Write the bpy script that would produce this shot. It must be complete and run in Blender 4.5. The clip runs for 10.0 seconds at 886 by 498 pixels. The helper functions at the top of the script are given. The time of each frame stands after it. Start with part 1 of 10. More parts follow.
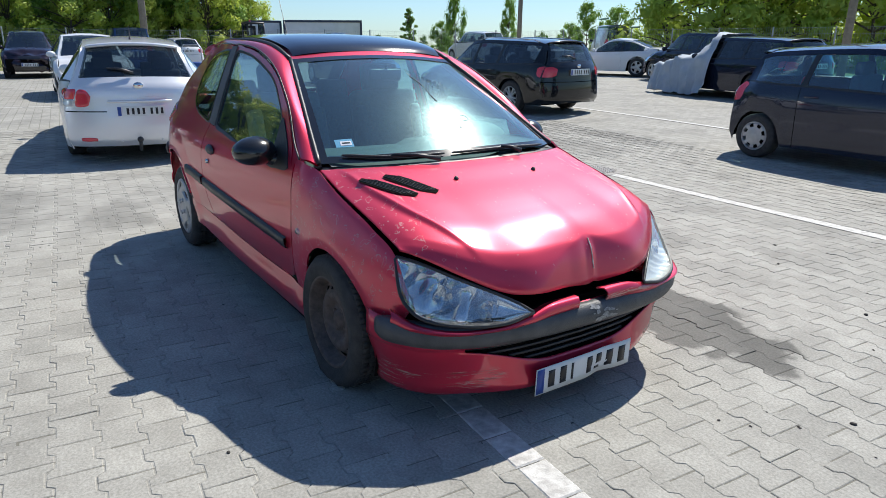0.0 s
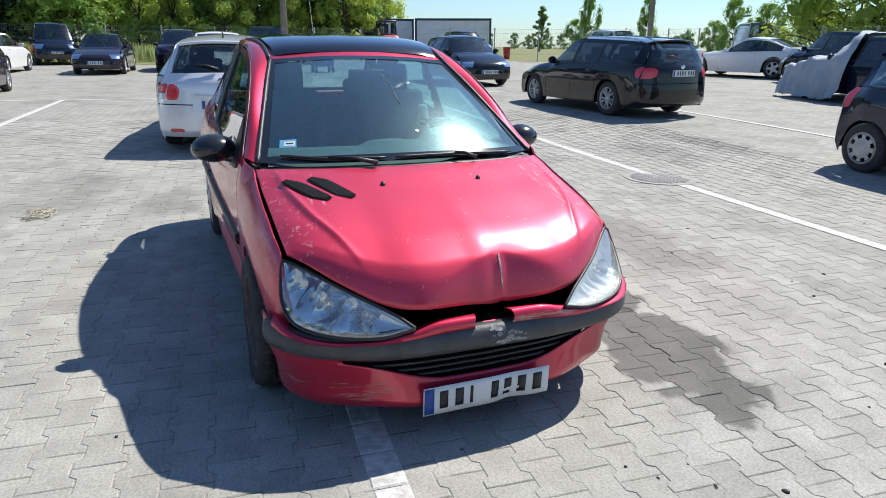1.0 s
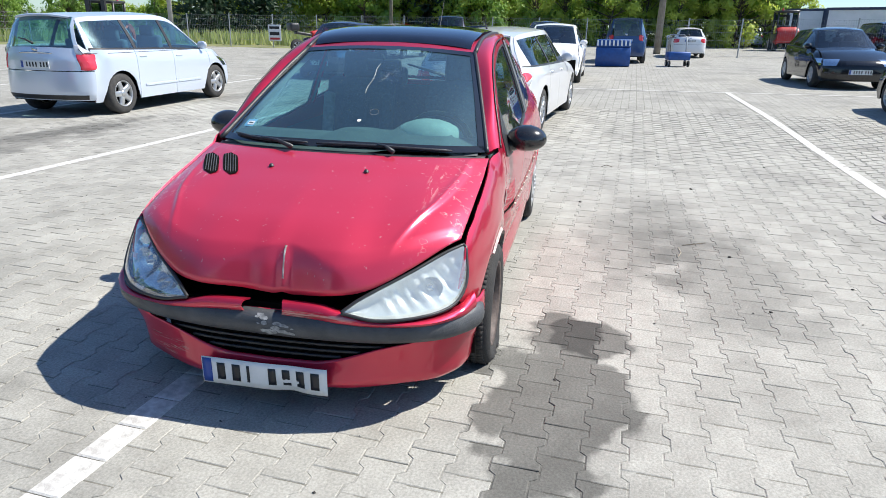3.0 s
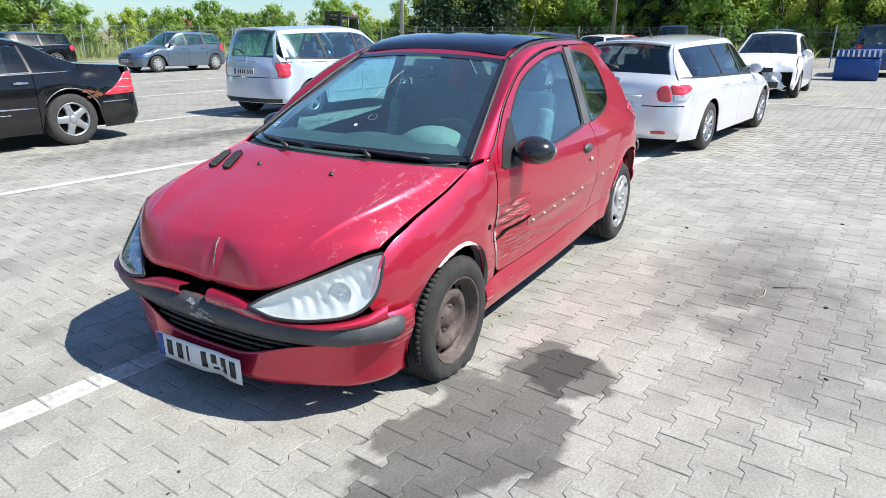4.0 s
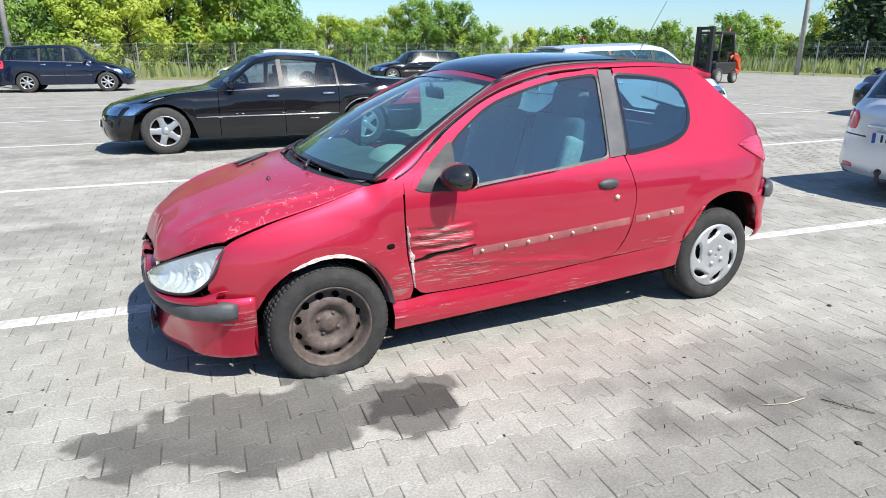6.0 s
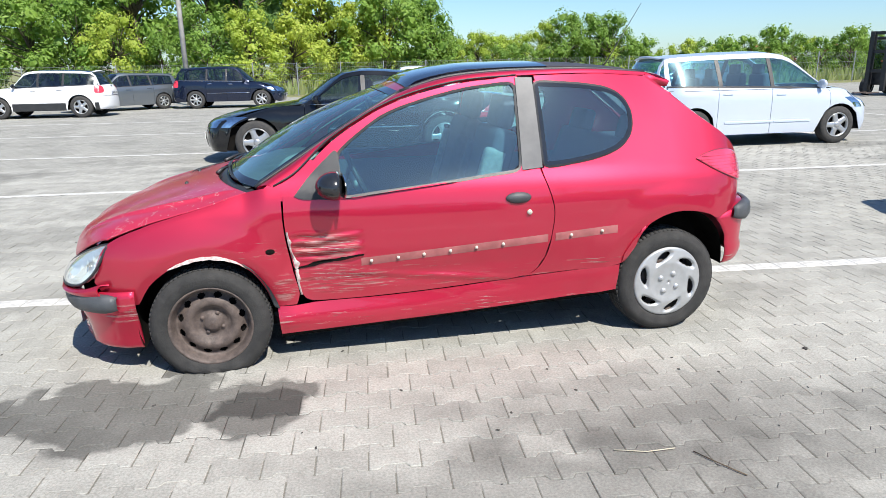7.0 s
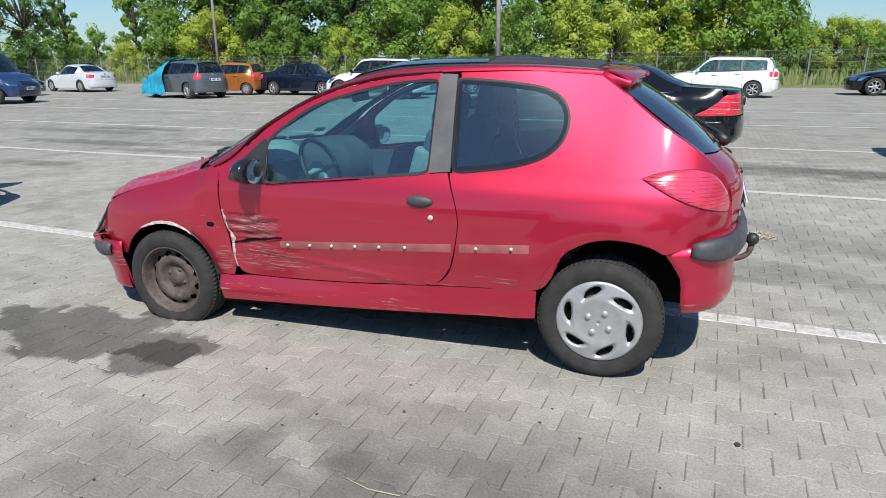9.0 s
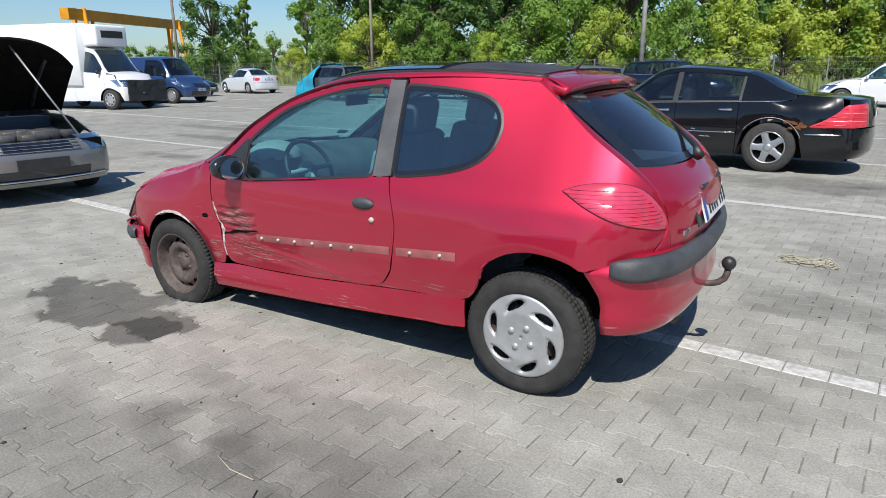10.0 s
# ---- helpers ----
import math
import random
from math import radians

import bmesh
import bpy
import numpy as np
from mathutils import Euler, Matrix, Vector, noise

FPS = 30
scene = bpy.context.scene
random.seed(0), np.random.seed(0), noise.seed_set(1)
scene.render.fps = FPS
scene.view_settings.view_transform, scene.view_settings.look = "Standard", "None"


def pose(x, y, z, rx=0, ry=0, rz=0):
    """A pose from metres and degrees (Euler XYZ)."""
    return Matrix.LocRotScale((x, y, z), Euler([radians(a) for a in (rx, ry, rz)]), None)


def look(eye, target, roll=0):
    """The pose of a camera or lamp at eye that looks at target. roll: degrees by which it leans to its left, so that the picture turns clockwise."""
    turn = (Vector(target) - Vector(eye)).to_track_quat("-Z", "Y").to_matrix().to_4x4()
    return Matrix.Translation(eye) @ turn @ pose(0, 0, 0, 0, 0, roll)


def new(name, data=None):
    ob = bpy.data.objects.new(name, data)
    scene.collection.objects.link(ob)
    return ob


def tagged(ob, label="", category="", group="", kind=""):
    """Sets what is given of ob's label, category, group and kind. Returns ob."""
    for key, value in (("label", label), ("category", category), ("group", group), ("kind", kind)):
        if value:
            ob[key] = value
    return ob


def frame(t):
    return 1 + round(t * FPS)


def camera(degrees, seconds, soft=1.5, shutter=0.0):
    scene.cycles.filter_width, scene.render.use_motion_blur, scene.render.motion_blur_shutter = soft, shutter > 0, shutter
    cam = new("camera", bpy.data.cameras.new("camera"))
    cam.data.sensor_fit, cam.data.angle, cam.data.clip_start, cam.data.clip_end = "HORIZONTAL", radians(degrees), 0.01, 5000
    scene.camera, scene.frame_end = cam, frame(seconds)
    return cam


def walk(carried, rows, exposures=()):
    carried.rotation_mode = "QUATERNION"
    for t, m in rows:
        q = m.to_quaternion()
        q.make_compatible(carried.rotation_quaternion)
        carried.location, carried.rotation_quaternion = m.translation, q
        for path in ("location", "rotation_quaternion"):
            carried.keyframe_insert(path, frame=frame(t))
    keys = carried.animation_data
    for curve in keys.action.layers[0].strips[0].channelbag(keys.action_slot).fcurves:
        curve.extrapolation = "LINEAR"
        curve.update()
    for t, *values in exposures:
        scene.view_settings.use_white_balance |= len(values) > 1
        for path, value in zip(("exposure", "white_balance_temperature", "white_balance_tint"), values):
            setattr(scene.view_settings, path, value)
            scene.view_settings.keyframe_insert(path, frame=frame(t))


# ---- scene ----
cam = camera(68.8, 10.0, 0.5)
PATH = [
    (0, (3.73, -1.599, 1.38), (2.07, -0.651, 0.792), 0.7),
    (0.5, (3.869, -1.197, 1.387), (2.108, -0.459, 0.792), 0.9),
    (1, (3.981, -0.774, 1.408), (2.168, -0.181, 0.809), 1.0),
    (1.5, (4.027, -0.292, 1.4), (2.13, -0.098, 0.795), 0.9),
    (2, (4.005, 0.262, 1.388), (2.103, 0.134, 0.786), 1.1),
    (2.5, (3.965, 0.877, 1.423), (2.096, 0.515, 0.809), 1.1),
    (2.7, (3.96, 1.036, 1.439), (2.104, 0.637, 0.809), 1.4),
    (3.8, (3.487, 2.111, 1.45), (1.858, 1.134, 0.823), 0.7),
    (4, (3.345, 2.27, 1.439), (1.791, 1.178, 0.814), 0.9),
    (4.5, (3.009, 2.717, 1.449), (1.63, 1.411, 0.822), 0.7),
    (5, (2.645, 3.079, 1.452), (1.485, 1.574, 0.828), 0.5),
    (5.5, (2.133, 3.406, 1.47), (1.198, 1.732, 0.899), 0.4),
    (6, (1.653, 3.603, 1.497), (0.975, 1.819, 0.902), 0.5),
    (6.2, (1.415, 3.67, 1.483), (0.76, 1.876, 0.891), 0.5),
    (7.3, (0.021, 3.885, 1.461), (0.022, 1.961, 0.912), -0.8),
    (7.5, (-0.165, 3.837, 1.496), (-0.043, 1.924, 0.929), -0.6),
    (8, (-0.71, 3.789, 1.488), (-0.397, 1.897, 0.919), -0.5),
    (8.5, (-1.205, 3.636, 1.456), (-0.677, 1.794, 0.885), -0.5),
    (9, (-1.668, 3.475, 1.473), (-0.932, 1.705, 0.9), -0.4),
    (9.5, (-2.109, 3.303, 1.464), (-1.17, 1.627, 0.909), -0.2),
    (10, (-2.56, 3.006, 1.473), (-1.428, 1.454, 0.916), -0.4),
]
EXPOSE = [(0, 0.36), (1, 0.46), (2.5, 0.68), (5, 0.66), (7.5, 0.61), (8.0, 0.13), (8.5, 0.05), (9.0, 0.16), (10, 0.12)]
walk(cam, [(t, look(eye, target, roll)) for t, eye, target, roll in PATH], EXPOSE)


# ---- world, sun ----
SUN_AZ, SUN_EL = 115.5, 52.5
world = bpy.data.worlds.new("world")
scene.world = world
world.use_nodes = True
wn = world.node_tree.nodes
sky = wn.new("ShaderNodeTexSky")
sky.sky_type = "NISHITA"
sky.sun_disc = False
sky.sun_elevation = radians(SUN_EL)
sky.sun_rotation = radians(90 - SUN_AZ)
sky.air_density, sky.dust_density, sky.ozone_density = 1.0, 0.4, 0.8
wn["Background"].inputs["Strength"].default_value = 0.084
blue = wn.new("ShaderNodeMix")
blue.data_type, blue.blend_type = "RGBA", "MULTIPLY"
blue.inputs["Factor"].default_value = 1.0
blue.inputs["B"].default_value = (0.75, 0.98, 1.24, 1)
world.node_tree.links.new(sky.outputs["Color"], blue.inputs["A"])
world.node_tree.links.new(blue.outputs["Result"], wn["Background"].inputs["Color"])
sun_data = bpy.data.lights.new("sun", "SUN")
sun_data.energy, sun_data.angle, sun_data.color = 5.0, radians(0.55), (1.0, 0.95, 0.87)
sun = new("sun", sun_data)
sun_way = Vector((math.cos(radians(SUN_AZ)) * math.cos(radians(SUN_EL)), math.sin(radians(SUN_AZ)) * math.cos(radians(SUN_EL)), math.sin(radians(SUN_EL))))
sun.matrix_world = look(sun_way * 60, (0, 0, 0))

# ---- materials ----


def mat(name):
    m = bpy.data.materials.new(name)
    m.use_nodes = True
    nt = m.node_tree
    return m, nt.nodes, nt.links, nt.nodes["Principled BSDF"]


def noise_mix(nodes, links, scale, a, b, lo=0.35, hi=0.65, detail=6, coord="Object", rough=0.6):
    """A colour that wanders between a and b."""
    tc = nodes.new("ShaderNodeTexCoord")
    n = nodes.new("ShaderNodeTexNoise")
    n.inputs["Scale"].default_value, n.inputs["Detail"].default_value, n.inputs["Roughness"].default_value = scale, detail, rough
    links.new(tc.outputs[coord], n.inputs["Vector"])
    r = nodes.new("ShaderNodeValToRGB")
    r.color_ramp.elements[0].position, r.color_ramp.elements[1].position = lo, hi
    r.color_ramp.elements[0].color, r.color_ramp.elements[1].color = (*a, 1), (*b, 1)
    links.new(n.outputs["Fac"], r.inputs["Fac"])
    return r.outputs["Color"], n.outputs["Fac"], tc


def simple(name, a, b=None, rough=0.5, metal=0.0, scale=8.0, bump=0.0, bump_scale=120.0, coat=0.0, spec=0.5):
    m, nodes, links, p = mat(name)
    b = b or tuple(c * 0.8 for c in a)
    col, fac, tc = noise_mix(nodes, links, scale, a, b)
    links.new(col, p.inputs["Base Color"])
    p.inputs["Roughness"].default_value, p.inputs["Metallic"].default_value = rough, metal
    p.inputs["Coat Weight"].default_value = coat
    p.inputs["Coat Roughness"].default_value = 0.03
    p.inputs["Specular IOR Level"].default_value = spec
    if bump:
        n = nodes.new("ShaderNodeTexNoise")
        n.inputs["Scale"].default_value, n.inputs["Detail"].default_value = bump_scale, 4
        links.new(tc.outputs["Object"], n.inputs["Vector"])
        bp = nodes.new("ShaderNodeBump")
        bp.inputs["Strength"].default_value, bp.inputs["Distance"].default_value = bump, 0.01
        links.new(n.outputs["Fac"], bp.inputs["Height"])
        links.new(bp.outputs["Normal"], p.inputs["Normal"])
    return m


def paint(name, a, flake=0.35, rough=0.32, dust=0.12, dust_col=(0.35, 0.33, 0.3)):
    """Car paint: a coloured metallic base under clear coat, with road dust."""
    m, nodes, links, p = mat(name)
    tc = nodes.new("ShaderNodeTexCoord")
    n = nodes.new("ShaderNodeTexNoise")
    n.inputs["Scale"].default_value, n.inputs["Detail"].default_value = 3.0, 7
    links.new(tc.outputs["Object"], n.inputs["Vector"])
    sx = nodes.new("ShaderNodeSeparateXYZ")
    links.new(tc.outputs["Object"], sx.inputs["Vector"])
    ramp = nodes.new("ShaderNodeMapRange")
    ramp.inputs["From Min"].default_value, ramp.inputs["From Max"].default_value = 0.75, 0.15
    ramp.inputs["To Min"].default_value, ramp.inputs["To Max"].default_value = 0.25, 1.0
    links.new(sx.outputs["Z"], ramp.inputs["Value"])
    mul = nodes.new("ShaderNodeMath")
    mul.operation = "MULTIPLY"
    links.new(ramp.outputs["Result"], mul.inputs[0])
    links.new(n.outputs["Fac"], mul.inputs[1])
    mul2 = nodes.new("ShaderNodeMath")
    mul2.operation = "MULTIPLY"
    mul2.inputs[1].default_value = dust * 2
    links.new(mul.outputs[0], mul2.inputs[0])
    mx = nodes.new("ShaderNodeMix")
    mx.data_type = "RGBA"
    mx.inputs["A"].default_value, mx.inputs["B"].default_value = (*a, 1), (*dust_col, 1)
    links.new(mul2.outputs[0], mx.inputs["Factor"])
    links.new(mx.outputs["Result"], p.inputs["Base Color"])
    p.inputs["Metallic"].default_value, p.inputs["Roughness"].default_value = flake, rough
    p.inputs["Coat Weight"].default_value, p.inputs["Coat Roughness"].default_value = 0.9, 0.04
    p.inputs["Specular IOR Level"].default_value = 0.15
    return m


def glass(name, tint=(0.62, 0.7, 0.7), gloss=0.02, base=0.06, mirror_by=1.3, dirt=0.0, dirt_rough=0.3, film_tone=(0.62, 0.64, 0.64), haze=0.0):
    """Thin tinted pane: lets light straight through, mirrors by angle and carries a film of dust; film_tone and haze
    can paint in sky sheen.
    """
    m, nodes, links, p = mat(name)
    out = nodes["Material Output"]
    tr = nodes.new("ShaderNodeBsdfTransparent")
    tr.inputs["Color"].default_value = (*tint, 1)
    gl = nodes.new("ShaderNodeBsdfGlossy")
    gl.inputs["Roughness"].default_value = gloss
    gl.inputs["Color"].default_value = (1, 1, 1, 1)
    fr = nodes.new("ShaderNodeLayerWeight")
    fr.inputs["Blend"].default_value = 0.5
    pw = nodes.new("ShaderNodeMath")
    pw.operation = "POWER"
    pw.inputs[1].default_value = 4.0
    links.new(fr.outputs["Facing"], pw.inputs[0])
    ad = nodes.new("ShaderNodeMath")
    ad.operation = "MULTIPLY_ADD"
    ad.inputs[1].default_value, ad.inputs[2].default_value = 0.70 * mirror_by, base + 0.045 * mirror_by
    links.new(pw.outputs[0], ad.inputs[0])
    mx = nodes.new("ShaderNodeMixShader")
    links.new(ad.outputs[0], mx.inputs["Fac"])
    links.new(tr.outputs["BSDF"], mx.inputs[1])
    links.new(gl.outputs["BSDF"], mx.inputs[2])
    last = mx.outputs["Shader"]
    if dirt:
        tc = nodes.new("ShaderNodeTexCoord")
        for kind, amount, sc in (("ShaderNodeBsdfDiffuse", max(dirt, haze), 3.0), ("ShaderNodeBsdfGlossy", dirt * 6.5, 70.0)):
            n = nodes.new("ShaderNodeTexNoise")
            n.inputs["Scale"].default_value, n.inputs["Detail"].default_value = sc, 6
            links.new(tc.outputs["Object"], n.inputs["Vector"])
            mr = nodes.new("ShaderNodeMapRange")
            mr.inputs["From Min"].default_value, mr.inputs["From Max"].default_value = 0.3, 0.7
            mr.inputs["To Min"].default_value, mr.inputs["To Max"].default_value = amount * 0.75, amount * 1.25
            links.new(n.outputs["Fac"], mr.inputs["Value"])
            film = nodes.new(kind)
            film.inputs["Color"].default_value = (*film_tone, 1)
            film.inputs["Roughness"].default_value = dirt_rough
            ms = nodes.new("ShaderNodeMixShader")
            links.new(mr.outputs["Result"], ms.inputs["Fac"])
            links.new(last, ms.inputs[1])
            links.new(film.outputs["BSDF"], ms.inputs[2])
            last = ms.outputs["Shader"]
    links.new(last, out.inputs["Surface"])
    return m


M_RED = paint("crimson_metallic_paint", (0.55, 0.014, 0.053), 0.66, 0.45, 0.05)
M_RED.node_tree.nodes["Principled BSDF"].inputs["Specular IOR Level"].default_value = 0.22
M_RED.node_tree.nodes["Principled BSDF"].inputs["Coat Roughness"].default_value = 0.055
M_RED.node_tree.nodes["Principled BSDF"].inputs["Coat IOR"].default_value = 1.6
# M_GLASS, M_SCREEN, M_REARGLASS: sky reflection partly painted by blue-green tint and film
M_GLASS = glass("car_glass", (0.56, 0.90, 0.94), 0.008, 0.092, 1.25, 0.006, 0.22, (0.42, 0.64, 0.70), 0.010)
M_SCREEN = glass("dusty_windscreen_glass", (0.64, 0.94, 0.92), 0.010, 0.080, 1.3, 0.011, 0.27, (0.42, 0.66, 0.67), 0.034)
M_DARKGLASS = glass("tinted_car_glass", (0.36, 0.43, 0.45), 0.010, 0.03, 1.05, 0.003, 0.2)
M_REARGLASS = glass("tinted_rear_window_glass", (0.46, 0.58, 0.64), 0.010, 0.07, 1.2, 0.004, 0.22, (0.45, 0.6, 0.7), 0.008)
M_BLACK = simple("black_plastic", (0.022, 0.023, 0.025), (0.032, 0.033, 0.035), 0.42, bump=0.15, bump_scale=400)
M_GLOSSBLACK = simple("gloss_black", (0.012, 0.013, 0.016), (0.016, 0.017, 0.02), 0.12, coat=0.6)
M_GREYPLASTIC = simple("weathered_grey_bumper_plastic", (0.040, 0.045, 0.050), (0.065, 0.070, 0.074), 0.50, scale=14, bump=0.2, bump_scale=300)
M_RUBBER = simple("tyre_rubber", (0.030, 0.030, 0.030), (0.055, 0.053, 0.05), 0.85, scale=20, bump=0.3, bump_scale=150)
# near-black, so wheel arches and hollows keep their deep shade by colour
M_UNDER = simple("dark_underbody", (0.007, 0.0065, 0.006), (0.012, 0.011, 0.010), 0.95, spec=0.04)
M_ALLOY = simple("silver_alloy", (0.55, 0.56, 0.57), (0.42, 0.43, 0.44), 0.35, 0.75, 6)
M_HUBCAP = simple("silver_hubcap_paint", (0.46, 0.47, 0.48), (0.36, 0.37, 0.375), 0.42, 0.45, 9)
M_STEEL = simple("rusty_steel_wheel", (0.125, 0.096, 0.084), (0.065, 0.050, 0.044), 0.65, 0.1, 30, bump=0.2)
M_CHROME = simple("chrome", (0.75, 0.75, 0.76), (0.65, 0.65, 0.66), 0.12, 1.0)
M_PINKLENS = simple("faded_pink_light_lens", (0.60, 0.055, 0.12), (0.50, 0.035, 0.075), 0.15, coat=0.9)
M_TAIL = simple("red_light_lens", (0.70, 0.045, 0.070), (0.58, 0.030, 0.050), 0.2, coat=0.8)


def lamp_lens(name, haze, colour):
    """Clear or clouded plastic lens of a lamp."""
    m = glass(name, (0.86, 0.90, 0.90), 0.04, 0.14, 1.5)
    nodes, links = m.node_tree.nodes, m.node_tree.links
    df = nodes.new("ShaderNodeBsdfDiffuse")
    df.inputs["Color"].default_value = (*colour, 1)
    ms = nodes.new("ShaderNodeMixShader")
    ms.inputs["Fac"].default_value = haze
    links.new(nodes["Mix Shader"].outputs["Shader"], ms.inputs[1])
    links.new(df.outputs["BSDF"], ms.inputs[2])
    links.new(ms.outputs["Shader"], nodes["Material Output"].inputs["Surface"])
    return m


M_LENS = lamp_lens("clear_light_lens", 0.05, (0.7, 0.75, 0.78))
M_CLOUDY = lamp_lens("clouded_light_lens", 0.14, (0.90, 0.92, 0.86))
M_REFLECTOR = simple("headlight_reflector", (0.85, 0.87, 0.88), (0.66, 0.68, 0.70), 0.13, 1.0, 30)
M_BOWL = simple("pale_headlight_bowl", (0.90, 0.91, 0.88), (0.74, 0.76, 0.74), 0.35, 0.12, 30)
M_PLATE = simple("white_plate", (0.72, 0.74, 0.74), (0.62, 0.64, 0.64), 0.4)
M_PLATEBLUE = simple("blue_plate_band", (0.02, 0.07, 0.33), None, 0.4)
M_PLATEINK = simple("plate_ink", (0.012, 0.014, 0.02), None, 0.4)
M_SEAT = simple("dark_blue_grey_seat_cloth", (0.075, 0.085, 0.105), (0.105, 0.115, 0.14), 0.9, scale=60, bump=0.3)
M_SEATGREY = simple("light_grey_seat_bolster", (0.34, 0.35, 0.33), (0.24, 0.25, 0.24), 0.9, scale=40, bump=0.3)
M_DASH = simple("grey_dashboard_plastic", (0.34, 0.38, 0.35), (0.26, 0.29, 0.27), 0.7, bump=0.2, bump_scale=300)
M_DASHTOP = simple("dark_grey_dashboard_plastic", (0.105, 0.115, 0.115), (0.075, 0.082, 0.082), 0.7, bump=0.2, bump_scale=300)
M_RUST = simple("rust", (0.22, 0.075, 0.03), (0.10, 0.04, 0.02), 0.9, scale=40, bump=0.4)
M_BARE = simple("bare_scraped_metal", (0.60, 0.57, 0.54), (0.30, 0.20, 0.19), 0.75, 0.1, 45, bump=0.4, bump_scale=90)
M_WOOD = simple("grey_timber", (0.26, 0.23, 0.19), (0.18, 0.16, 0.13), 0.85, scale=6, bump=0.3)
M_CONCRETE = simple("concrete", (0.40, 0.385, 0.355), (0.30, 0.29, 0.27), 0.9, scale=3, bump=0.3)
M_GALV = simple("galvanised_steel", (0.42, 0.44, 0.45), (0.32, 0.34, 0.35), 0.5, 0.6, 12)
M_WHITEPANEL = simple("white_container_panel", (0.82, 0.83, 0.84), (0.74, 0.76, 0.77), 0.5, scale=2)
M_NAVY = simple("navy_steel_frame", (0.03, 0.045, 0.085), (0.04, 0.055, 0.10), 0.5)
M_ORANGE = simple("orange_steel_paint", (0.70, 0.30, 0.01), (0.58, 0.23, 0.01), 0.5, scale=1.5)
M_REDPAINT = simple("red_machine_paint", (0.48, 0.02, 0.02), (0.36, 0.015, 0.015), 0.5)
M_BLUEPAINT = simple("blue_machine_paint", (0.02, 0.09, 0.32), (0.02, 0.07, 0.24), 0.5)
M_TARPGREY = simple("grey_cloth_cover", (0.42, 0.47, 0.52), (0.34, 0.39, 0.44), 0.8, scale=3, bump=0.4, bump_scale=20)
M_TARPTEAL = simple("turquoise_plastic_sheet", (0.02, 0.34, 0.50), (0.02, 0.26, 0.40), 0.35, scale=4, bump=0.5, bump_scale=12)
M_ROOFTILE = simple("red_roof_tiles", (0.38, 0.10, 0.06), (0.28, 0.08, 0.05), 0.8)

# ---- mesh helpers ----


def part(name, bm, material, parent=None, label="", smooth=True):
    """Links a bmesh as one mesh object under a thing or a part."""
    me = bpy.data.meshes.new(name)
    if smooth:
        for f in bm.faces:
            f.smooth = True
    bm.to_mesh(me)
    bm.free()
    return part_of(name, me, material, parent, label)


def part_of(name, me, material, parent=None, label=""):
    if material and not me.materials:
        me.materials.append(material)
    ob = new(name, me)
    if parent:
        ob.parent = parent
    if label:
        ob["label"] = label
    return ob


def spline(pts, n):
    """n points along a Catmull-Rom curve through pts."""
    P = np.array(pts, float)
    d = np.concatenate([[0], np.cumsum(np.linalg.norm(np.diff(P, axis=0), axis=1))])
    out = []
    for s in np.linspace(0, d[-1], n):
        i = min(max(int(np.searchsorted(d, s, side="right")) - 1, 0), len(P) - 2)
        t = (s - d[i]) / max(d[i + 1] - d[i], 1e-9)
        h = d[i + 1] - d[i]
        m0 = (P[i + 1] - P[i - 1]) / (d[i + 1] - d[i - 1]) * h if i > 0 else P[i + 1] - P[i]
        m1 = (P[i + 2] - P[i]) / (d[i + 2] - d[i]) * h if i + 2 < len(P) else P[i + 1] - P[i]
        out.append((2 * t**3 - 3 * t**2 + 1) * P[i] + (t**3 - 2 * t**2 + t) * m0 + (-2 * t**3 + 3 * t**2) * P[i + 1] + (t**3 - t**2) * m1)
    return out


def grid(bm, rows, flip=False, closed=False):
    """Quads between rows of points."""
    vs = [[bm.verts.new(Vector(p)) for p in r] for r in rows]
    n = len(vs[0])
    for i in range(len(vs) - 1):
        for j in range(n if closed else n - 1):
            k = (j + 1) % n
            q = (vs[i][j], vs[i][k], vs[i + 1][k], vs[i + 1][j])
            try:
                bm.faces.new(q[::-1] if flip else q)
            except ValueError:
                pass
    return vs


def shell(bm, t):
    """Doubles a sheet by t against its normals and closes the rim."""
    bm.normal_update()
    faces, verts = bm.faces[:], bm.verts[:]
    rim = [(e.verts[0], e.verts[1], e.link_faces[0]) for e in bm.edges if len(e.link_faces) == 1]
    twin = {v: bm.verts.new(v.co - v.normal * t) for v in verts}
    for f in faces:
        bm.faces.new([twin[v] for v in reversed(f.verts)])
    for a, b, f in rim:
        vs = list(f.verts)
        if vs[(vs.index(a) + 1) % len(vs)] is b:
            a, b = b, a
        bm.faces.new((a, b, twin[b], twin[a]))
    return bm


def thick(bm, t):
    """Gives a sheet a thickness, inwards."""
    bmesh.ops.remove_doubles(bm, verts=bm.verts, dist=1e-5)
    bmesh.ops.recalc_face_normals(bm, faces=bm.faces)
    shell(bm, t)
    bm.normal_update()
    for e in bm.edges:
        if len(e.link_faces) == 2 and e.link_faces[0].normal.dot(e.link_faces[1].normal) < 0.6:
            e.smooth = False
    return bm


def box(bm, lo, hi, m=None):
    vs = bmesh.ops.create_cube(bm, size=1.0)["verts"]
    for v in vs:
        v.co = Vector([lo[i] + (v.co[i] + 0.5) * (hi[i] - lo[i]) for i in range(3)])
        if m is not None:
            v.co = m @ v.co
    return vs


def rounded(bm, width, seg=2):
    bmesh.ops.bevel(bm, geom=bm.edges[:], offset=width, segments=seg, profile=0.6, affect="EDGES", clamp_overlap=True)
    return bm


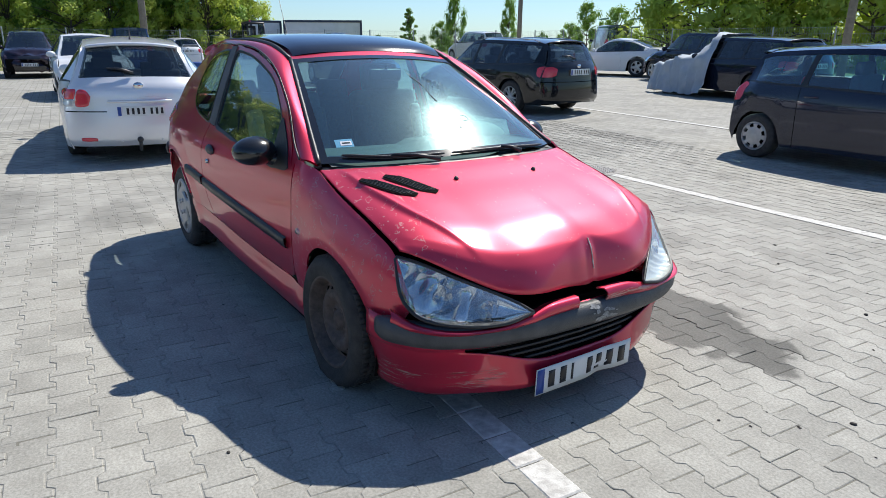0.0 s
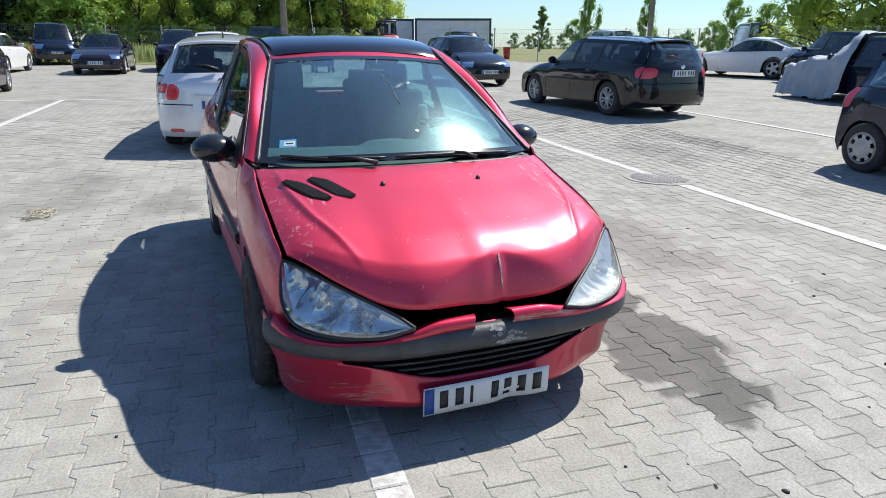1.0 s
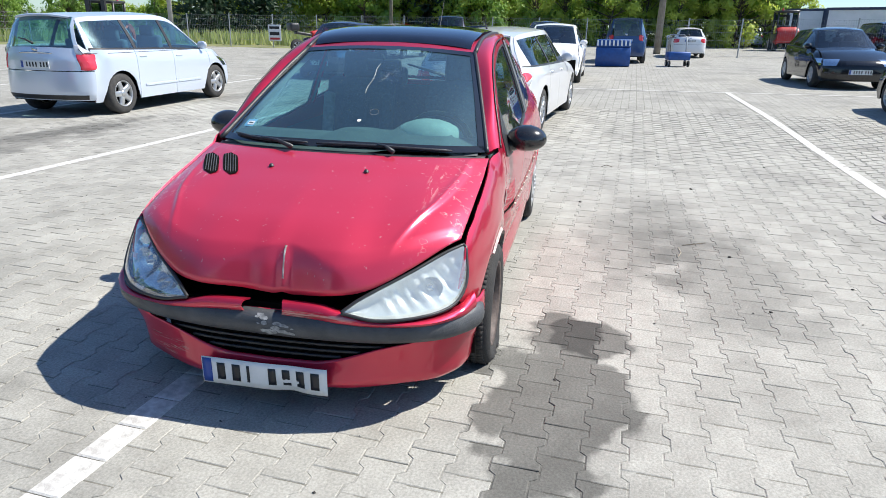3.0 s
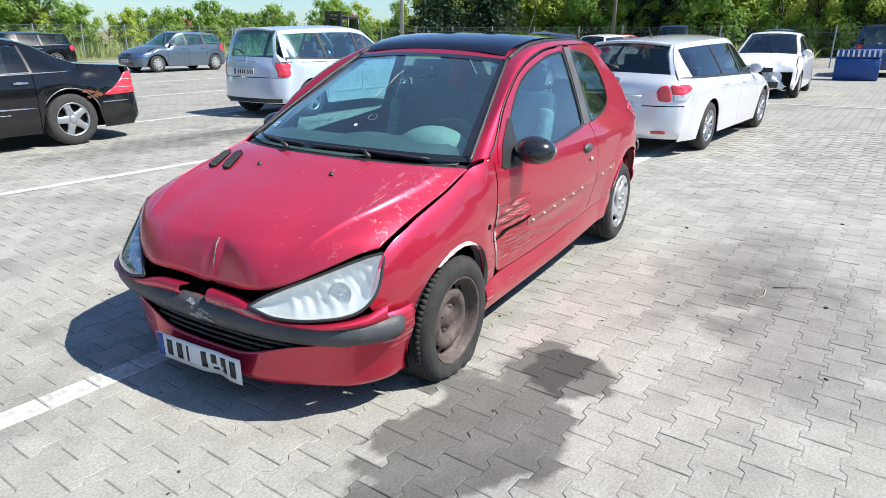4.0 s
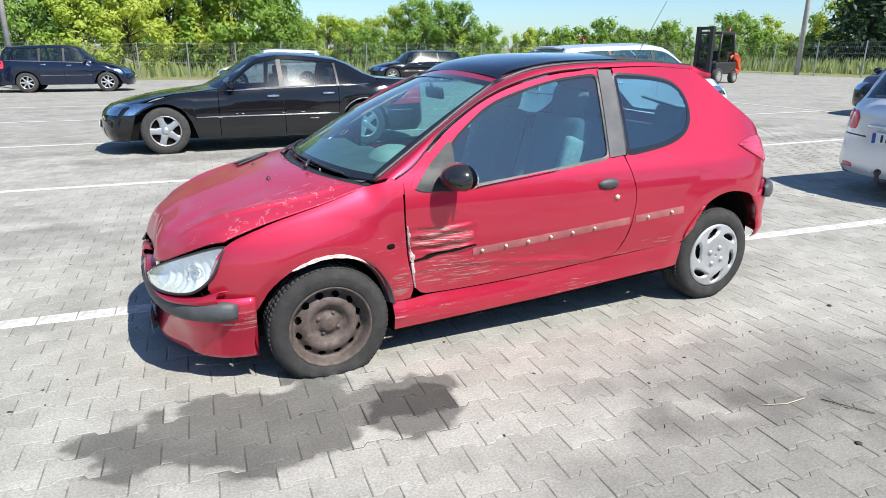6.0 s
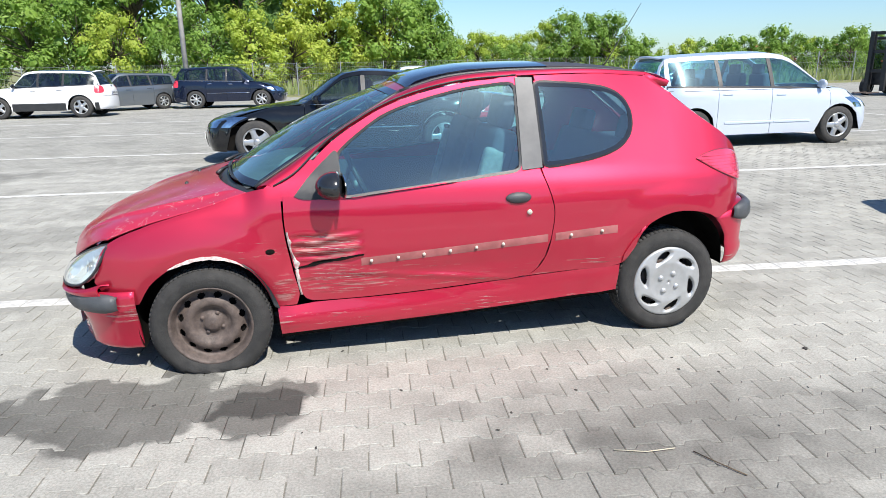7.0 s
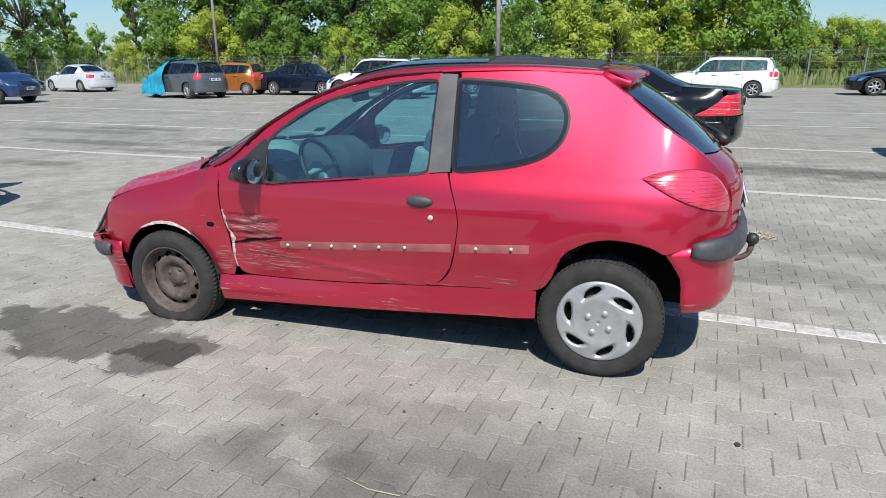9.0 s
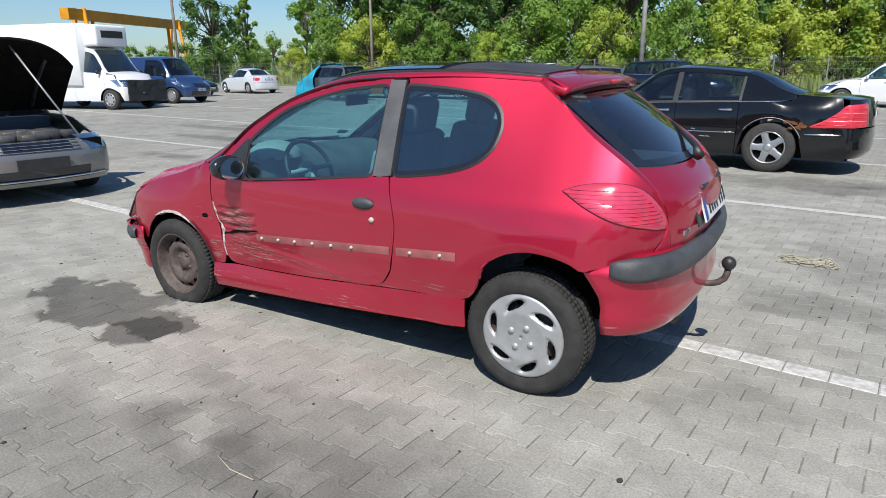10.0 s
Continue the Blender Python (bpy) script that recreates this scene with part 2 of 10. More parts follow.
def tube(bm, pts, r, sides=6, cap=True):
    """A round bar along pts; r may be a list."""
    pts = [Vector(p) for p in pts]
    rings = []
    for i, p in enumerate(pts):
        d = (pts[min(i + 1, len(pts) - 1)] - pts[max(i - 1, 0)]).normalized()
        u = d.orthogonal().normalized() if abs(d.z) > 0.95 else d.cross(Vector((0, 0, 1))).normalized()
        w = d.cross(u)
        rr = r[i] if isinstance(r, (list, tuple)) else r
        rings.append([p + (u * math.cos(a) + w * math.sin(a)) * rr for a in [2 * math.pi * k / sides for k in range(sides)]])
    vs = grid(bm, rings, closed=True)
    if cap:
        bm.faces.new(vs[0][::-1])
        bm.faces.new(vs[-1])
    return bm


def lathe(bm, prof, sides=32, axis="Y"):
    """Turns a profile of (radius, along) about the y axis."""
    rows = []
    for k in range(sides):
        a = 2 * math.pi * k / sides
        rows.append([(r * math.cos(a), y, r * math.sin(a)) for r, y in prof])
    rows.append(rows[0])
    grid(bm, rows)
    bmesh.ops.remove_doubles(bm, verts=bm.verts, dist=1e-5)
    return bm


def lerp(a, b, t):
    return a + (b - a) * t


def smooth01(t):
    t = min(max(t, 0.0), 1.0)
    return t * t * (3 - 2 * t)


def interp(x, xs, ys):
    """Smooth curve through (xs, ys), xs rising."""
    return float(np.interp(x, xs, ys))


def smoothcurve(pts):
    """A smooth function y(x) through pts with rising x (monotone cubic)."""
    xs, ys = np.array([p[0] for p in pts], float), np.array([p[1] for p in pts], float)
    h = np.diff(xs)
    dl = np.diff(ys) / h
    m = np.zeros(len(xs))
    m[0], m[-1] = dl[0], dl[-1]
    for i in range(1, len(xs) - 1):
        m[i] = 0 if dl[i - 1] * dl[i] <= 0 else 2 * dl[i - 1] * dl[i] / (dl[i - 1] + dl[i])

    def f(x):
        x = min(max(x, xs[0]), xs[-1])
        i = min(max(int(np.searchsorted(xs, x, side="right")) - 1, 0), len(xs) - 2)
        t = (x - xs[i]) / h[i]
        return float((2 * t**3 - 3 * t**2 + 1) * ys[i] + (t**3 - 2 * t**2 + t) * h[i] * m[i] + (-2 * t**3 + 3 * t**2) * ys[i + 1] + (t**3 - t**2) * h[i] * m[i + 1])

    return f


def rise(x, y):
    """The gentle fall of the yard towards its drain."""
    r = math.hypot(x, y)
    w = smooth01((r - 3.0) / 7.0)
    k = min(1.0, 60.0 / max(r, 1e-6))
    x, y = x * k, y * k
    return w * (-(0.009 if x < 0 else 0.004) * x + (0.018 if y > 0 else 0.007) * y)


def place(x, y, yaw):
    """Where a thing stands on the yard, tilted with it."""
    e = 1.0
    n = Vector((rise(x - e, y) - rise(x + e, y), rise(x, y - e) - rise(x, y + e), 2 * e)).normalized()
    q = Vector((0, 0, 1)).rotation_difference(n).to_matrix().to_4x4()
    return Matrix.Translation((x, y, rise(x, y))) @ q @ pose(0, 0, 0, 0, 0, yaw)


# ---- wheels ----
WHEELS = {}


def wheel_meshes(style, r, rr, w):
    key = (style, r, rr, w)
    if key in WHEELS:
        return WHEELS[key]
    bm = bmesh.new()
    lathe(bm, [(rr, -w / 2), (rr + 0.03, -w / 2 - 0.005), (r * 0.93, -w / 2 + 0.005), (r, -w / 2 + 0.03), (r, w / 2 - 0.03), (r * 0.93, w / 2 - 0.005), (rr + 0.03, w / 2 + 0.005), (rr, w / 2)], 40)
    tyre = bpy.data.meshes.new("tyre")
    for f in bm.faces:
        f.smooth = True
    bm.to_mesh(tyre)
    bm.free()
    tyre.materials.append(M_RUBBER)
    bm = bmesh.new()
    lathe(bm, [(rr, -w / 2), (rr - 0.015, -w / 2 + 0.02), (rr - 0.02, w / 2 - 0.03), (rr, w / 2 - 0.004), (rr - 0.012, w / 2), (rr - 0.022, w / 2 - 0.02)], 40)
    if style == "cap":
        lathe(bm, [(rr - 0.02, w / 2 - 0.012), (rr * 0.86, w / 2 + 0.0), (rr * 0.80, w / 2 + 0.002), (rr * 0.74, w / 2 + 0.001), (rr * 0.68, w / 2 + 0.0), (rr * 0.62, w / 2 - 0.002), (rr * 0.35, w / 2 + 0.010), (0.001, w / 2 + 0.014)], 48)
        cut = []
        for f in bm.faces:
            q = f.calc_center_median()
            if 0.62 < math.hypot(q.x, q.z) / rr < 0.86 and q.y > w / 2 - 0.004 and int((math.atan2(q.z, q.x) + 7) / (2 * math.pi) * 48) % 6 in (1, 2, 3):
                cut.append(f)
        bmesh.ops.delete(bm, geom=cut, context="FACES")
        n, a0, a1 = 0, 0, 0
    else:
        n = {"five": 5, "seven": 7, "double": 10, "ten": 10}[style]
        wd = {"five": 0.30, "seven": 0.17, "double": 0.11, "ten": 0.12}[style]
        for k in range(n):
            a = 2 * math.pi * (k + (0.22 if style == "double" and k % 2 else 0)) / n
            c, s = math.cos(a), math.sin(a)

            def pt(rad, off, y):
                return (rad * c - off * s, y, rad * s + off * c)

            i0, i1 = rr * 0.2, rr * 0.97
            y0, y1 = w / 2 - 0.025, w / 2 - 0.012
            rows = []
            for rad, hw, y in ((i0, rr * wd * 0.9, y0 + 0.012), (rr * 0.6, rr * wd * 0.62, y0 + 0.015), (i1, rr * wd * 0.75, y1)):
                rows.append([pt(rad, -hw, y - 0.04), pt(rad, -hw, y - 0.008), pt(rad, -hw * 0.7, y), pt(rad, hw * 0.7, y), pt(rad, hw, y - 0.008), pt(rad, hw, y - 0.04)])
            grid(bm, rows)
        lathe(bm, [(rr * 0.26, w / 2 - 0.05), (rr * 0.25, w / 2 - 0.012), (rr * 0.12, w / 2 - 0.004), (0.001, w / 2 - 0.002)], 20)
    bmesh.ops.recalc_face_normals(bm, faces=bm.faces)
    for f in bm.faces:
        f.smooth = True
    rim = bpy.data.meshes.new("rim")
    bm.to_mesh(rim)
    bm.free()
    rim.materials.append(M_HUBCAP if style == "cap" else M_ALLOY)
    bm = bmesh.new()
    lathe(bm, [(rr - 0.02, w / 2 - 0.06), (0.001, w / 2 - 0.06)], 24)
    lathe(bm, [(rr - 0.02, -w / 2 + 0.02), (0.001, -w / 2 + 0.02)], 24)
    disc = bpy.data.meshes.new("brake_disc")
    bm.to_mesh(disc)
    bm.free()
    disc.materials.append(M_UNDER)
    WHEELS[key] = (tyre, rim, disc)
    return WHEELS[key]


def add_wheel(parent, x, y, r, style="five", rr=None, w=0.2, steer=0):
    rr = rr or r * 0.66
    tyre, rim, disc = wheel_meshes(style, r, rr, w)
    hub = new("wheel")
    hub.parent = parent
    hub.matrix_basis = pose(x, y, r, 0, 0, (0 if y > 0 else 180) + steer)
    for nm, me in (("tyre", tyre), ("rim", rim), ("brake_disc", disc)):
        part_of(nm, me, None, hub)
    return hub


# ---- parked cars ----
BODY = {
    # from the front, in lengths and heights: cowl, roof front, roof top, roof rear, rear glass foot, tail
    "hatch": ((0.27, 0.665), (0.46, 0.965), (0.56, 1.0), (0.915, 0.945), (0.972, 0.69), (0.992, 0.60)),
    "estate": ((0.275, 0.655), (0.425, 0.965), (0.52, 1.0), (0.915, 0.95), (0.968, 0.70), (0.992, 0.60)),
    "sedan": ((0.295, 0.655), (0.445, 0.965), (0.53, 1.0), (0.70, 0.945), (0.835, 0.735), (0.985, 0.69)),
    "coupe": ((0.33, 0.665), (0.50, 0.965), (0.58, 1.0), (0.70, 0.96), (0.87, 0.76), (0.985, 0.72)),
    "suv": ((0.265, 0.66), (0.405, 0.965), (0.53, 1.0), (0.90, 0.955), (0.968, 0.67), (0.992, 0.56)),
    "mpv": ((0.20, 0.635), (0.40, 0.965), (0.52, 1.0), (0.93, 0.955), (0.982, 0.66), (0.995, 0.55)),
    "van": ((0.16, 0.60), (0.29, 0.955), (0.40, 1.0), (0.965, 0.99), (0.990, 0.60), (0.997, 0.45)),
}


class Shape:
    """The surfaces of one car body, from its main sizes."""

    def __init__(s, kind, L, W, H, wb, fo, nose=0.50, belt=None):
        s.L, s.W, s.H, s.wb, s.kind = L, W, H, wb, kind
        s.xf = wb / 2 + fo
        s.xr = s.xf - L
        cowl, rf, top, rr, gb, tail = BODY[kind]
        X = lambda f: s.xf - f * L
        # key: x, z, half width, crown, sweep of the edge along x
        hw = W / 2
        s.keys = [
            (X(0.012), 0.14 * H, hw * 0.86, 0.0, -0.20),
            (X(0.0), 0.24 * H, hw * 0.90, 0.0, -0.24),
            (X(0.002), 0.36 * H, hw * 0.91, 0.0, -0.26),
            (X(0.022), (nose - 0.05) * H, hw * 0.90, 0.005, -0.26),
            (X(0.055), nose * H, hw * 0.86, 0.02, -0.25),
            (X(cowl[0] * 0.62), lerp(nose, cowl[1], 0.68) * H, hw * 0.83, 0.03, -0.10),
            (X(cowl[0]), cowl[1] * H, hw * 0.82, 0.03, -0.17),
            (X(rf[0]), rf[1] * H, hw * 0.63, 0.035, -0.07),
            (X(top[0]), top[1] * H, hw * 0.64, 0.05, 0.0),
            (X(rr[0]), rr[1] * H, hw * 0.60, 0.045, 0.07),
            (X(gb[0]), gb[1] * H, hw * 0.74, 0.02, 0.12),
            (X(tail[0]), tail[1] * H, hw * 0.84, 0.01, 0.14),
            (X(0.996), 0.46 * H, hw * 0.90, 0.0, 0.17),
            (X(1.0), 0.34 * H, hw * 0.91, 0.0, 0.17),
            (X(0.998), 0.22 * H, hw * 0.90, 0.0, 0.15),
            (X(0.985), 0.16 * H, hw * 0.86, 0.0, 0.12),
        ]
        over = L - fo - wb
        grow = min(1.7, max(0.8, (over - 0.42) / 0.17))
        s.keys = [(a, b, c, d, e * (grow if i > 10 else (1.15 if i < 4 else 1.0))) for i, (a, b, c, d, e) in enumerate(s.keys)]
        if kind == "van":
            s.keys = [(a, b, c * (1.12 if 7 <= i <= 9 else 1.0), d, e) for i, (a, b, c, d, e) in enumerate(s.keys)]
        s.curve = [smoothcurve([(i, k[j]) for i, k in enumerate(s.keys)]) for j in range(5)]
        s.seen = {}
        dense = [s.at(k) for k in np.arange(3.0, 12.01, 0.125)]
        s.edge = sorted((k[0] + k[4], k[1] - k[3]) for k in dense)
        # upper edge of the side as z(x)
        xs, zs = [], []
        for x, z in s.edge:
            if not xs or x > xs[-1] + 1e-4:
                xs.append(x)
                zs.append(z)
        s.hx, s.hz = xs, zs
        es = sorted((k[0] + k[4], k[2]) for k in dense)
        s.ex, s.ey = [e[0] for e in es], [e[1] for e in es]
        ends = []
        for lo, hi in ((9.0, 15.0), (0.0, 5.0)):
            t = sorted((s.at(k)[1], s.at(k)[0] + s.at(k)[4], s.at(k)[2]) for k in np.arange(lo, hi + 0.01, 0.1))
            ends.append([np.array(c) for c in zip(*t)])
        s.rear_end, s.front_end = ends
        b0 = cowl[1] - 0.045
        s.belt_f, s.belt_r = (belt or (b0, b0 + 0.05))
        s.x_cowl, s.x_gb = X(cowl[0]) - 0.17, X(gb[0]) + 0.12
        s.x0, s.x1 = xs[-1], xs[0]

    def hi(s, x):
        return float(np.interp(x, s.hx, s.hz))

    def e(s, x):
        return float(np.interp(x, s.ex, s.ey))

    def belt(s, x):
        t = (s.x_cowl - x) / (s.x_cowl - s.x_gb)
        b = min(lerp(s.belt_f, s.belt_r, t) * s.H, s.hi(x))
        return lerp(b, s.hi(x), smooth01((s.x_gb + 0.06 - x) / 0.16))

    def w(s, x):
        u = (x - (s.xf + s.xr) / 2) / (s.L / 2)
        return s.W / 2 * (1 - 0.16 * abs(u) ** 6)

    def end(s, z, rear):
        """Where the side meets the tail or the nose at a height: x and half width."""
        e = s.rear_end if rear else s.front_end
        return float(np.interp(z, e[0], e[1])), float(np.interp(z, e[0], e[2]))

    def y(s, x, z):
        y = s.flank(x, z)
        if x < s.x1 + 0.6:
            xe, ye = s.end(z, True)
            return lerp(y, ye, smooth01((xe + 0.34 - x) / 0.34))
        if x > s.x0 - 0.6:
            xe, ye = s.end(z, False)
            return lerp(y, ye, smooth01((x - xe + 0.34) / 0.34))
        return y

    def flank(s, x, z):
        w, hi, b = s.w(x), s.hi(x), s.belt(x)
        zs = 0.46 * s.H
        w += 0.010 * math.exp(-((z - 0.555 * s.H) / 0.035) ** 2) * smooth01((s.x0 - x) / 0.5) * smooth01((x - s.x1) / 0.4)
        if z <= zs:
            return w * (1 - 0.07 * ((zs - z) / zs) ** 2) + 0.012 * smooth01((0.30 * s.H - z) / 0.12)
        yb = lerp(s.e(x), 0.95 * w, smooth01((hi - b) / 0.2))
        if z <= b or hi - b < 1e-3:
            t = min((z - zs) / max(b - zs, 1e-3), 1.0)
            return yb + (w - yb) * math.sqrt(max(0.0, 1 - t * t)) if yb < 0.93 * w else lerp(w, yb, t * t)
        return lerp(yb, s.e(x), ((z - b) / max(hi - b, 1e-3)) ** 1.15)

    def sill(s, x):
        return 0.135 * s.H if s.kind != "suv" else 0.16 * s.H

    def lo(s, x, r):
        z = s.sill(x)
        for ax in (s.wb / 2, -s.wb / 2):
            d = abs(x - ax)
            R = r * 1.17
            if d < R:
                z = max(z, r + math.sqrt(R * R - d * d) * 0.98)
        return z

    def top(s, k, v):
        """Point of the top band at key position k (fraction between keys) and v across."""
        p = s.at(k)
        av = abs(v)
        round_ = max(smooth01((4.6 - k) / 1.0), smooth01((k - 10.2) / 1.0))
        a = av ** lerp(2.6, 2.2, round_)
        a = lerp(a, 1 - (1 - a) ** 0.6, round_)
        return (p[0] + p[4] * a, p[2] * v, p[1] - p[3] * av**2.2)

    def at(s, k):
        """The five sizes at a place between the keys."""
        k = round(float(k), 4)
        if k not in s.seen:
            s.seen[k] = [c(k) for c in s.curve]
        return s.seen[k]

    def find(s, z, lo, hi):
        """Key position between lo and hi whose height is z."""
        rising = s.at(hi)[1] > s.at(lo)[1]
        for _ in range(14):
            m = (lo + hi) / 2
            if (s.at(m)[1] < z) == rising:
                lo = m
            else:
                hi = m
        return (lo + hi) / 2

    def rear_at(s, z, v):
        return s.top(s.find(z, 9.0, 15.0), v)

    def front_at(s, z, v):
        return s.top(s.find(z, 0.0, 5.0), v)

    def corner(s, u, z, side, off):
        """Point of the tail at height z: u up to 1 runs out from the middle, past 1 in metres forwards along the side."""
        p = Vector(s.rear_at(z, min(u, 1.0) * side))
        n = Vector((-1, side * 0.25, 0.1)) if u < 0.85 else Vector((-0.7, side * 0.7, 0.1))
        if u > 1.0:
            x = p.x + (u - 1.0)
            p = Vector((x, side * s.y(x, z), z))
            n = Vector((-0.15, side, 0.1))
        return p + n.normalized() * off


def tail_lamp(s, root, side, poly, m, name="tail_light", off=0.010, label=""):
    """A raised lens on the tail: its outline in (u, height in metres)."""
    pts = [tuple(p) for p in spline(list(poly) + [poly[0]], 41)]
    cu, cz = sum(p[0] for p in pts) / len(pts), sum(p[1] for p in pts) / len(pts)
    bm = bmesh.new()
    rows = []
    for k, o in ((1.0, 0.0), (0.97, off * 0.7), (0.88, off), (0.6, off), (0.3, off), (0.02, off)):
        rows.append([s.corner(cu + (u - cu) * k, cz + (z - cz) * k, side, o) for u, z in pts])
    grid(bm, rows, flip=side < 0)
    bmesh.ops.recalc_face_normals(bm, faces=bm.faces)
    return part(name, bm, m, root, label)


def number_plate(parent, m, w=0.52, h=0.114, blue=True):
    """A plate with unreadable bars, facing local +x."""
    bm = bmesh.new()
    box(bm, (-0.008, -w / 2, -h / 2), (0.0, w / 2, h / 2))
    pl = part("number_plate", bm, M_PLATE, parent, smooth=False)
    pl.matrix_basis = m
    bm = bmesh.new()
    box(bm, (0.001, -w / 2 + 0.006, -h / 2 + 0.006), (0.003, -w / 2 + 0.045, h / 2 - 0.006))
    part("country_band", bm, M_PLATEBLUE, pl, "blue country band", smooth=False)
    x = w / 2 - 0.012
    for k in range(7):
        if k == 3:
            x -= 0.03
        bm = bmesh.new()
        box(bm, (0.001, x - 0.034, -h * 0.32), (0.003, x - 0.008, h * 0.32))
        part("plate_bar", bm, M_PLATEINK, pl, smooth=False)
        x -= 0.057
    return pl


def car(name, label, kind, L, W, H, wb, fo, body, at, r=0.31, wheels="five", doors=4, tint=None, nose=0.50, belt=None,
        trim=None, rails=None, plates=(True, True), lights=(0.0, 0.0), hood=True, smashed=False, group="", roofcol=None, mirrors=None, quiet=False, tail=None):
    """One parked car: its body of separate panels, panes, lights, wheels and small parts."""
    s = Shape(kind, L, W, H, wb, fo, nose, belt)
    tint = tint or M_DARKGLASS
    root = new(name)
    root.matrix_basis = at
    tagged(root, label, "car", group)
    gap = 0.008
    V = [math.sin(math.pi / 2 * v) for v in np.linspace(-1, 1, 23)]
    # top band: panel name, key from, key to, material
    bands = [("front_bumper", 0, 3.35, body), ("hood", 3.4, 6.0, body), ("windscreen", 6.0, 7.0, tint), ("roof", 7.0, 9.0, roofcol or body), ("rear_window", 9.0, 10.0, tint),
             ("boot_lid" if kind in ("sedan", "coupe") else "tailgate", 10.0, 12.15, body), ("rear_bumper", 12.22, 15.0, body)]
    for nm, k0, k1, m in bands:
        if nm == "hood" and not hood:
            continue
        bm = bmesh.new()
        ks = sorted(set([k0, k1] + [k for k in np.arange(math.ceil(k0), k1, 0.34)]))
        pane = nm in ("windscreen", "rear_window")
        rows = []
        for k in ks:
            row = []
            for v in V:
                p = Vector(s.top(k, v * (0.93 if pane else 1.0)))
                row.append(p)
            rows.append(row)
        if smashed and nm in ("front_bumper", "hood"):
            for row in rows:
                for p in row:
                    f = smooth01((p.x - (s.xf - 0.9)) / 0.9)
                    q = noise.noise(p * 3.1 + Vector((7, 3, 1)))
                    p.x -= f * (0.16 + 0.22 * q)
                    p.z += f * 0.16 * noise.noise(p * 4.3)
        grid(bm, rows, flip=True)
        if not pane:
            thick(bm, 0.012)
        part(nm, bm, m, root)
        if pane:
            for side in (-1, 1):
                bm = bmesh.new()
                grid(bm, [[s.top(k, v * side) for v in (0.915, 0.95, 1.0)] for k in ks], flip=side > 0)
                thick(bm, 0.02)
                part("pillar", bm, body, root)
    # sides
    xd0 = s.x_cowl + 0.02
    xd1 = -wb / 2 + r * 1.25 if doors == 4 else -wb / 2 + r * 1.9
    xm = lerp(xd0, xd1, 0.53)
    if doors == 4:
        cuts = [s.x0, xd0, xm, xd1, s.x1]
        names = ["front_wing", "front_door", "rear_door", "rear_wing"]
    else:
        cuts = [s.x0, xd0, xd1, s.x1]
        names = ["front_wing", "front_door", "rear_wing"]
    for side in (1, -1):
        for i, nm in enumerate(names):
            a, b = cuts[i] - (gap / 2 if i else 0), cuts[i + 1] + (gap / 2 if i < len(names) - 1 else 0)
            n = max(6, int((a - b) / 0.07))
            bm = bmesh.new()
            rows = []
            for x in np.linspace(a, b, n):
                l0, b0 = s.lo(x, r), s.belt(x)
                row = []
                f = (a - x) / (a - b)
                for t in np.linspace(0, 1, 9):
                    z = lerp(l0, b0, t)
                    xx = x
                    if nm == "rear_wing":
                        xx += (s.end(z, True)[0] - b) * f**3
                    elif nm == "front_wing":
                        xx += (s.end(z, False)[0] - a) * (1 - f) ** 3
                    row.append(Vector((xx, side * s.y(xx, z), z)))
                rows.append(row)
            if smashed and nm == "front_wing":
                for row in rows:
                    for p in row:
                        f = smooth01((p.x - (s.xf - 0.8)) / 0.8)
                        p.x -= f * (0.16 + 0.22 * noise.noise(p * 3.1 + Vector((7, 3, 1))))
                        p.y += side * f * 0.1 * noise.noise(p * 5)
            grid(bm, rows, flip=side > 0)
            thick(bm, 0.012)
            panel = part(nm, bm, body, root)
            if "door" in nm:
                hx = b + 0.16
                hz = s.belt(hx) - 0.10
                bm = bmesh.new()
                hy = s.y(hx, hz)
                box(bm, (hx - 0.09, side * hy - 0.012, hz - 0.016), (hx + 0.09, side * hy + 0.028, hz + 0.016))
                rounded(bm, 0.008, 1)
                part("door_handle", bm, trim or body, panel)
        # greenhouse: frame and panes
        zt = lambda x, t: lerp(s.belt(x), s.hi(x), t)
        xg0, xg1 = s.x_cowl + 0.02, s.x_gb - 0.02
        if doors == 4:
            pil = [xg0, xm + 0.02, xd1 - 0.02 if kind in ("sedan", "coupe") else xd1 + 0.05, xg1]
        else:
            pil = [xg0, xd1 + 0.03, xg1]
        for i in range(len(pil) - 1):
            a, b = pil[i], pil[i + 1]
            if kind in ("sedan",) and i == 2:
                pane = False
            else:
                pane = not (kind == "van" and i > 0)
            fa, fb = 0.035, 0.035
            if i == len(pil) - 2 and kind not in ("sedan",):
                fb = {"van": 0.05, "estate": 0.26, "mpv": 0.22}.get(kind, 0.16)
            xs = [a, a - fa] + list(np.linspace(a - fa, b + fb, max(5, int((a - b) / 0.12)))[1:-1]) + list(np.linspace(b + fb, b, 8 if fb > 0.1 else 2))
            ts = [0, 0.06, 0.3, 0.6, 0.87, 1.0]
            P = [[Vector((x, side * s.y(x, zt(x, t)), zt(x, t))) for t in ts] for x in xs]
            bf, bg, bk = bmesh.new(), bmesh.new(), bmesh.new()
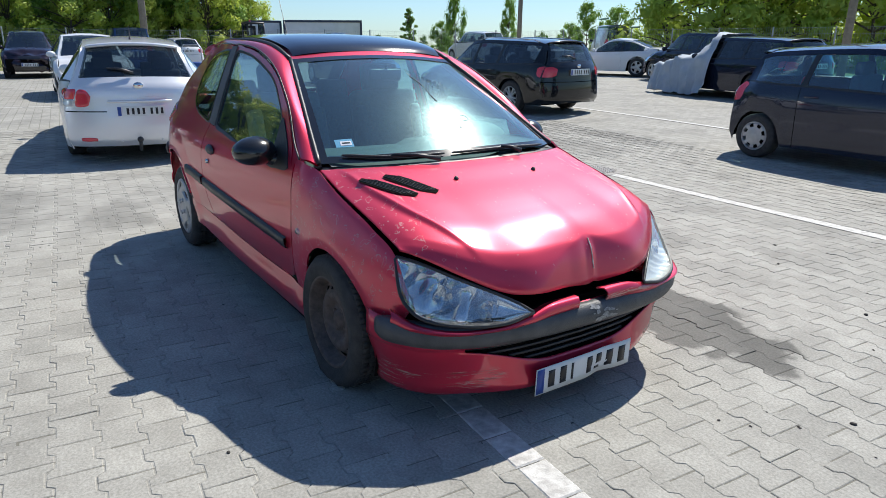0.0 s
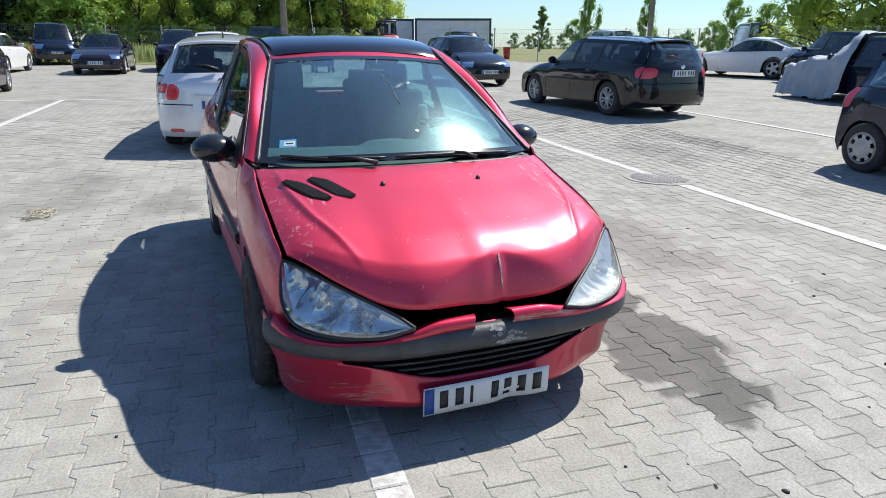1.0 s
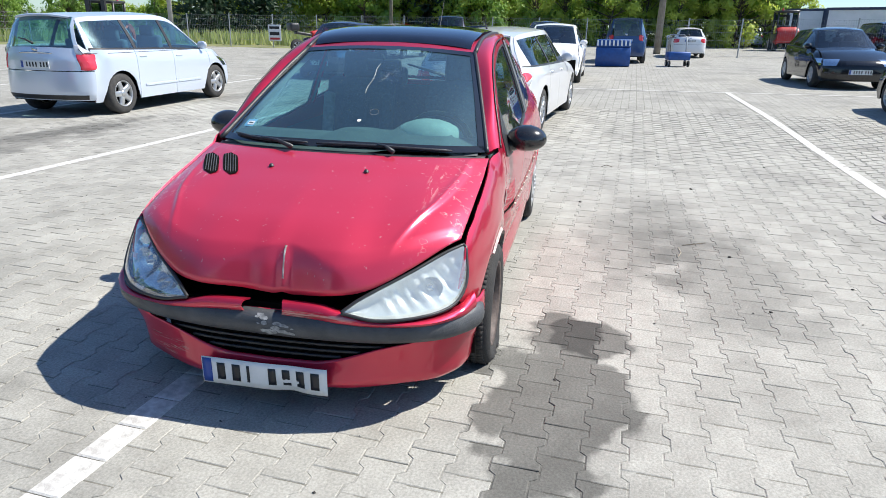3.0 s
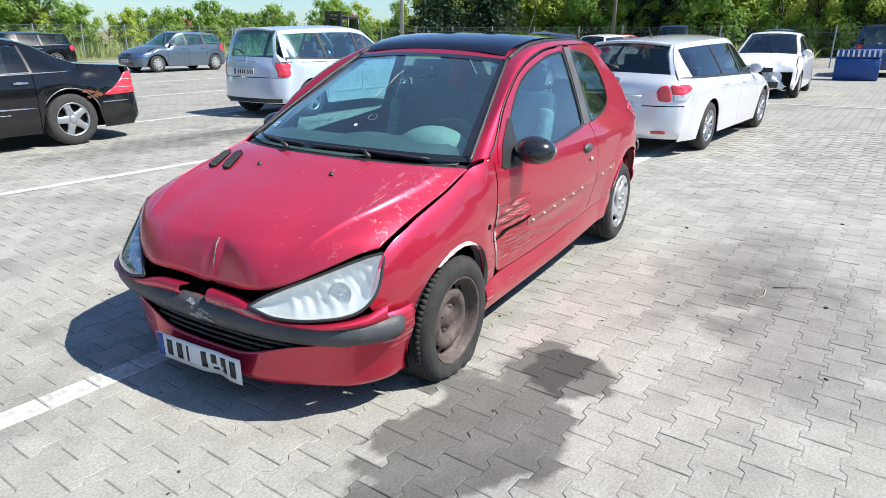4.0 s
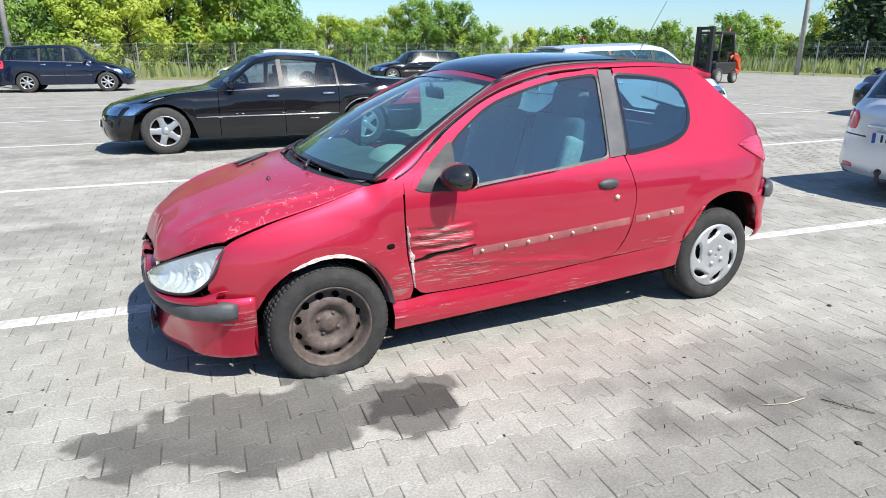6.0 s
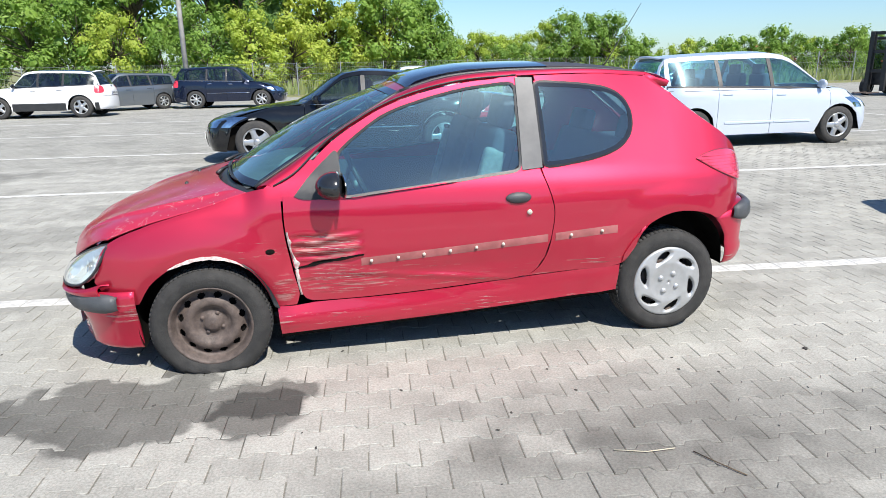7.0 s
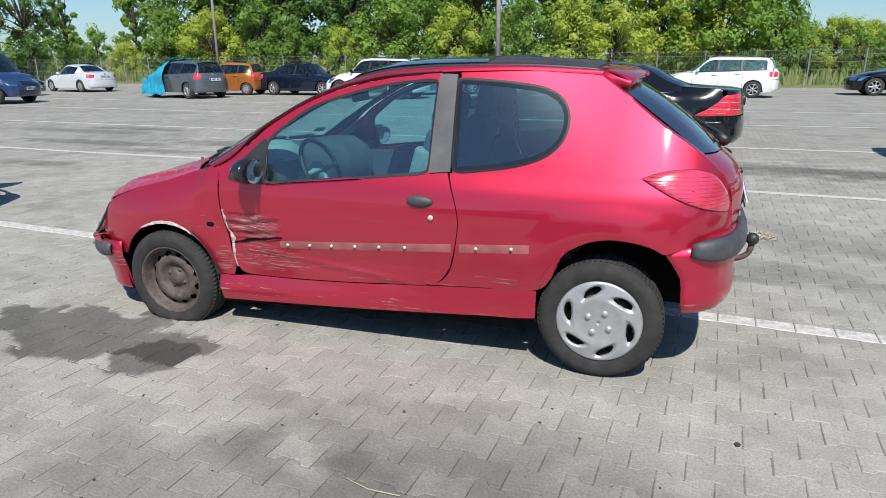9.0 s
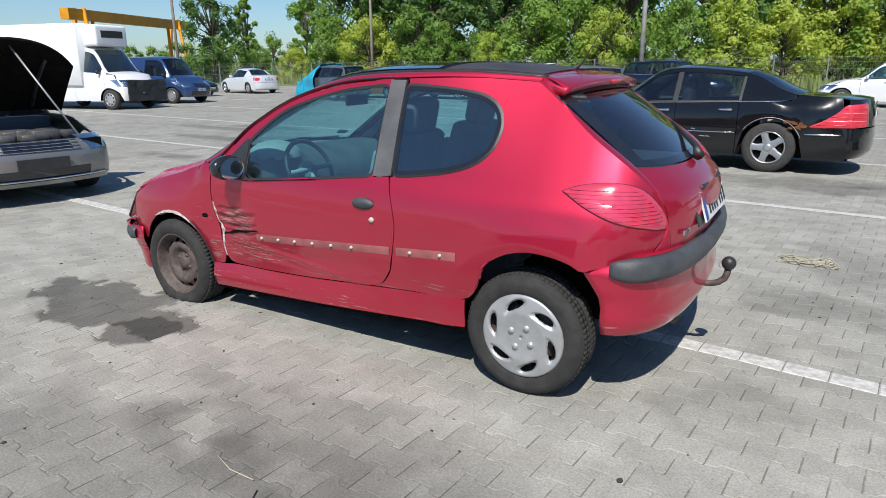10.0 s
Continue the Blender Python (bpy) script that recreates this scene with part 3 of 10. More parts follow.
            for q in range(len(xs) - 1):
                for j in range(len(ts) - 1):
                    inner = pane and q > 0 and xs[q + 1] > b + fb - 1e-6 and 0 < j < len(ts) - 2 and s.hi(xs[q]) - s.belt(xs[q]) > 0.10
                    ends = (q == 0 and i > 0) or (q == len(xs) - 2 and i < len(pil) - 2)
                    tgt = bg if inner else (bk if pane and kind != "van" and j < len(ts) - 2 and (j == 0 or ends) else bf)
                    quad = [P[q][j], P[q][j + 1], P[q + 1][j + 1], P[q + 1][j]]
                    if side > 0:
                        quad = quad[::-1]
                    if inner:
                        quad = [p + Vector((0, -side * 0.006, 0)) for p in quad]
                    try:
                        tgt.faces.new([tgt.verts.new(p) for p in quad])
                    except ValueError:
                        pass
            for bmx in (bf, bg, bk):
                bmesh.ops.remove_doubles(bmx, verts=bmx.verts, dist=1e-4)
            if len(bk.faces):
                thick(bk, 0.014)
                part("pillar_seal", bk, M_BLACK, root)
            else:
                bk.free()
            thick(bf, 0.015)
            part("window_frame", bf, body, root)
            if len(bg.faces):
                part("side_window", bg, tint, root)
            else:
                bg.free()
        if trim:
            bm = bmesh.new()
            xs = np.linspace(xg0 - 0.1, xg1 + 0.1, 14)
            tube(bm, [(x, side * (s.y(x, s.belt(x)) + 0.004), s.belt(x) + 0.004) for x in xs], 0.009, 5)
            part("window_trim", bm, trim, root, "bright trim strip")
            bm = bmesh.new()
            xs = np.linspace(wb / 2 - r * 1.3, -wb / 2 + r * 1.3, 14)
            tube(bm, [(x, side * (s.y(x, 0.36 * H) + 0.006), 0.36 * H) for x in xs], 0.011, 5)
            part("side_strip", bm, trim, root, "bright strip along the doors")
        if rails:
            bm = bmesh.new()
            xs = np.linspace(s.keys[7][0] - 0.25, s.keys[9][0] + 0.2, 10)
            tube(bm, [(x, side * s.e(x) * 0.93, s.hi(x) + (0.0 if i in (0, 9) else 0.045)) for i, x in enumerate(xs)], 0.014, 6)
            part("roof_rail", bm, rails, root)
        # mirror
        bm = bmesh.new()
        mx, mz = s.x_cowl - 0.18, s.belt(s.x_cowl - 0.18) + 0.08
        my = s.y(mx, mz)
        bmesh.ops.create_uvsphere(bm, u_segments=12, v_segments=8, radius=1.0)
        for v in bm.verts:
            v.co = Vector((mx + v.co.x * 0.075 * (1 if v.co.x > 0 else 0.35), side * (my + 0.12 + v.co.y * 0.105), mz + v.co.z * 0.075))
        box(bm, (mx - 0.02, side * my - 0.02, mz - 0.06), (mx + 0.03, side * my + side * 0.06, mz - 0.02))
        part("mirror", bm, mirrors or body, root)
        # headlight
        bm = bmesh.new()
        z0, z1 = (nose - 0.115 + lights[0]) * H, (nose - 0.005 + lights[0]) * H
        rows = []
        for t in np.linspace(0, 1, 5):
            z = lerp(z0, z1, t)
            row = []
            for q in np.linspace(0, 1, 9):
                v = lerp(0.56 + 0.1 * (1 - t), 1.0, min(q / 0.7, 1))
                p = Vector(s.front_at(z, v * side))
                if q > 0.7:
                    xx = p.x - (q - 0.7) / 0.3 * (0.16 + 0.1 * t)
                    p = Vector((xx, side * max(s.y(xx, z), 0), z))
                n = Vector((0.8, side * (0.2 + q * 0.6), 0.25)).normalized()
                row.append(p + n * 0.004)
            rows.append(row)
        if not smashed:
            grid(bm, rows, flip=side < 0)
            thick(bm, 0.006)
            part("headlight", bm, M_REFLECTOR, root)
        else:
            bm.free()
        # tail light
        if tail:
            for nm, m, poly in tail:
                tail_lamp(s, root, side, [(u, z * H) for u, z in poly], m, nm)
            continue
        bm = bmesh.new()
        z0, z1 = (0.50 + lights[1]) * H, (0.635 + lights[1]) * H
        if kind in ("hatch", "mpv", "suv"):
            z1 += 0.03 * H
        vin = 0.70 if kind in ("estate", "sedan", "coupe") else 0.78
        rows = []
        for t in np.linspace(0, 1, 5):
            z = lerp(z0, z1, t)
            row = []
            for q in np.linspace(0, 1, 11):
                z = lerp(lerp(z0, z1, t), lerp(z0, z1, 0.5 + 0.12 * (q - 0.5)), 0.45 * abs(2 * q - 1) ** 4)
                v = lerp(vin, 1.0, min(q / 0.55, 1))
                p = Vector(s.rear_at(z, v * side))
                if q > 0.55:
                    xx = p.x + (q - 0.55) / 0.45 * (0.11 + 0.03 * t)
                    p = Vector((xx, side * s.y(xx, z), z))
                n = Vector((-0.7, side * (0.2 + q * 0.8), 0.1)).normalized()
                row.append(p + n * 0.004)
            rows.append(row)
        grid(bm, rows, flip=side > 0)
        thick(bm, 0.006)
        part("tail_light", bm, M_TAIL, root)
    # grille and lower intake
    for nm, z0, z1, vv in (("grille", (nose - 0.10) * H, (nose - 0.035) * H, 0.42), ("air_intake", 0.17 * H, 0.26 * H, 0.62)):
        bm = bmesh.new()
        rows = [[Vector(s.front_at(lerp(z0, z1, t), v)) + Vector((0.006, 0, 0)) for v in np.linspace(-vv, vv, 9)] for t in np.linspace(0, 1, 4)]
        grid(bm, rows)
        thick(bm, 0.008)
        part(nm, bm, M_GLOSSBLACK, root)
    if plates[0]:
        p = s.front_at(0.29 * H, 0)
        number_plate(root, pose(p[0] + 0.02, 0, p[2]))
    if plates[1]:
        zz = 0.56 if kind in ("estate", "sedan", "coupe") else 0.50
        p = s.rear_at(zz * H, 0)
        number_plate(root, pose(p[0] - 0.02, 0, p[2], 0, 0, 180))
    if kind in ("hatch", "estate", "mpv", "suv"):
        bm = bmesh.new()
        rows = [[], [], [], []]
        for v in np.linspace(-0.93, 0.93, 15):
            a = Vector(s.top(8.93, v))
            b = Vector(s.top(9.0, v)) + Vector((-0.085, 0, -0.004))
            c = Vector(s.top(9.10, v)) + Vector((-0.004, 0, -0.004))
            for row, p in zip(rows, (a + Vector((0, 0, 0.004)), lerp(a, b, 0.6) + Vector((0, 0, 0.018)), b, c)):
                row.append(p)
        grid(bm, rows)
        bmesh.ops.recalc_face_normals(bm, faces=bm.faces)
        part("roof_spoiler", bm, body, root)
    # rear wiper and emblem disc
    if kind in ("hatch", "estate", "suv", "mpv") and not quiet:
        bm = bmesh.new()
        a = Vector(s.top(9.85, 0.05)) + Vector((-0.03, 0, 0))
        b = Vector(s.top(9.7, 0.5)) + Vector((-0.03, 0, 0))
        tube(bm, [a, (a + b) / 2 + Vector((-0.01, 0, 0.02)), b], [0.018, 0.014, 0.008], 6)
        part("rear_wiper", bm, M_BLACK, root)
    bm = bmesh.new()
    p = s.rear_at(0.635 * H, 0)
    lathe(bm, [(0.001, -0.006), (0.05, -0.006), (0.055, 0.0), (0.05, 0.006), (0.001, 0.006)], 16)
    em = part("badge", bm, M_CHROME, root)
    em.matrix_basis = pose(p[0] - 0.012, 0, p[2], 0, 0, 90) @ Matrix.Diagonal((1, 1, 0.7, 1))
    # inner shell: floor, dark lining, seats
    bm = bmesh.new()
    box(bm, (s.xr + 0.25, -W / 2 + 0.16, s.sill(0) + 0.01), (s.xf - 0.25, W / 2 - 0.16, 0.40 * H))
    box(bm, (-wb / 2 + r * 1.3, -W / 2 + 0.035, s.sill(0) + 0.01), (wb / 2 - r * 1.3, W / 2 - 0.10, s.sill(0) + 0.09))
    part("underbody", bm, M_UNDER, root, smooth=False)
    for sx in ((s.x_cowl - 0.95, 0.62), (s.x_cowl - 1.85, 0.58)):
        if sx[0] < s.xr + 0.9:
            continue
        for yy in (-0.36, 0.36):
            bm = bmesh.new()
            box(bm, (sx[0] - 0.12, yy - 0.24, 0.36 * H), (sx[0] + 0.02, yy + 0.24, (sx[1] + 0.14) * H))
            rounded(bm, 0.05, 2)
            st = part("seat_back", bm, M_SEAT, root)
            bm = bmesh.new()
            box(bm, (sx[0] - 0.14, yy - 0.13, (sx[1] + 0.13) * H), (sx[0] - 0.04, yy + 0.13, (sx[1] + 0.24) * H))
            rounded(bm, 0.035, 2)
            part("headrest", bm, M_SEAT, st)
    bm = bmesh.new()
    box(bm, (s.x_cowl - 0.10, -W / 2 + 0.2, 0.42 * H), (s.x_cowl + 0.15, W / 2 - 0.2, s.belt_f * H - 0.03))
    rounded(bm, 0.03, 1)
    part("dashboard", bm, M_SEAT, root)
    for x in (wb / 2, -wb / 2):
        for sd in (1, -1):
            add_wheel(root, x, sd * (W / 2 - 0.12), r, wheels, w=0.2)
    return root, s

# ---- ground ----


def stone_nodes(m, nodes, links, p, pieces):
    """Concrete pavers: grey with grit, dust and oil stains laid on by place."""
    geo = nodes.new("ShaderNodeNewGeometry")
    big, fine, mid = nodes.new("ShaderNodeTexNoise"), nodes.new("ShaderNodeTexNoise"), nodes.new("ShaderNodeTexNoise")
    for n, sc, d in ((big, 0.45, 6), (fine, 95.0, 6), (mid, 5.0, 8)):
        n.inputs["Scale"].default_value, n.inputs["Detail"].default_value = sc, d
        n.inputs["Roughness"].default_value = 0.65
        links.new(geo.outputs["Position"], n.inputs["Vector"])

    def math_node(op, a, b):
        k = nodes.new("ShaderNodeMath")
        k.operation = op
        for i, v in enumerate((a, b)):
            if isinstance(v, float):
                k.inputs[i].default_value = v
            else:
                links.new(v, k.inputs[i])
        return k.outputs[0]

    r1 = nodes.new("ShaderNodeValToRGB")
    r1.color_ramp.elements[0].position, r1.color_ramp.elements[1].position = 0.30, 0.70
    r1.color_ramp.elements[0].color, r1.color_ramp.elements[1].color = (0.278, 0.272, 0.243, 1), (0.372, 0.367, 0.331, 1)
    links.new(mid.outputs["Fac"], r1.inputs["Fac"])
    v = math_node("MULTIPLY_ADD", fine.outputs["Fac"], 1.4)
    nodes[-1].inputs[2].default_value = 0.30
    b = math_node("MULTIPLY_ADD", big.outputs["Fac"], 0.45)
    nodes[-1].inputs[2].default_value = 0.73
    v = math_node("MULTIPLY", v, b)
    blot = nodes.new("ShaderNodeTexNoise")
    blot.inputs["Scale"].default_value, blot.inputs["Detail"].default_value, blot.inputs["Roughness"].default_value = 1.15, 7, 0.55
    links.new(geo.outputs["Position"], blot.inputs["Vector"])
    bl = nodes.new("ShaderNodeMapRange")
    bl.interpolation_type = "SMOOTHSTEP"
    bl.inputs["From Min"].default_value, bl.inputs["From Max"].default_value = 0.50, 0.64
    bl.inputs["To Min"].default_value, bl.inputs["To Max"].default_value = 1.0, 0.82
    links.new(blot.outputs["Fac"], bl.inputs["Value"])
    v = math_node("MULTIPLY", v, bl.outputs["Result"])
    if pieces:
        rnd = nodes.new("ShaderNodeNewGeometry").outputs["Random Per Island"]
        if pieces == "object":
            rnd = nodes.new("ShaderNodeObjectInfo").outputs["Random"]
        k = math_node("MULTIPLY_ADD", rnd, 0.16)
        nodes[-1].inputs[2].default_value = 0.92
        v = math_node("MULTIPLY", v, k)
    # stains: centre, half lengths, strength
    warp = nodes.new("ShaderNodeTexNoise")
    warp.inputs["Scale"].default_value, warp.inputs["Detail"].default_value = 3.2, 8
    links.new(geo.outputs["Position"], warp.inputs["Vector"])
    for cx, cy, hx, hy, k in STAINS:
        sub = nodes.new("ShaderNodeVectorMath")
        sub.operation = "SUBTRACT"
        sub.inputs[1].default_value = (cx, cy, 0)
        links.new(geo.outputs["Position"], sub.inputs[0])
        dv = nodes.new("ShaderNodeVectorMath")
        dv.operation = "DIVIDE"
        dv.inputs[1].default_value = (hx, hy, 1000.0)
        links.new(sub.outputs[0], dv.inputs[0])
        ln = nodes.new("ShaderNodeVectorMath")
        ln.operation = "LENGTH"
        links.new(dv.outputs[0], ln.inputs[0])
        a = math_node("MULTIPLY_ADD", warp.outputs["Fac"], 1.5)
        nodes[-1].inputs[2].default_value = -0.75
        a = math_node("ADD", ln.outputs["Value"], a)
        if pieces:
            a = math_node("MULTIPLY_ADD", rnd, 0.26 if k > 0.5 else 0.12)
            links.new(nodes[-2].outputs[0], nodes[-1].inputs[2])
        mr = nodes.new("ShaderNodeMapRange")
        mr.interpolation_type = "SMOOTHSTEP"
        mr.inputs["From Min"].default_value, mr.inputs["From Max"].default_value = (0.90, 1.06) if k > 0.5 else (0.45, 1.25)
        mr.inputs["To Min"].default_value, mr.inputs["To Max"].default_value = 1.0 - k, 1.0
        links.new(a, mr.inputs["Value"])
        v = math_node("MULTIPLY", v, mr.outputs["Result"])
    mx = nodes.new("ShaderNodeMix")
    mx.data_type, mx.blend_type = "RGBA", "MULTIPLY"
    mx.inputs["Factor"].default_value = 1.0
    links.new(r1.outputs["Color"], mx.inputs["A"])
    links.new(v, mx.inputs["B"])
    links.new(mx.outputs["Result"], p.inputs["Base Color"])
    p.inputs["Roughness"].default_value = 0.88
    bp = nodes.new("ShaderNodeBump")
    bp.inputs["Strength"].default_value, bp.inputs["Distance"].default_value = 0.35, 0.003
    links.new(fine.outputs["Fac"], bp.inputs["Height"])
    links.new(bp.outputs["Normal"], p.inputs["Normal"])
    return mx, v


STAINS = [(1.42, 1.15, 0.80, 0.36, 0.58), (0.93, 1.30, 0.27, 0.25, 0.60), (-0.3, 2.05, 1.15, 0.45, 0.30), (-1.3, 1.75, 1.1, 0.40, 0.26), (-3.6, 4.9, 1.0, 0.5, 0.25),
          (-2.2, -6.0, 2.4, 0.7, 0.38), (2.0, -6.2, 1.8, 0.5, 0.3), (3.5, -2.2, 1.6, 0.5, 0.22), (6.5, -6.2, 2.2, 0.5, 0.35), (-8.5, -4.9, 1.5, 0.4, 0.25),
          (-3.2, -2.4, 1.2, 0.5, 0.18), (0.2, 3.6, 1.3, 0.4, 0.12), (9.2, -5.5, 2.2, 0.35, 0.42), (11.5, -7.0, 2.6, 0.35, 0.35), (7.0, -4.9, 1.6, 0.3, 0.38), (10.5, -7.8, 1.8, 0.3, 0.4), (-2.25, -1.35, 0.65, 0.28, 0.32), (-3.6, -6.1, 1.6, 0.3, 0.4), (-8.2, -6.5, 1.6, 0.35, 0.35), (-0.85, 1.45, 1.0, 0.42, 0.27), (-4.0, 6.0, 1.3, 0.35, 0.35), (7.6, -3.2, 1.0, 0.25, 0.3)]
M_PAVER, nodes_, links_, p_ = mat("concrete_pavers")
stone_nodes(M_PAVER, nodes_, links_, p_, "island")
M_GROUND, nodes_, links_, p_ = mat("yard_ground")
mxg, _ = stone_nodes(M_GROUND, nodes_, links_, p_, "")
tcg = nodes_.new("ShaderNodeNewGeometry")
brick = nodes_.new("ShaderNodeTexBrick")
brick.inputs["Scale"].default_value = 1.0
brick.inputs["Brick Width"].default_value, brick.inputs["Row Height"].default_value = 0.2, 0.148
brick.inputs["Mortar Size"].default_value, brick.inputs["Mortar Smooth"].default_value = 0.006, 0.3
brick.inputs["Color1"].default_value, brick.inputs["Color2"].default_value, brick.inputs["Mortar"].default_value = (1, 1, 1, 1), (0.88, 0.88, 0.88, 1), (0.55, 0.54, 0.50, 1)
links_.new(tcg.outputs["Position"], brick.inputs["Vector"])
mj = nodes_.new("ShaderNodeMix")
mj.data_type, mj.blend_type = "RGBA", "MULTIPLY"
mj.inputs["Factor"].default_value = 1.0
links_.new(mxg.outputs["Result"], mj.inputs["A"])
links_.new(brick.outputs["Color"], mj.inputs["B"])
links_.new(mj.outputs["Result"], p_.inputs["Base Color"])
M_LINE = simple("worn_white_line_paint", (0.62, 0.62, 0.59), (0.38, 0.37, 0.35), 0.8, scale=22, bump=0.3)
M_GRASS = simple("rough_grass", (0.14, 0.17, 0.05), (0.22, 0.20, 0.09), 0.95, scale=0.8, bump=0.5, bump_scale=8)

YARD = (-32.0, 60.0, -34.0, 26.0)


def axis_steps(lo, hi):
    out, v = [], lo
    while v < hi:
        out.append(v)
        d = abs(v)
        v += 0.5 if d < 16 else (2.0 if d < 60 else (12.0 if d < 200 else 120.0))
    return out + [hi]


bm = bmesh.new()
xs, ys = axis_steps(-1200, 1200), axis_steps(-1200, 1200)
grid(bm, [[(x, y, rise(x, y) - 0.0024) for y in ys] for x in xs], flip=True)
gme = bpy.data.meshes.new("ground")
for f in bm.faces:
    c = f.calc_center_median()
    inside = YARD[0] < c.x < YARD[1] and YARD[2] < c.y < YARD[3]
    inside = inside or (-66 < c.x < -30 and -3 < c.y < 17)
    f.material_index = 0 if inside else 1
    f.smooth = True
bm.to_mesh(gme)
bm.free()
gme.materials.append(M_GROUND)
gme.materials.append(M_GRASS)
ground = tagged(new("ground", gme), "grey paved yard with grass beyond it", "ground", kind="structure")

# ---- parked cars round the yard ----
P_SILVER = paint("silver_paint", (0.78, 0.80, 0.83), 0.35, 0.32, 0.06)
P_SILVERBLUE = paint("pale_silver_blue_paint", (0.60, 0.67, 0.77), 0.35, 0.32, 0.05)
P_BLACKCAR = paint("black_paint", (0.006, 0.007, 0.009), 0.1, 0.22, 0.012)
P_NAVYCAR = paint("dark_navy_paint", (0.008, 0.014, 0.035), 0.3, 0.25, 0.012)
P_WHITECAR = paint("white_paint", (0.75, 0.76, 0.77), 0.0, 0.35, 0.10)
P_GREYCAR = paint("grey_paint", (0.13, 0.15, 0.17), 0.5, 0.3, 0.08)
P_BLUEGREY = paint("blue_grey_paint", (0.11, 0.15, 0.20), 0.5, 0.3, 0.08)
P_ORANGECAR = paint("copper_orange_paint", (0.50, 0.17, 0.03), 0.4, 0.3, 0.1)
P_BLUECAR = paint("mid_blue_paint", (0.02, 0.06, 0.18), 0.3, 0.3, 0.1)
P_REDCAR = paint("bright_red_paint", (0.45, 0.01, 0.015), 0.0, 0.3, 0.08)
P_PLUM = paint("dark_plum_paint", (0.022, 0.014, 0.026), 0.3, 0.25, 0.02)

M_CLEARLAMP = simple("clear_lamp_plastic", (0.62, 0.64, 0.66), (0.50, 0.52, 0.54), 0.15, 0.3, coat=0.8)
T_ESTATE = (("tail_light", M_TAIL, [(0.66, 0.555), (0.675, 0.490), (0.72, 0.476), (0.84, 0.478), (0.855, 0.540), (0.845, 0.607), (0.74, 0.602)]),
            ("corner_light", M_TAIL, [(0.875, 0.535), (0.99, 0.530), (1.10, 0.540), (1.20, 0.575), (1.15, 0.607), (0.99, 0.612), (0.88, 0.609)]),
            ("reversing_light", M_CLEARLAMP, [(0.875, 0.478), (0.99, 0.474), (1.08, 0.490), (1.18, 0.545), (1.08, 0.534), (0.99, 0.526), (0.88, 0.530)]),
            ("bumper_reflector", M_TAIL, [(0.62, 0.205), (0.82, 0.208), (0.82, 0.232), (0.62, 0.229)]))
T_MPV = (("tail_light", M_TAIL, [(0.84, 0.450), (0.94, 0.445), (1.03, 0.455), (1.09, 0.52), (1.16, 0.595), (1.0, 0.600), (0.88, 0.598), (0.86, 0.53)]),
         ("upper_light", M_CLEARLAMP, [(0.89, 0.606), (1.0, 0.608), (1.14, 0.606), (1.07, 0.655), (1.0, 0.690), (0.92, 0.693), (0.90, 0.65)]))
T_SALOON = (("tail_light", M_TAIL, [(0.62, 0.445), (0.90, 0.435), (1.10, 0.432), (1.42, 0.436), (1.25, 0.50), (1.12, 0.565), (1.02, 0.635), (0.86, 0.645), (0.66, 0.640)]),)
silver, vshape = car("silver_estate_car", "silver estate car with a dark rear window and tow bar", "estate", 4.80, 1.81, 1.48, 2.70, 0.95, P_SILVER, place(-7.35, -0.70, 176.6), 0.32, "ten", nose=0.48, mirrors=P_SILVER, tail=T_ESTATE, plates=(True, False))
car("black_estate_car", "black estate car with roof rails and silver wheels", "estate", 4.57, 1.77, 1.46, 2.58, 0.92, P_BLACKCAR, place(-8.6, 6.85, 187), 0.32, "double", rails=M_CHROME, mirrors=P_BLACKCAR)
car("dark_hatchback", "dark blue hatchback facing along the yard, light wipers on its windscreen", "hatch", 4.20, 1.78, 1.48, 2.58, 0.87, P_BLACKCAR, place(-16.8, 6.6, 3), 0.31, "five", mirrors=P_BLACKCAR)
car("navy_hatchback", "small dark navy three-door hatchback with silver wheel covers", "hatch", 3.82, 1.65, 1.44, 2.49, 0.78, P_NAVYCAR, place(-0.5, 7.05, 0), 0.285, "cap", doors=2, mirrors=P_NAVYCAR, tint=M_GLASS)
mpv, mshape = car("silver_mpv", "pale silver people carrier with bright red tail lights", "mpv", 4.28, 1.81, 1.60, 2.685, 0.80, P_SILVERBLUE, place(-6.5, -7.6, 181.5), 0.32, "five", mirrors=P_SILVERBLUE, tint=M_GLASS, tail=T_MPV)
saloon, kshape = car("black_saloon", "black saloon with chrome trim and rusty scraped flank", "sedan", 5.06, 1.855, 1.444, 2.99, 0.88, P_BLACKCAR, place(0.6, -7.6, 2.0), 0.335, "five", trim=M_CHROME, mirrors=P_BLACKCAR, nose=0.51, tail=T_SALOON)
# plate recess, bright bar, tow bar and fin of the silver estate
bm = bmesh.new()
grid(bm, [[Vector(vshape.rear_at(z, y / 0.76)) + Vector((-0.004, 0, 0)) for y in np.linspace(-0.34, 0.34, 9)] for z in (0.575, 0.62, 0.68, 0.725)])
thick(bm, 0.004)
part("plate_recess", bm, P_SILVER, silver)
bm = bmesh.new()
tube(bm, [Vector(vshape.rear_at(0.762, y / 0.76)) + Vector((-0.014, 0, 0)) for y in np.linspace(-0.33, 0.33, 9)], 0.014, 6)
part("boot_handle", bm, P_SILVER, silver)
pz = vshape.rear_at(0.65, 0)
number_plate(silver, pose(pz[0] - 0.022, 0, 0.65, 0, 0, 180))
bm = bmesh.new()
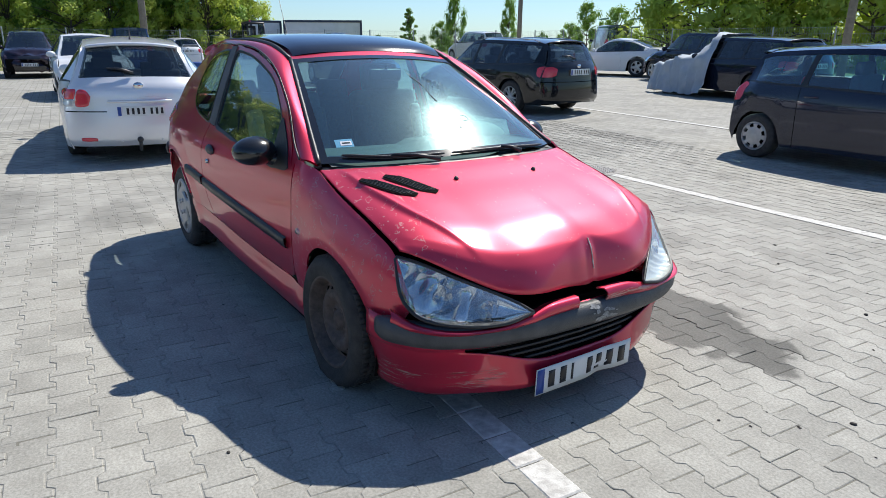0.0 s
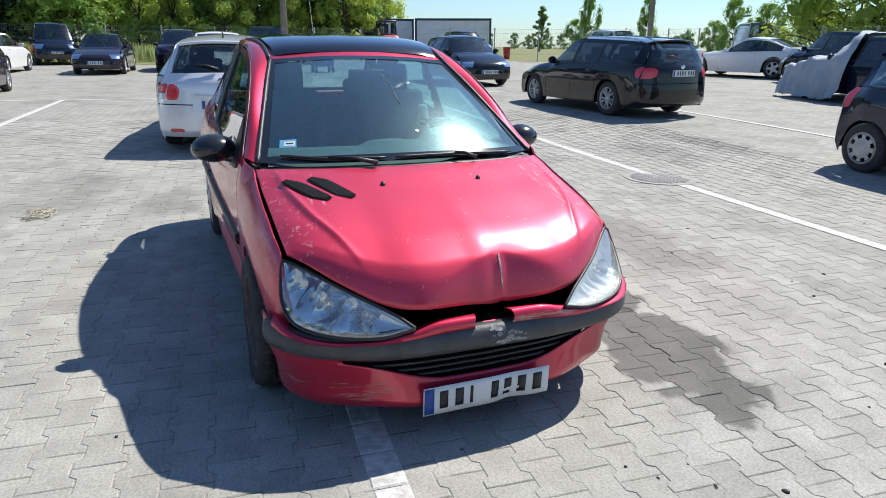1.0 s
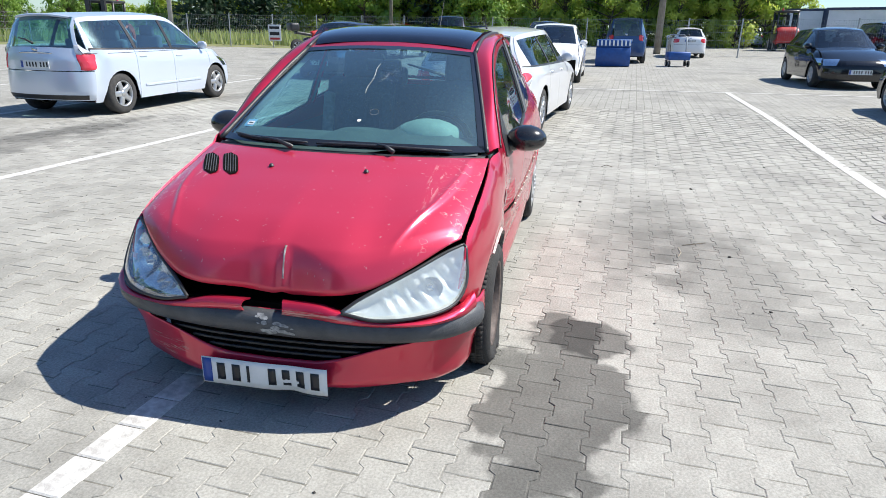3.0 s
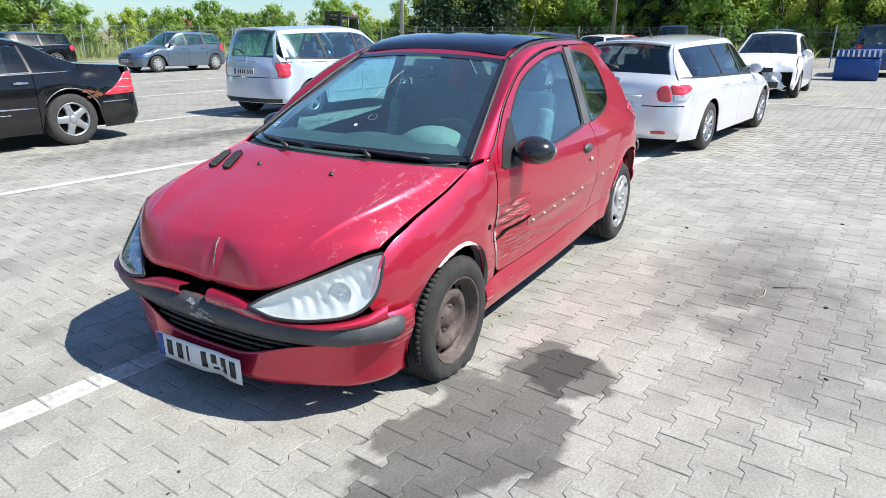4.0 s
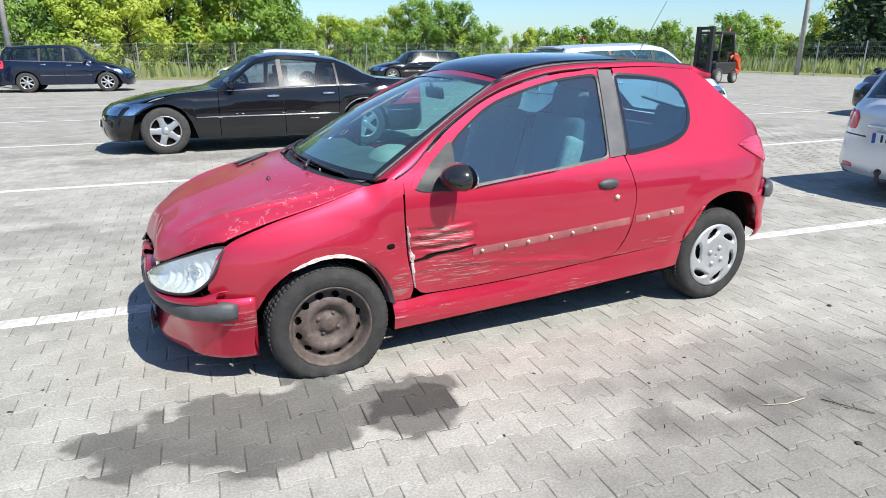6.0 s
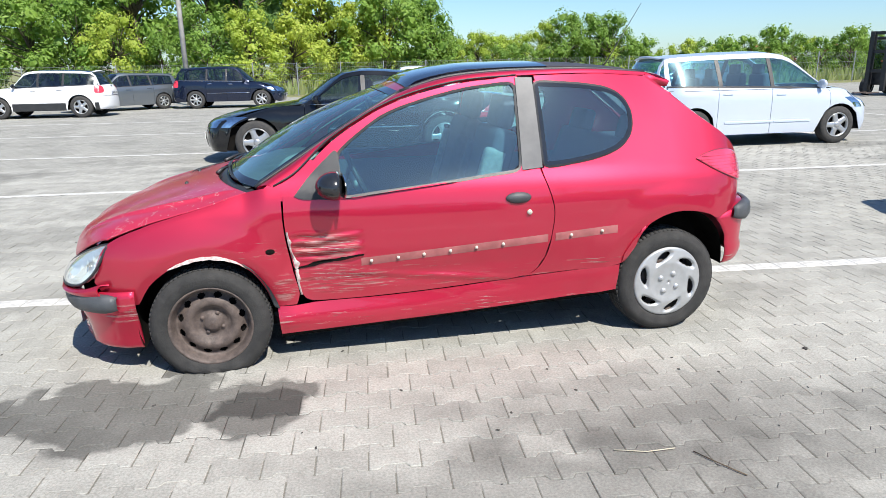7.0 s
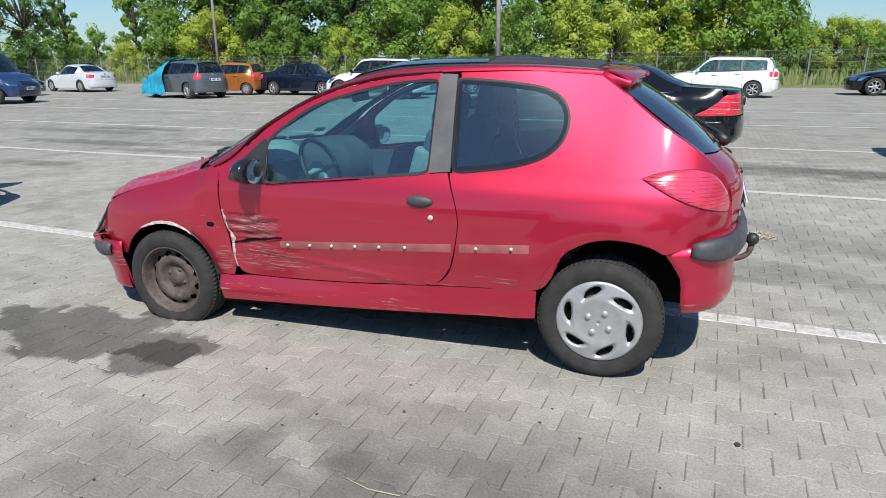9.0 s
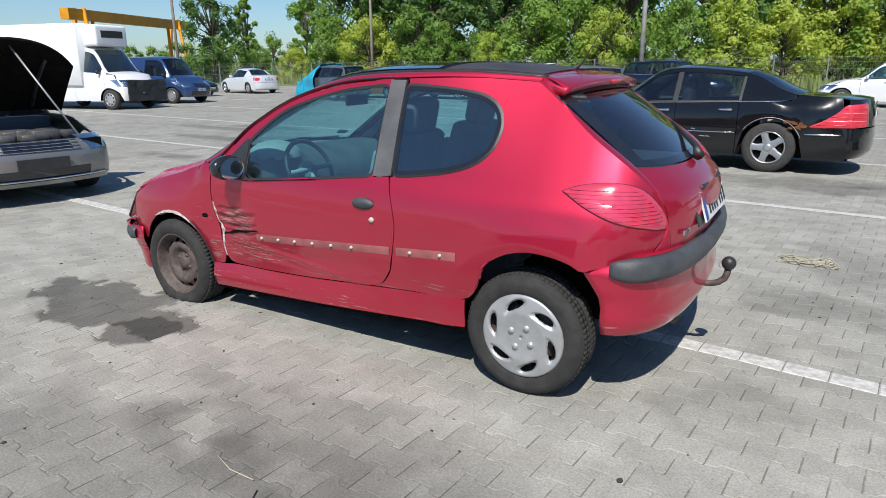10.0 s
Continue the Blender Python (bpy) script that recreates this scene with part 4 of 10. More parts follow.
tube(bm, spline([(vshape.xr + 0.20, 0.05, 0.20), (vshape.xr - 0.02, 0.05, 0.20), (vshape.xr - 0.09, 0.05, 0.24), (vshape.xr - 0.10, 0.05, 0.31)], 10), 0.020, 8)
bmesh.ops.create_uvsphere(bm, u_segments=10, v_segments=8, radius=0.035, matrix=Matrix.Translation((vshape.xr - 0.10, 0.05, 0.33)))
part("tow_bar", bm, M_BLACK, silver)
bm = bmesh.new()
tube(bm, [Vector(vshape.top(8.6, 0)) + Vector((0, 0, -0.01)), Vector(vshape.top(8.6, 0)) + Vector((-0.05, 0, 0.05)), Vector(vshape.top(8.6, 0)) + Vector((-0.16, 0, 0.16))], [0.02, 0.008, 0.004], 6)
part("aerial", bm, M_BLACK, silver)
for y0 in (-0.55, -0.20, 0.24, 0.55):
    bm = bmesh.new()
    lathe(bm, [(0.001, 0.004), (0.012, 0.003), (0.014, 0.0)], 10)
    ps = part("parking_sensor", bm, P_SILVER, silver)
    q = vshape.rear_at(0.30, y0 / 0.80)
    ps.matrix_basis = pose(q[0] - 0.003, y0, q[2], 0, 0, 90)
# rubbing strips of the people carrier, its dark bumper foot and tow bar
for side in (1, -1):
    for xa, xb in ((0.78, 0.10), (0.07, -0.80)):
        bm = bmesh.new()
        xs = np.linspace(xa, xb, 10)
        grid(bm, [[Vector((x, side * (mshape.y(x, z) + o), z)) for x in xs] for z, o in ((0.40, 0.0), (0.405, 0.012), (0.435, 0.012), (0.44, 0.0))], flip=side > 0)
        thick(bm, 0.003)
        part("rubbing_strip", bm, P_SILVERBLUE, mpv)
    bm = bmesh.new()
    xs = np.linspace(mshape.x_cowl, mshape.x_gb, 16)
    tube(bm, [Vector((x, side * (mshape.y(x, 0.60 * 1.6) + 0.001), 0.60 * 1.6)) for x in xs], 0.005, 4)
    part("shut_line", bm, M_GREYPLASTIC, mpv)
bm = bmesh.new()
rows = [[Vector(mshape.rear_at(z, v)) + Vector((-0.006, 0, 0)) for v in np.linspace(-0.93, 0.93, 15)] for z in (0.27, 0.30, 0.34)]
grid(bm, rows)
thick(bm, 0.006)
part("bumper_foot", bm, M_BLACK, mpv)
bm = bmesh.new()
tube(bm, [Vector(mshape.rear_at(0.975, v)) + Vector((-0.012, 0, 0)) for v in np.linspace(-0.42, 0.42, 9)], 0.014, 6)
part("boot_handle", bm, M_CHROME, mpv)
# scraped arch, rust and bumper strip of the black saloon
xw, rw = -2.99 / 2, 0.335 * 1.17
for side in (1, -1):
    bm = bmesh.new()
    xs = np.linspace(xw - rw - 0.03, kshape.x1 + 0.05, 12)
    tube(bm, [Vector((x, side * (kshape.y(x, 0.535) + 0.006), 0.535)) for x in xs], 0.011, 5)
    part("bumper_trim", bm, M_CHROME, saloon, "bright bumper strip")
    for k in range(5):
        bm = bmesh.new()
        z = 0.66 + k * 0.052
        tube(bm, [kshape.corner(u, z, side, 0.012) for u in np.linspace(0.70, 1.38 - (k + 0.6) * 0.075, 9)], 0.0045, 4)
        part("lens_rib", bm, M_CLEARLAMP if k in (1, 3) else M_TAIL, saloon)
bm = bmesh.new()
arc = [(xw + rw * 1.03 * math.cos(a), 0.335 + rw * 1.03 * math.sin(a)) for a in np.linspace(radians(160), radians(35), 24)]
arc = arc[::-1]
tube(bm, [Vector((x, kshape.y(x, z) + 0.004, z)) for x, z in arc], [0.004 + 0.008 * abs(noise.noise(Vector((x * 9, 2, 3)))) for x, z in arc], 5)
part("scraped_arch", bm, M_GALV, saloon, "bare scraped wheel arch lip")
rs_ = random.Random(4)
for k in range(9):
    x, z, q = xw - 0.20 - 0.19 * rs_.random(), 0.60 + 0.09 * rs_.random(), rs_.uniform(0.015, 0.04)
    bm = bmesh.new()
    ring = [(x + q * 1.5 * math.cos(a) * rs_.uniform(0.6, 1.2), z + q * 0.7 * math.sin(a) * rs_.uniform(0.6, 1.2)) for a in np.linspace(0, 2 * math.pi, 11)[:-1]]
    bm.faces.new([bm.verts.new((a, kshape.y(a, b) + 0.004 + 0.0005 * k, b)) for a, b in ring])
    bmesh.ops.recalc_face_normals(bm, faces=bm.faces)
    part("rust_patch", bm, M_RUST, saloon, "flaking rust")
for k in range(7):
    x, z, L_ = rs_.uniform(-0.9, 0.9), rs_.choice([0.50, 0.55, 0.45]), rs_.uniform(0.03, 0.12)
    bm = bmesh.new()
    tube(bm, [Vector((x + t * L_, kshape.y(x + t * L_, z) + 0.003, z + 0.004 * t)) for t in (0, 0.5, 1)], [0.002, 0.006, 0.002], 4)
    part("scrape", bm, M_BARE, saloon)
cross, cshape = car("white_crossover", "white crossover with a dark roof and dark wheels", "suv", 4.42, 1.84, 1.62, 2.66, 0.90, P_WHITECAR, place(11.35, -21.0, 0), 0.36, "five", mirrors=P_BLACKCAR, roofcol=P_BLACKCAR)
for side in (1, -1):
    for xa, xb in ((cshape.x0 - 0.02, 1.78), (0.86, -0.86), (-1.78, cshape.x1 + 0.02)):
        bm = bmesh.new()
        grid(bm, [[Vector((x, side * (cshape.y(x, z) + 0.008), z)) for z in (0.25, 0.34, 0.46, 0.50)] for x in np.linspace(xa, xb, 8)])
        thick(bm, 0.006)
        part("sill_cladding", bm, M_BLACK, cross)
car("dark_saloon", "dark saloon with a crumpled front", "sedan", 4.67, 1.76, 1.44, 2.70, 0.95, P_NAVYCAR, place(16.0, -22.8, 178), 0.31, "seven", mirrors=P_NAVYCAR, smashed=True)
car("orange_city_car", "copper orange city car", "hatch", 3.5, 1.5, 1.48, 2.35, 0.65, P_ORANGECAR, place(19.8, -22.0, 10), 0.27, "cap", mirrors=M_BLACK)
car("grey_estate_car", "grey estate car behind the white crossover", "estate", 4.6, 1.78, 1.48, 2.7, 0.9, P_GREYCAR, place(10.2, -24.6, 40), 0.31, "seven", mirrors=P_GREYCAR)
car("dark_blue_suv", "dark blue off-roader with a damaged front", "suv", 4.57, 1.82, 1.68, 2.62, 0.9, P_NAVYCAR, place(5.85, -25.0, 179), 0.35, "seven", mirrors=P_NAVYCAR, trim=M_CHROME)
car("black_sport_estate", "black estate car by the fence", "estate", 4.77, 1.81, 1.47, 2.77, 0.95, P_BLACKCAR, place(-8.6, -27.4, 0), 0.33, "seven", mirrors=P_BLACKCAR, trim=M_CHROME)
car("grey_hatchback", "blue-grey five-door hatchback with silver wheel covers", "hatch", 4.20, 1.75, 1.51, 2.61, 0.85, P_BLUEGREY, place(-12.6, -22.3, 1), 0.31, "cap", mirrors=P_BLUEGREY, tint=M_GLASS)
car("white_estate_car", "white estate car with dark bonnet gap", "estate", 4.48, 1.78, 1.53, 2.70, 0.85, P_WHITECAR, place(-1.5, -25.0, 0), 0.31, "seven", mirrors=P_WHITECAR, tint=M_GLASS)
car("plum_compact_car", "dark plum compact people carrier facing the yard", "mpv", 3.85, 1.68, 1.52, 2.45, 0.75, P_PLUM, place(-14.6, -6.9, 3), 0.29, "seven", mirrors=P_PLUM)
car("white_crashed_car", "white car with a crushed front end", "hatch", 4.3, 1.80, 1.55, 2.6, 0.9, P_WHITECAR, place(-16.2, -0.95, 2), 0.31, "cap", mirrors=P_WHITECAR, smashed=True)
car("dark_grey_saloon", "dark grey saloon facing the yard", "sedan", 4.7, 1.81, 1.48, 2.7, 0.95, P_PLUM, place(-25.4, -5.3, 0), 0.32, "ten", mirrors=P_PLUM)
car("white_hatchback", "white hatchback seen from behind", "hatch", 4.25, 1.76, 1.47, 2.6, 0.9, P_WHITECAR, place(-25.6, -9.2, 178), 0.31, "five", mirrors=P_WHITECAR)
car("dark_mpv", "dark people carrier with a smashed front", "mpv", 4.6, 1.8, 1.7, 2.75, 0.9, P_PLUM, place(-27.0, -2.6, 0), 0.32, "five", mirrors=P_PLUM, smashed=True)
car("white_off_roader", "large white off-roader with a dark glasshouse", "suv", 4.85, 2.0, 1.85, 2.9, 0.9, P_WHITECAR, place(-32.6, 21.4, 178), 0.38, "five", mirrors=P_BLACKCAR)
car("white_saloon", "white saloon parked by the fence", "sedan", 4.6, 1.8, 1.42, 2.7, 0.9, P_WHITECAR, place(-19.0, 15.2, 185), 0.32, "five", mirrors=P_WHITECAR)
car("white_coupe", "white muscle coupe with a black rear panel", "coupe", 5.02, 1.92, 1.45, 2.95, 0.95, P_WHITECAR, place(-17.0, 18.2, 200), 0.36, "five", doors=2, mirrors=P_WHITECAR)
car("dark_crossover", "dark crossover parked on the verge", "suv", 4.5, 1.85, 1.65, 2.68, 0.9, P_NAVYCAR, place(-12.0, 17.4, 170), 0.35, "five", mirrors=P_NAVYCAR)
car("covered_dark_car", "dark estate car partly under a grey cloth cover", "estate", 4.6, 1.8, 1.5, 2.7, 0.9, P_NAVYCAR, place(-7.6, 13.6, 172), 0.32, "five", mirrors=P_NAVYCAR)
car("wrapped_crossover", "grey crossover with its front under a turquoise sheet", "suv", 4.2, 1.77, 1.57, 2.53, 0.85, P_GREYCAR, place(20.0, -19.4, -14), 0.33, "seven", mirrors=P_GREYCAR)
car("silver_saloon", "silver saloon parked near the far fence", "sedan", 4.6, 1.78, 1.45, 2.7, 0.9, P_SILVER, place(31.0, -23.0, -8), 0.31, "seven", mirrors=P_SILVER)
car("dark_small_saloon", "dark saloon beside the vans", "sedan", 4.4, 1.75, 1.45, 2.6, 0.9, P_NAVYCAR, place(30.5, -18.0, 195), 0.3, "seven", mirrors=P_NAVYCAR)
car("blue_van", "blue panel van with a dented grey bonnet", "van", 4.8, 1.90, 1.96, 3.1, 0.83, P_BLUECAR, place(25.2, -13.6, 195), 0.33, "cap", mirrors=M_BLACK, nose=0.46)
car("white_estate_wagon", "white estate car seen from behind near the fence", "estate", 4.3, 1.7, 1.47, 2.5, 0.85, P_WHITECAR, place(-34.0, 3.9, 182), 0.3, "seven", mirrors=P_WHITECAR)
car("blue_box_van", "dark blue small van with its rear open", "van", 4.2, 1.75, 1.85, 2.7, 0.8, P_BLUECAR, place(-27.5, 0.9, 182), 0.31, "cap", mirrors=M_BLACK)
car("red_far_car", "red car beyond the fence", "hatch", 4.2, 1.75, 1.47, 2.6, 0.85, P_REDCAR, place(-37.0, -12.6, 150), 0.31, "five", mirrors=P_REDCAR)
car("dark_far_van", "dark van beyond the fence", "van", 4.9, 1.9, 1.95, 3.0, 0.9, P_NAVYCAR, place(-34.0, -8.9, 15), 0.33, "cap", mirrors=M_BLACK)
car("silver_far_hatchback", "pale silver hatchback far off near the containers", "hatch", 4.1, 1.74, 1.47, 2.6, 0.85, P_SILVERBLUE, place(-55.0, 10.0, 182), 0.3, "cap", mirrors=P_SILVERBLUE)
car("dark_pickup", "dark off-roader standing before the white containers", "suv", 4.9, 1.9, 1.8, 3.0, 0.9, P_NAVYCAR, place(-41.0, 15.4, 10), 0.36, "five", mirrors=P_NAVYCAR)

# ---- the damaged red hatchback ----
CAR = pose(0, -0.07, 0, 0, 0, 4.6)


def worn_paint(name, boxes, rings=None, streak=(3.0, 1.0, 60.0), pale=(0.52, 0.30, 0.29), colour=(0.55, 0.014, 0.053), dust=0.05):
    """Red paint with scraped areas: boxes of (x, y, z, half x, half y, half z, amount), and flaking lacquer rings."""
    m = paint(name, colour, 0.66, 0.45, dust, (0.36, 0.16, 0.15))
    nodes, links = m.node_tree.nodes, m.node_tree.links
    p = nodes["Principled BSDF"]
    p.inputs["Coat IOR"].default_value = 1.5 if rings else 1.6
    p.inputs["Specular IOR Level"].default_value = 0.22
    p.inputs["Coat Roughness"].default_value = 0.055
    base = p.inputs["Base Color"].links[0].from_socket
    tc = nodes.new("ShaderNodeTexCoord")

    def op(kind, a, b, c=None):
        k = nodes.new("ShaderNodeMath")
        k.operation = kind
        for i, v in enumerate((a, b, c)):
            if v is None:
                continue
            if isinstance(v, (int, float)):
                k.inputs[i].default_value = v
            else:
                links.new(v, k.inputs[i])
        return k.outputs[0]

    mp = nodes.new("ShaderNodeMapping")
    mp.inputs["Scale"].default_value = streak
    mp.inputs["Rotation"].default_value = (0, 0.09, 0)
    links.new(tc.outputs["Object"], mp.inputs["Vector"])
    n = nodes.new("ShaderNodeTexNoise")
    n.inputs["Scale"].default_value, n.inputs["Detail"].default_value, n.inputs["Roughness"].default_value = 1.0, 8, 0.75
    links.new(mp.outputs["Vector"], n.inputs["Vector"])
    wob = nodes.new("ShaderNodeTexNoise")
    wob.inputs["Scale"].default_value, wob.inputs["Detail"].default_value = 14.0, 6
    links.new(tc.outputs["Object"], wob.inputs["Vector"])
    total = None
    for cx, cy, cz, hx, hy, hz, amt in boxes:
        sub = nodes.new("ShaderNodeVectorMath")
        sub.operation = "SUBTRACT"
        sub.inputs[1].default_value = (cx, cy, cz)
        links.new(tc.outputs["Object"], sub.inputs[0])
        dv = nodes.new("ShaderNodeVectorMath")
        dv.operation = "DIVIDE"
        dv.inputs[1].default_value = (hx, hy, hz)
        links.new(sub.outputs[0], dv.inputs[0])
        ln = nodes.new("ShaderNodeVectorMath")
        ln.operation = "LENGTH"
        links.new(dv.outputs[0], ln.inputs[0])
        d = op("MULTIPLY_ADD", wob.outputs["Fac"], 0.9, -0.45)
        d = op("ADD", ln.outputs["Value"], d)
        mr = nodes.new("ShaderNodeMapRange")
        mr.inputs["From Min"].default_value, mr.inputs["From Max"].default_value = 1.1, 0.75
        links.new(d, mr.inputs["Value"])
        th = nodes.new("ShaderNodeMapRange")
        th.inputs["From Min"].default_value, th.inputs["From Max"].default_value = 0.60 - 0.17 * amt, 0.625 - 0.16 * amt
        links.new(n.outputs["Fac"], th.inputs["Value"])
        k = op("MULTIPLY", mr.outputs["Result"], th.outputs["Result"])
        total = k if total is None else op("MAXIMUM", total, k)
    if rings:
        vn = nodes.new("ShaderNodeTexNoise")
        vn.inputs["Scale"].default_value, vn.inputs["Detail"].default_value = 24.0, 2.0
        links.new(tc.outputs["Object"], vn.inputs["Vector"])
        a = op("ABSOLUTE", op("SUBTRACT", vn.outputs["Fac"], 0.625), 0.0)
        mr = nodes.new("ShaderNodeMapRange")
        mr.inputs["From Min"].default_value, mr.inputs["From Max"].default_value = 0.017, 0.008
        links.new(a, mr.inputs["Value"])
        sx = nodes.new("ShaderNodeSeparateXYZ")
        links.new(tc.outputs["Object"], sx.inputs["Vector"])
        ay = op("ABSOLUTE", sx.outputs["Y"], 0.0)
        my = nodes.new("ShaderNodeMapRange")
        my.inputs["From Min"].default_value, my.inputs["From Max"].default_value = 0.50, 0.62
        links.new(ay, my.inputs["Value"])
        k = op("MULTIPLY", mr.outputs["Result"], my.outputs["Result"])
        fl = nodes.new("ShaderNodeTexNoise")
        fl.inputs["Scale"].default_value, fl.inputs["Detail"].default_value = 55.0, 3
        links.new(tc.outputs["Object"], fl.inputs["Vector"])
        fm = nodes.new("ShaderNodeMapRange")
        fm.inputs["From Min"].default_value, fm.inputs["From Max"].default_value = 0.70, 0.715
        links.new(fl.outputs["Fac"], fm.inputs["Value"])
        k = op("MAXIMUM", k, op("MULTIPLY", fm.outputs["Result"], 0.8))
        total = k if total is None else op("MAXIMUM", total, k)
    mx = nodes.new("ShaderNodeMix")
    mx.data_type = "RGBA"
    tone = nodes.new("ShaderNodeMix")
    tone.data_type = "RGBA"
    tone.inputs["A"].default_value, tone.inputs["B"].default_value = (0.33, 0.055, 0.065, 1), (*pale, 1)
    fine = nodes.new("ShaderNodeTexNoise")
    fine.inputs["Scale"].default_value, fine.inputs["Detail"].default_value = 2.3, 8
    links.new(mp.outputs["Vector"], fine.inputs["Vector"])
    fr = nodes.new("ShaderNodeMapRange")
    fr.inputs["From Min"].default_value, fr.inputs["From Max"].default_value = (0.44, 0.56) if not rings else (0.0, 0.1)
    links.new(fine.outputs["Fac"], fr.inputs["Value"])
    links.new(fr.outputs["Result"], tone.inputs["Factor"])
    links.new(tone.outputs["Result"], mx.inputs["B"])
    links.new(total, mx.inputs["Factor"])
    links.new(base, mx.inputs["A"])
    links.new(mx.outputs["Result"], p.inputs["Base Color"])
    ct = nodes.new("ShaderNodeMapRange")
    ct.inputs["To Min"].default_value, ct.inputs["To Max"].default_value = 0.9, 0.1
    links.new(total, ct.inputs["Value"])
    links.new(ct.outputs["Result"], p.inputs["Coat Weight"])
    rg = nodes.new("ShaderNodeMapRange")
    rg.inputs["To Min"].default_value, rg.inputs["To Max"].default_value = 0.45, 0.65
    links.new(total, rg.inputs["Value"])
    links.new(rg.outputs["Result"], p.inputs["Roughness"])
    if rings:
        # dull sun-bleached lacquer; its paler red also carries painted sun glare
        p.inputs["Coat Roughness"].default_value = 0.17
        rg.inputs["To Min"].default_value = 0.47
        p.inputs["Metallic"].default_value = 0.45
    return m


# bonnet red lighter than M_RED: part of the sun glare sits in it
M_HOOD = worn_paint("crimson_paint_flaking_lacquer", [(1.30, 0.52, 0.82, 0.30, 0.03, 0.2, 0.5), (1.30, -0.52, 0.82, 0.30, 0.03, 0.2, 0.3)], rings=True, streak=(6.0, 30.0, 6.0), pale=(0.55, 0.22, 0.24), colour=(0.60, 0.034, 0.080))
M_SCRAPED = worn_paint("crimson_paint_scraped", [(0.64, 0.78, 0.60, 0.17, 0.3, 0.075, 0.85), (0.58, 0.78, 0.43, 0.25, 0.3, 0.075, 0.55), (0.30, 0.78, 0.47, 0.30, 0.3, 0.03, 0.25), (0.1, 0.8, 0.40, 0.75, 0.3, 0.035, 0.25), (-0.7, 0.8, 0.44, 0.35, 0.3, 0.02, 0.35), (0.95, 0.78, 0.60, 0.20, 0.3, 0.05, 0.2), (0.85, 0.77, 0.40, 0.06, 0.3, 0.07, 0.8)], streak=(4.0, 1.0, 72.0), pale=(0.47, 0.23, 0.22), dust=0.17)
M_SCUFFED = worn_paint("crimson_paint_scuffed_edges", [(1.6, 0.75, 0.33, 0.12, 0.1, 0.05, 0.6), (0.2, 0.76, 0.24, 1.2, 0.3, 0.05, 0.15), (-1.6, 0.7, 0.36, 0.2, 0.4, 0.05, 0.4), (1.98, 0.1, 0.44, 0.06, 0.3, 0.02, 0.6), (1.75, -0.7, 0.20, 0.3, 0.4, 0.06, 0.4)], streak=(4.0, 4.0, 60.0), dust=0.06)
M_BUMPERSTRIP = simple("weathered_dark_bumper_strip", (0.040, 0.044, 0.050), (0.075, 0.080, 0.086), 0.48, scale=9, bump=0.25, bump_scale=250)
M_SUNROOF = simple("black_sunroof_glass", (0.006, 0.008, 0.016), (0.010, 0.012, 0.022), 0.10, coat=1.0)
M_ROOFFILM = simple("faded_dark_roof_panel", (0.035, 0.032, 0.034), (0.060, 0.055, 0.056), 0.55, scale=5)
M_BPILLAR = simple("faded_grey_pillar_plastic", (0.075, 0.077, 0.08), (0.12, 0.12, 0.122), 0.5, scale=6)
M_DULLBAND = simple("dull_adhesive_band", (0.36, 0.115, 0.115), (0.25, 0.075, 0.075), 0.65, scale=12)
M_MIRROR = simple("glossy_black_mirror_shell", (0.012, 0.013, 0.015), (0.020, 0.021, 0.023), 0.20, coat=0.4)
M_CLIP = simple("cream_plastic_clip", (0.55, 0.50, 0.42), (0.45, 0.40, 0.33), 0.6)
M_CAPTYRE = simple("winter_tyre_rubber", (0.02108, 0.02108, 0.02108), (0.03844, 0.0372, 0.03596), 0.9, scale=14, bump=0.3)

WX = smoothcurve([(-1.76, 0.47), (-1.735, 0.545), (-1.69, 0.645), (-1.62, 0.735), (-1.54, 0.785), (-1.42, 0.812), (-1.22, 0.824), (-0.85, 0.826), (-0.4, 0.820), (0.0, 0.808), (0.4, 0.792), (0.9, 0.778), (1.22, 0.778), (1.5, 0.765), (1.62, 0.750), (1.72, 0.712), (1.82, 0.64), (1.92, 0.46)])
FZ = smoothcurve([(0.05, 0.93), (0.12, 0.955), (0.20, 0.968), (0.30, 0.955), (0.42, 0.978), (0.60, 1.0), (0.75, 0.996), (0.85, 0.975), (0.95, 0.922)])
ZH = smoothcurve([(0.90, 0.90), (1.0, 0.878), (1.07, 0.860), (1.19, 0.822), (1.34, 0.782), (1.48, 0.74), (1.64, 0.675), (1.75, 0.62)])
YH = smoothcurve([(0.90, 0.70), (1.2, 0.705), (1.5, 0.70), (1.64, 0.69), (1.75, 0.66)])


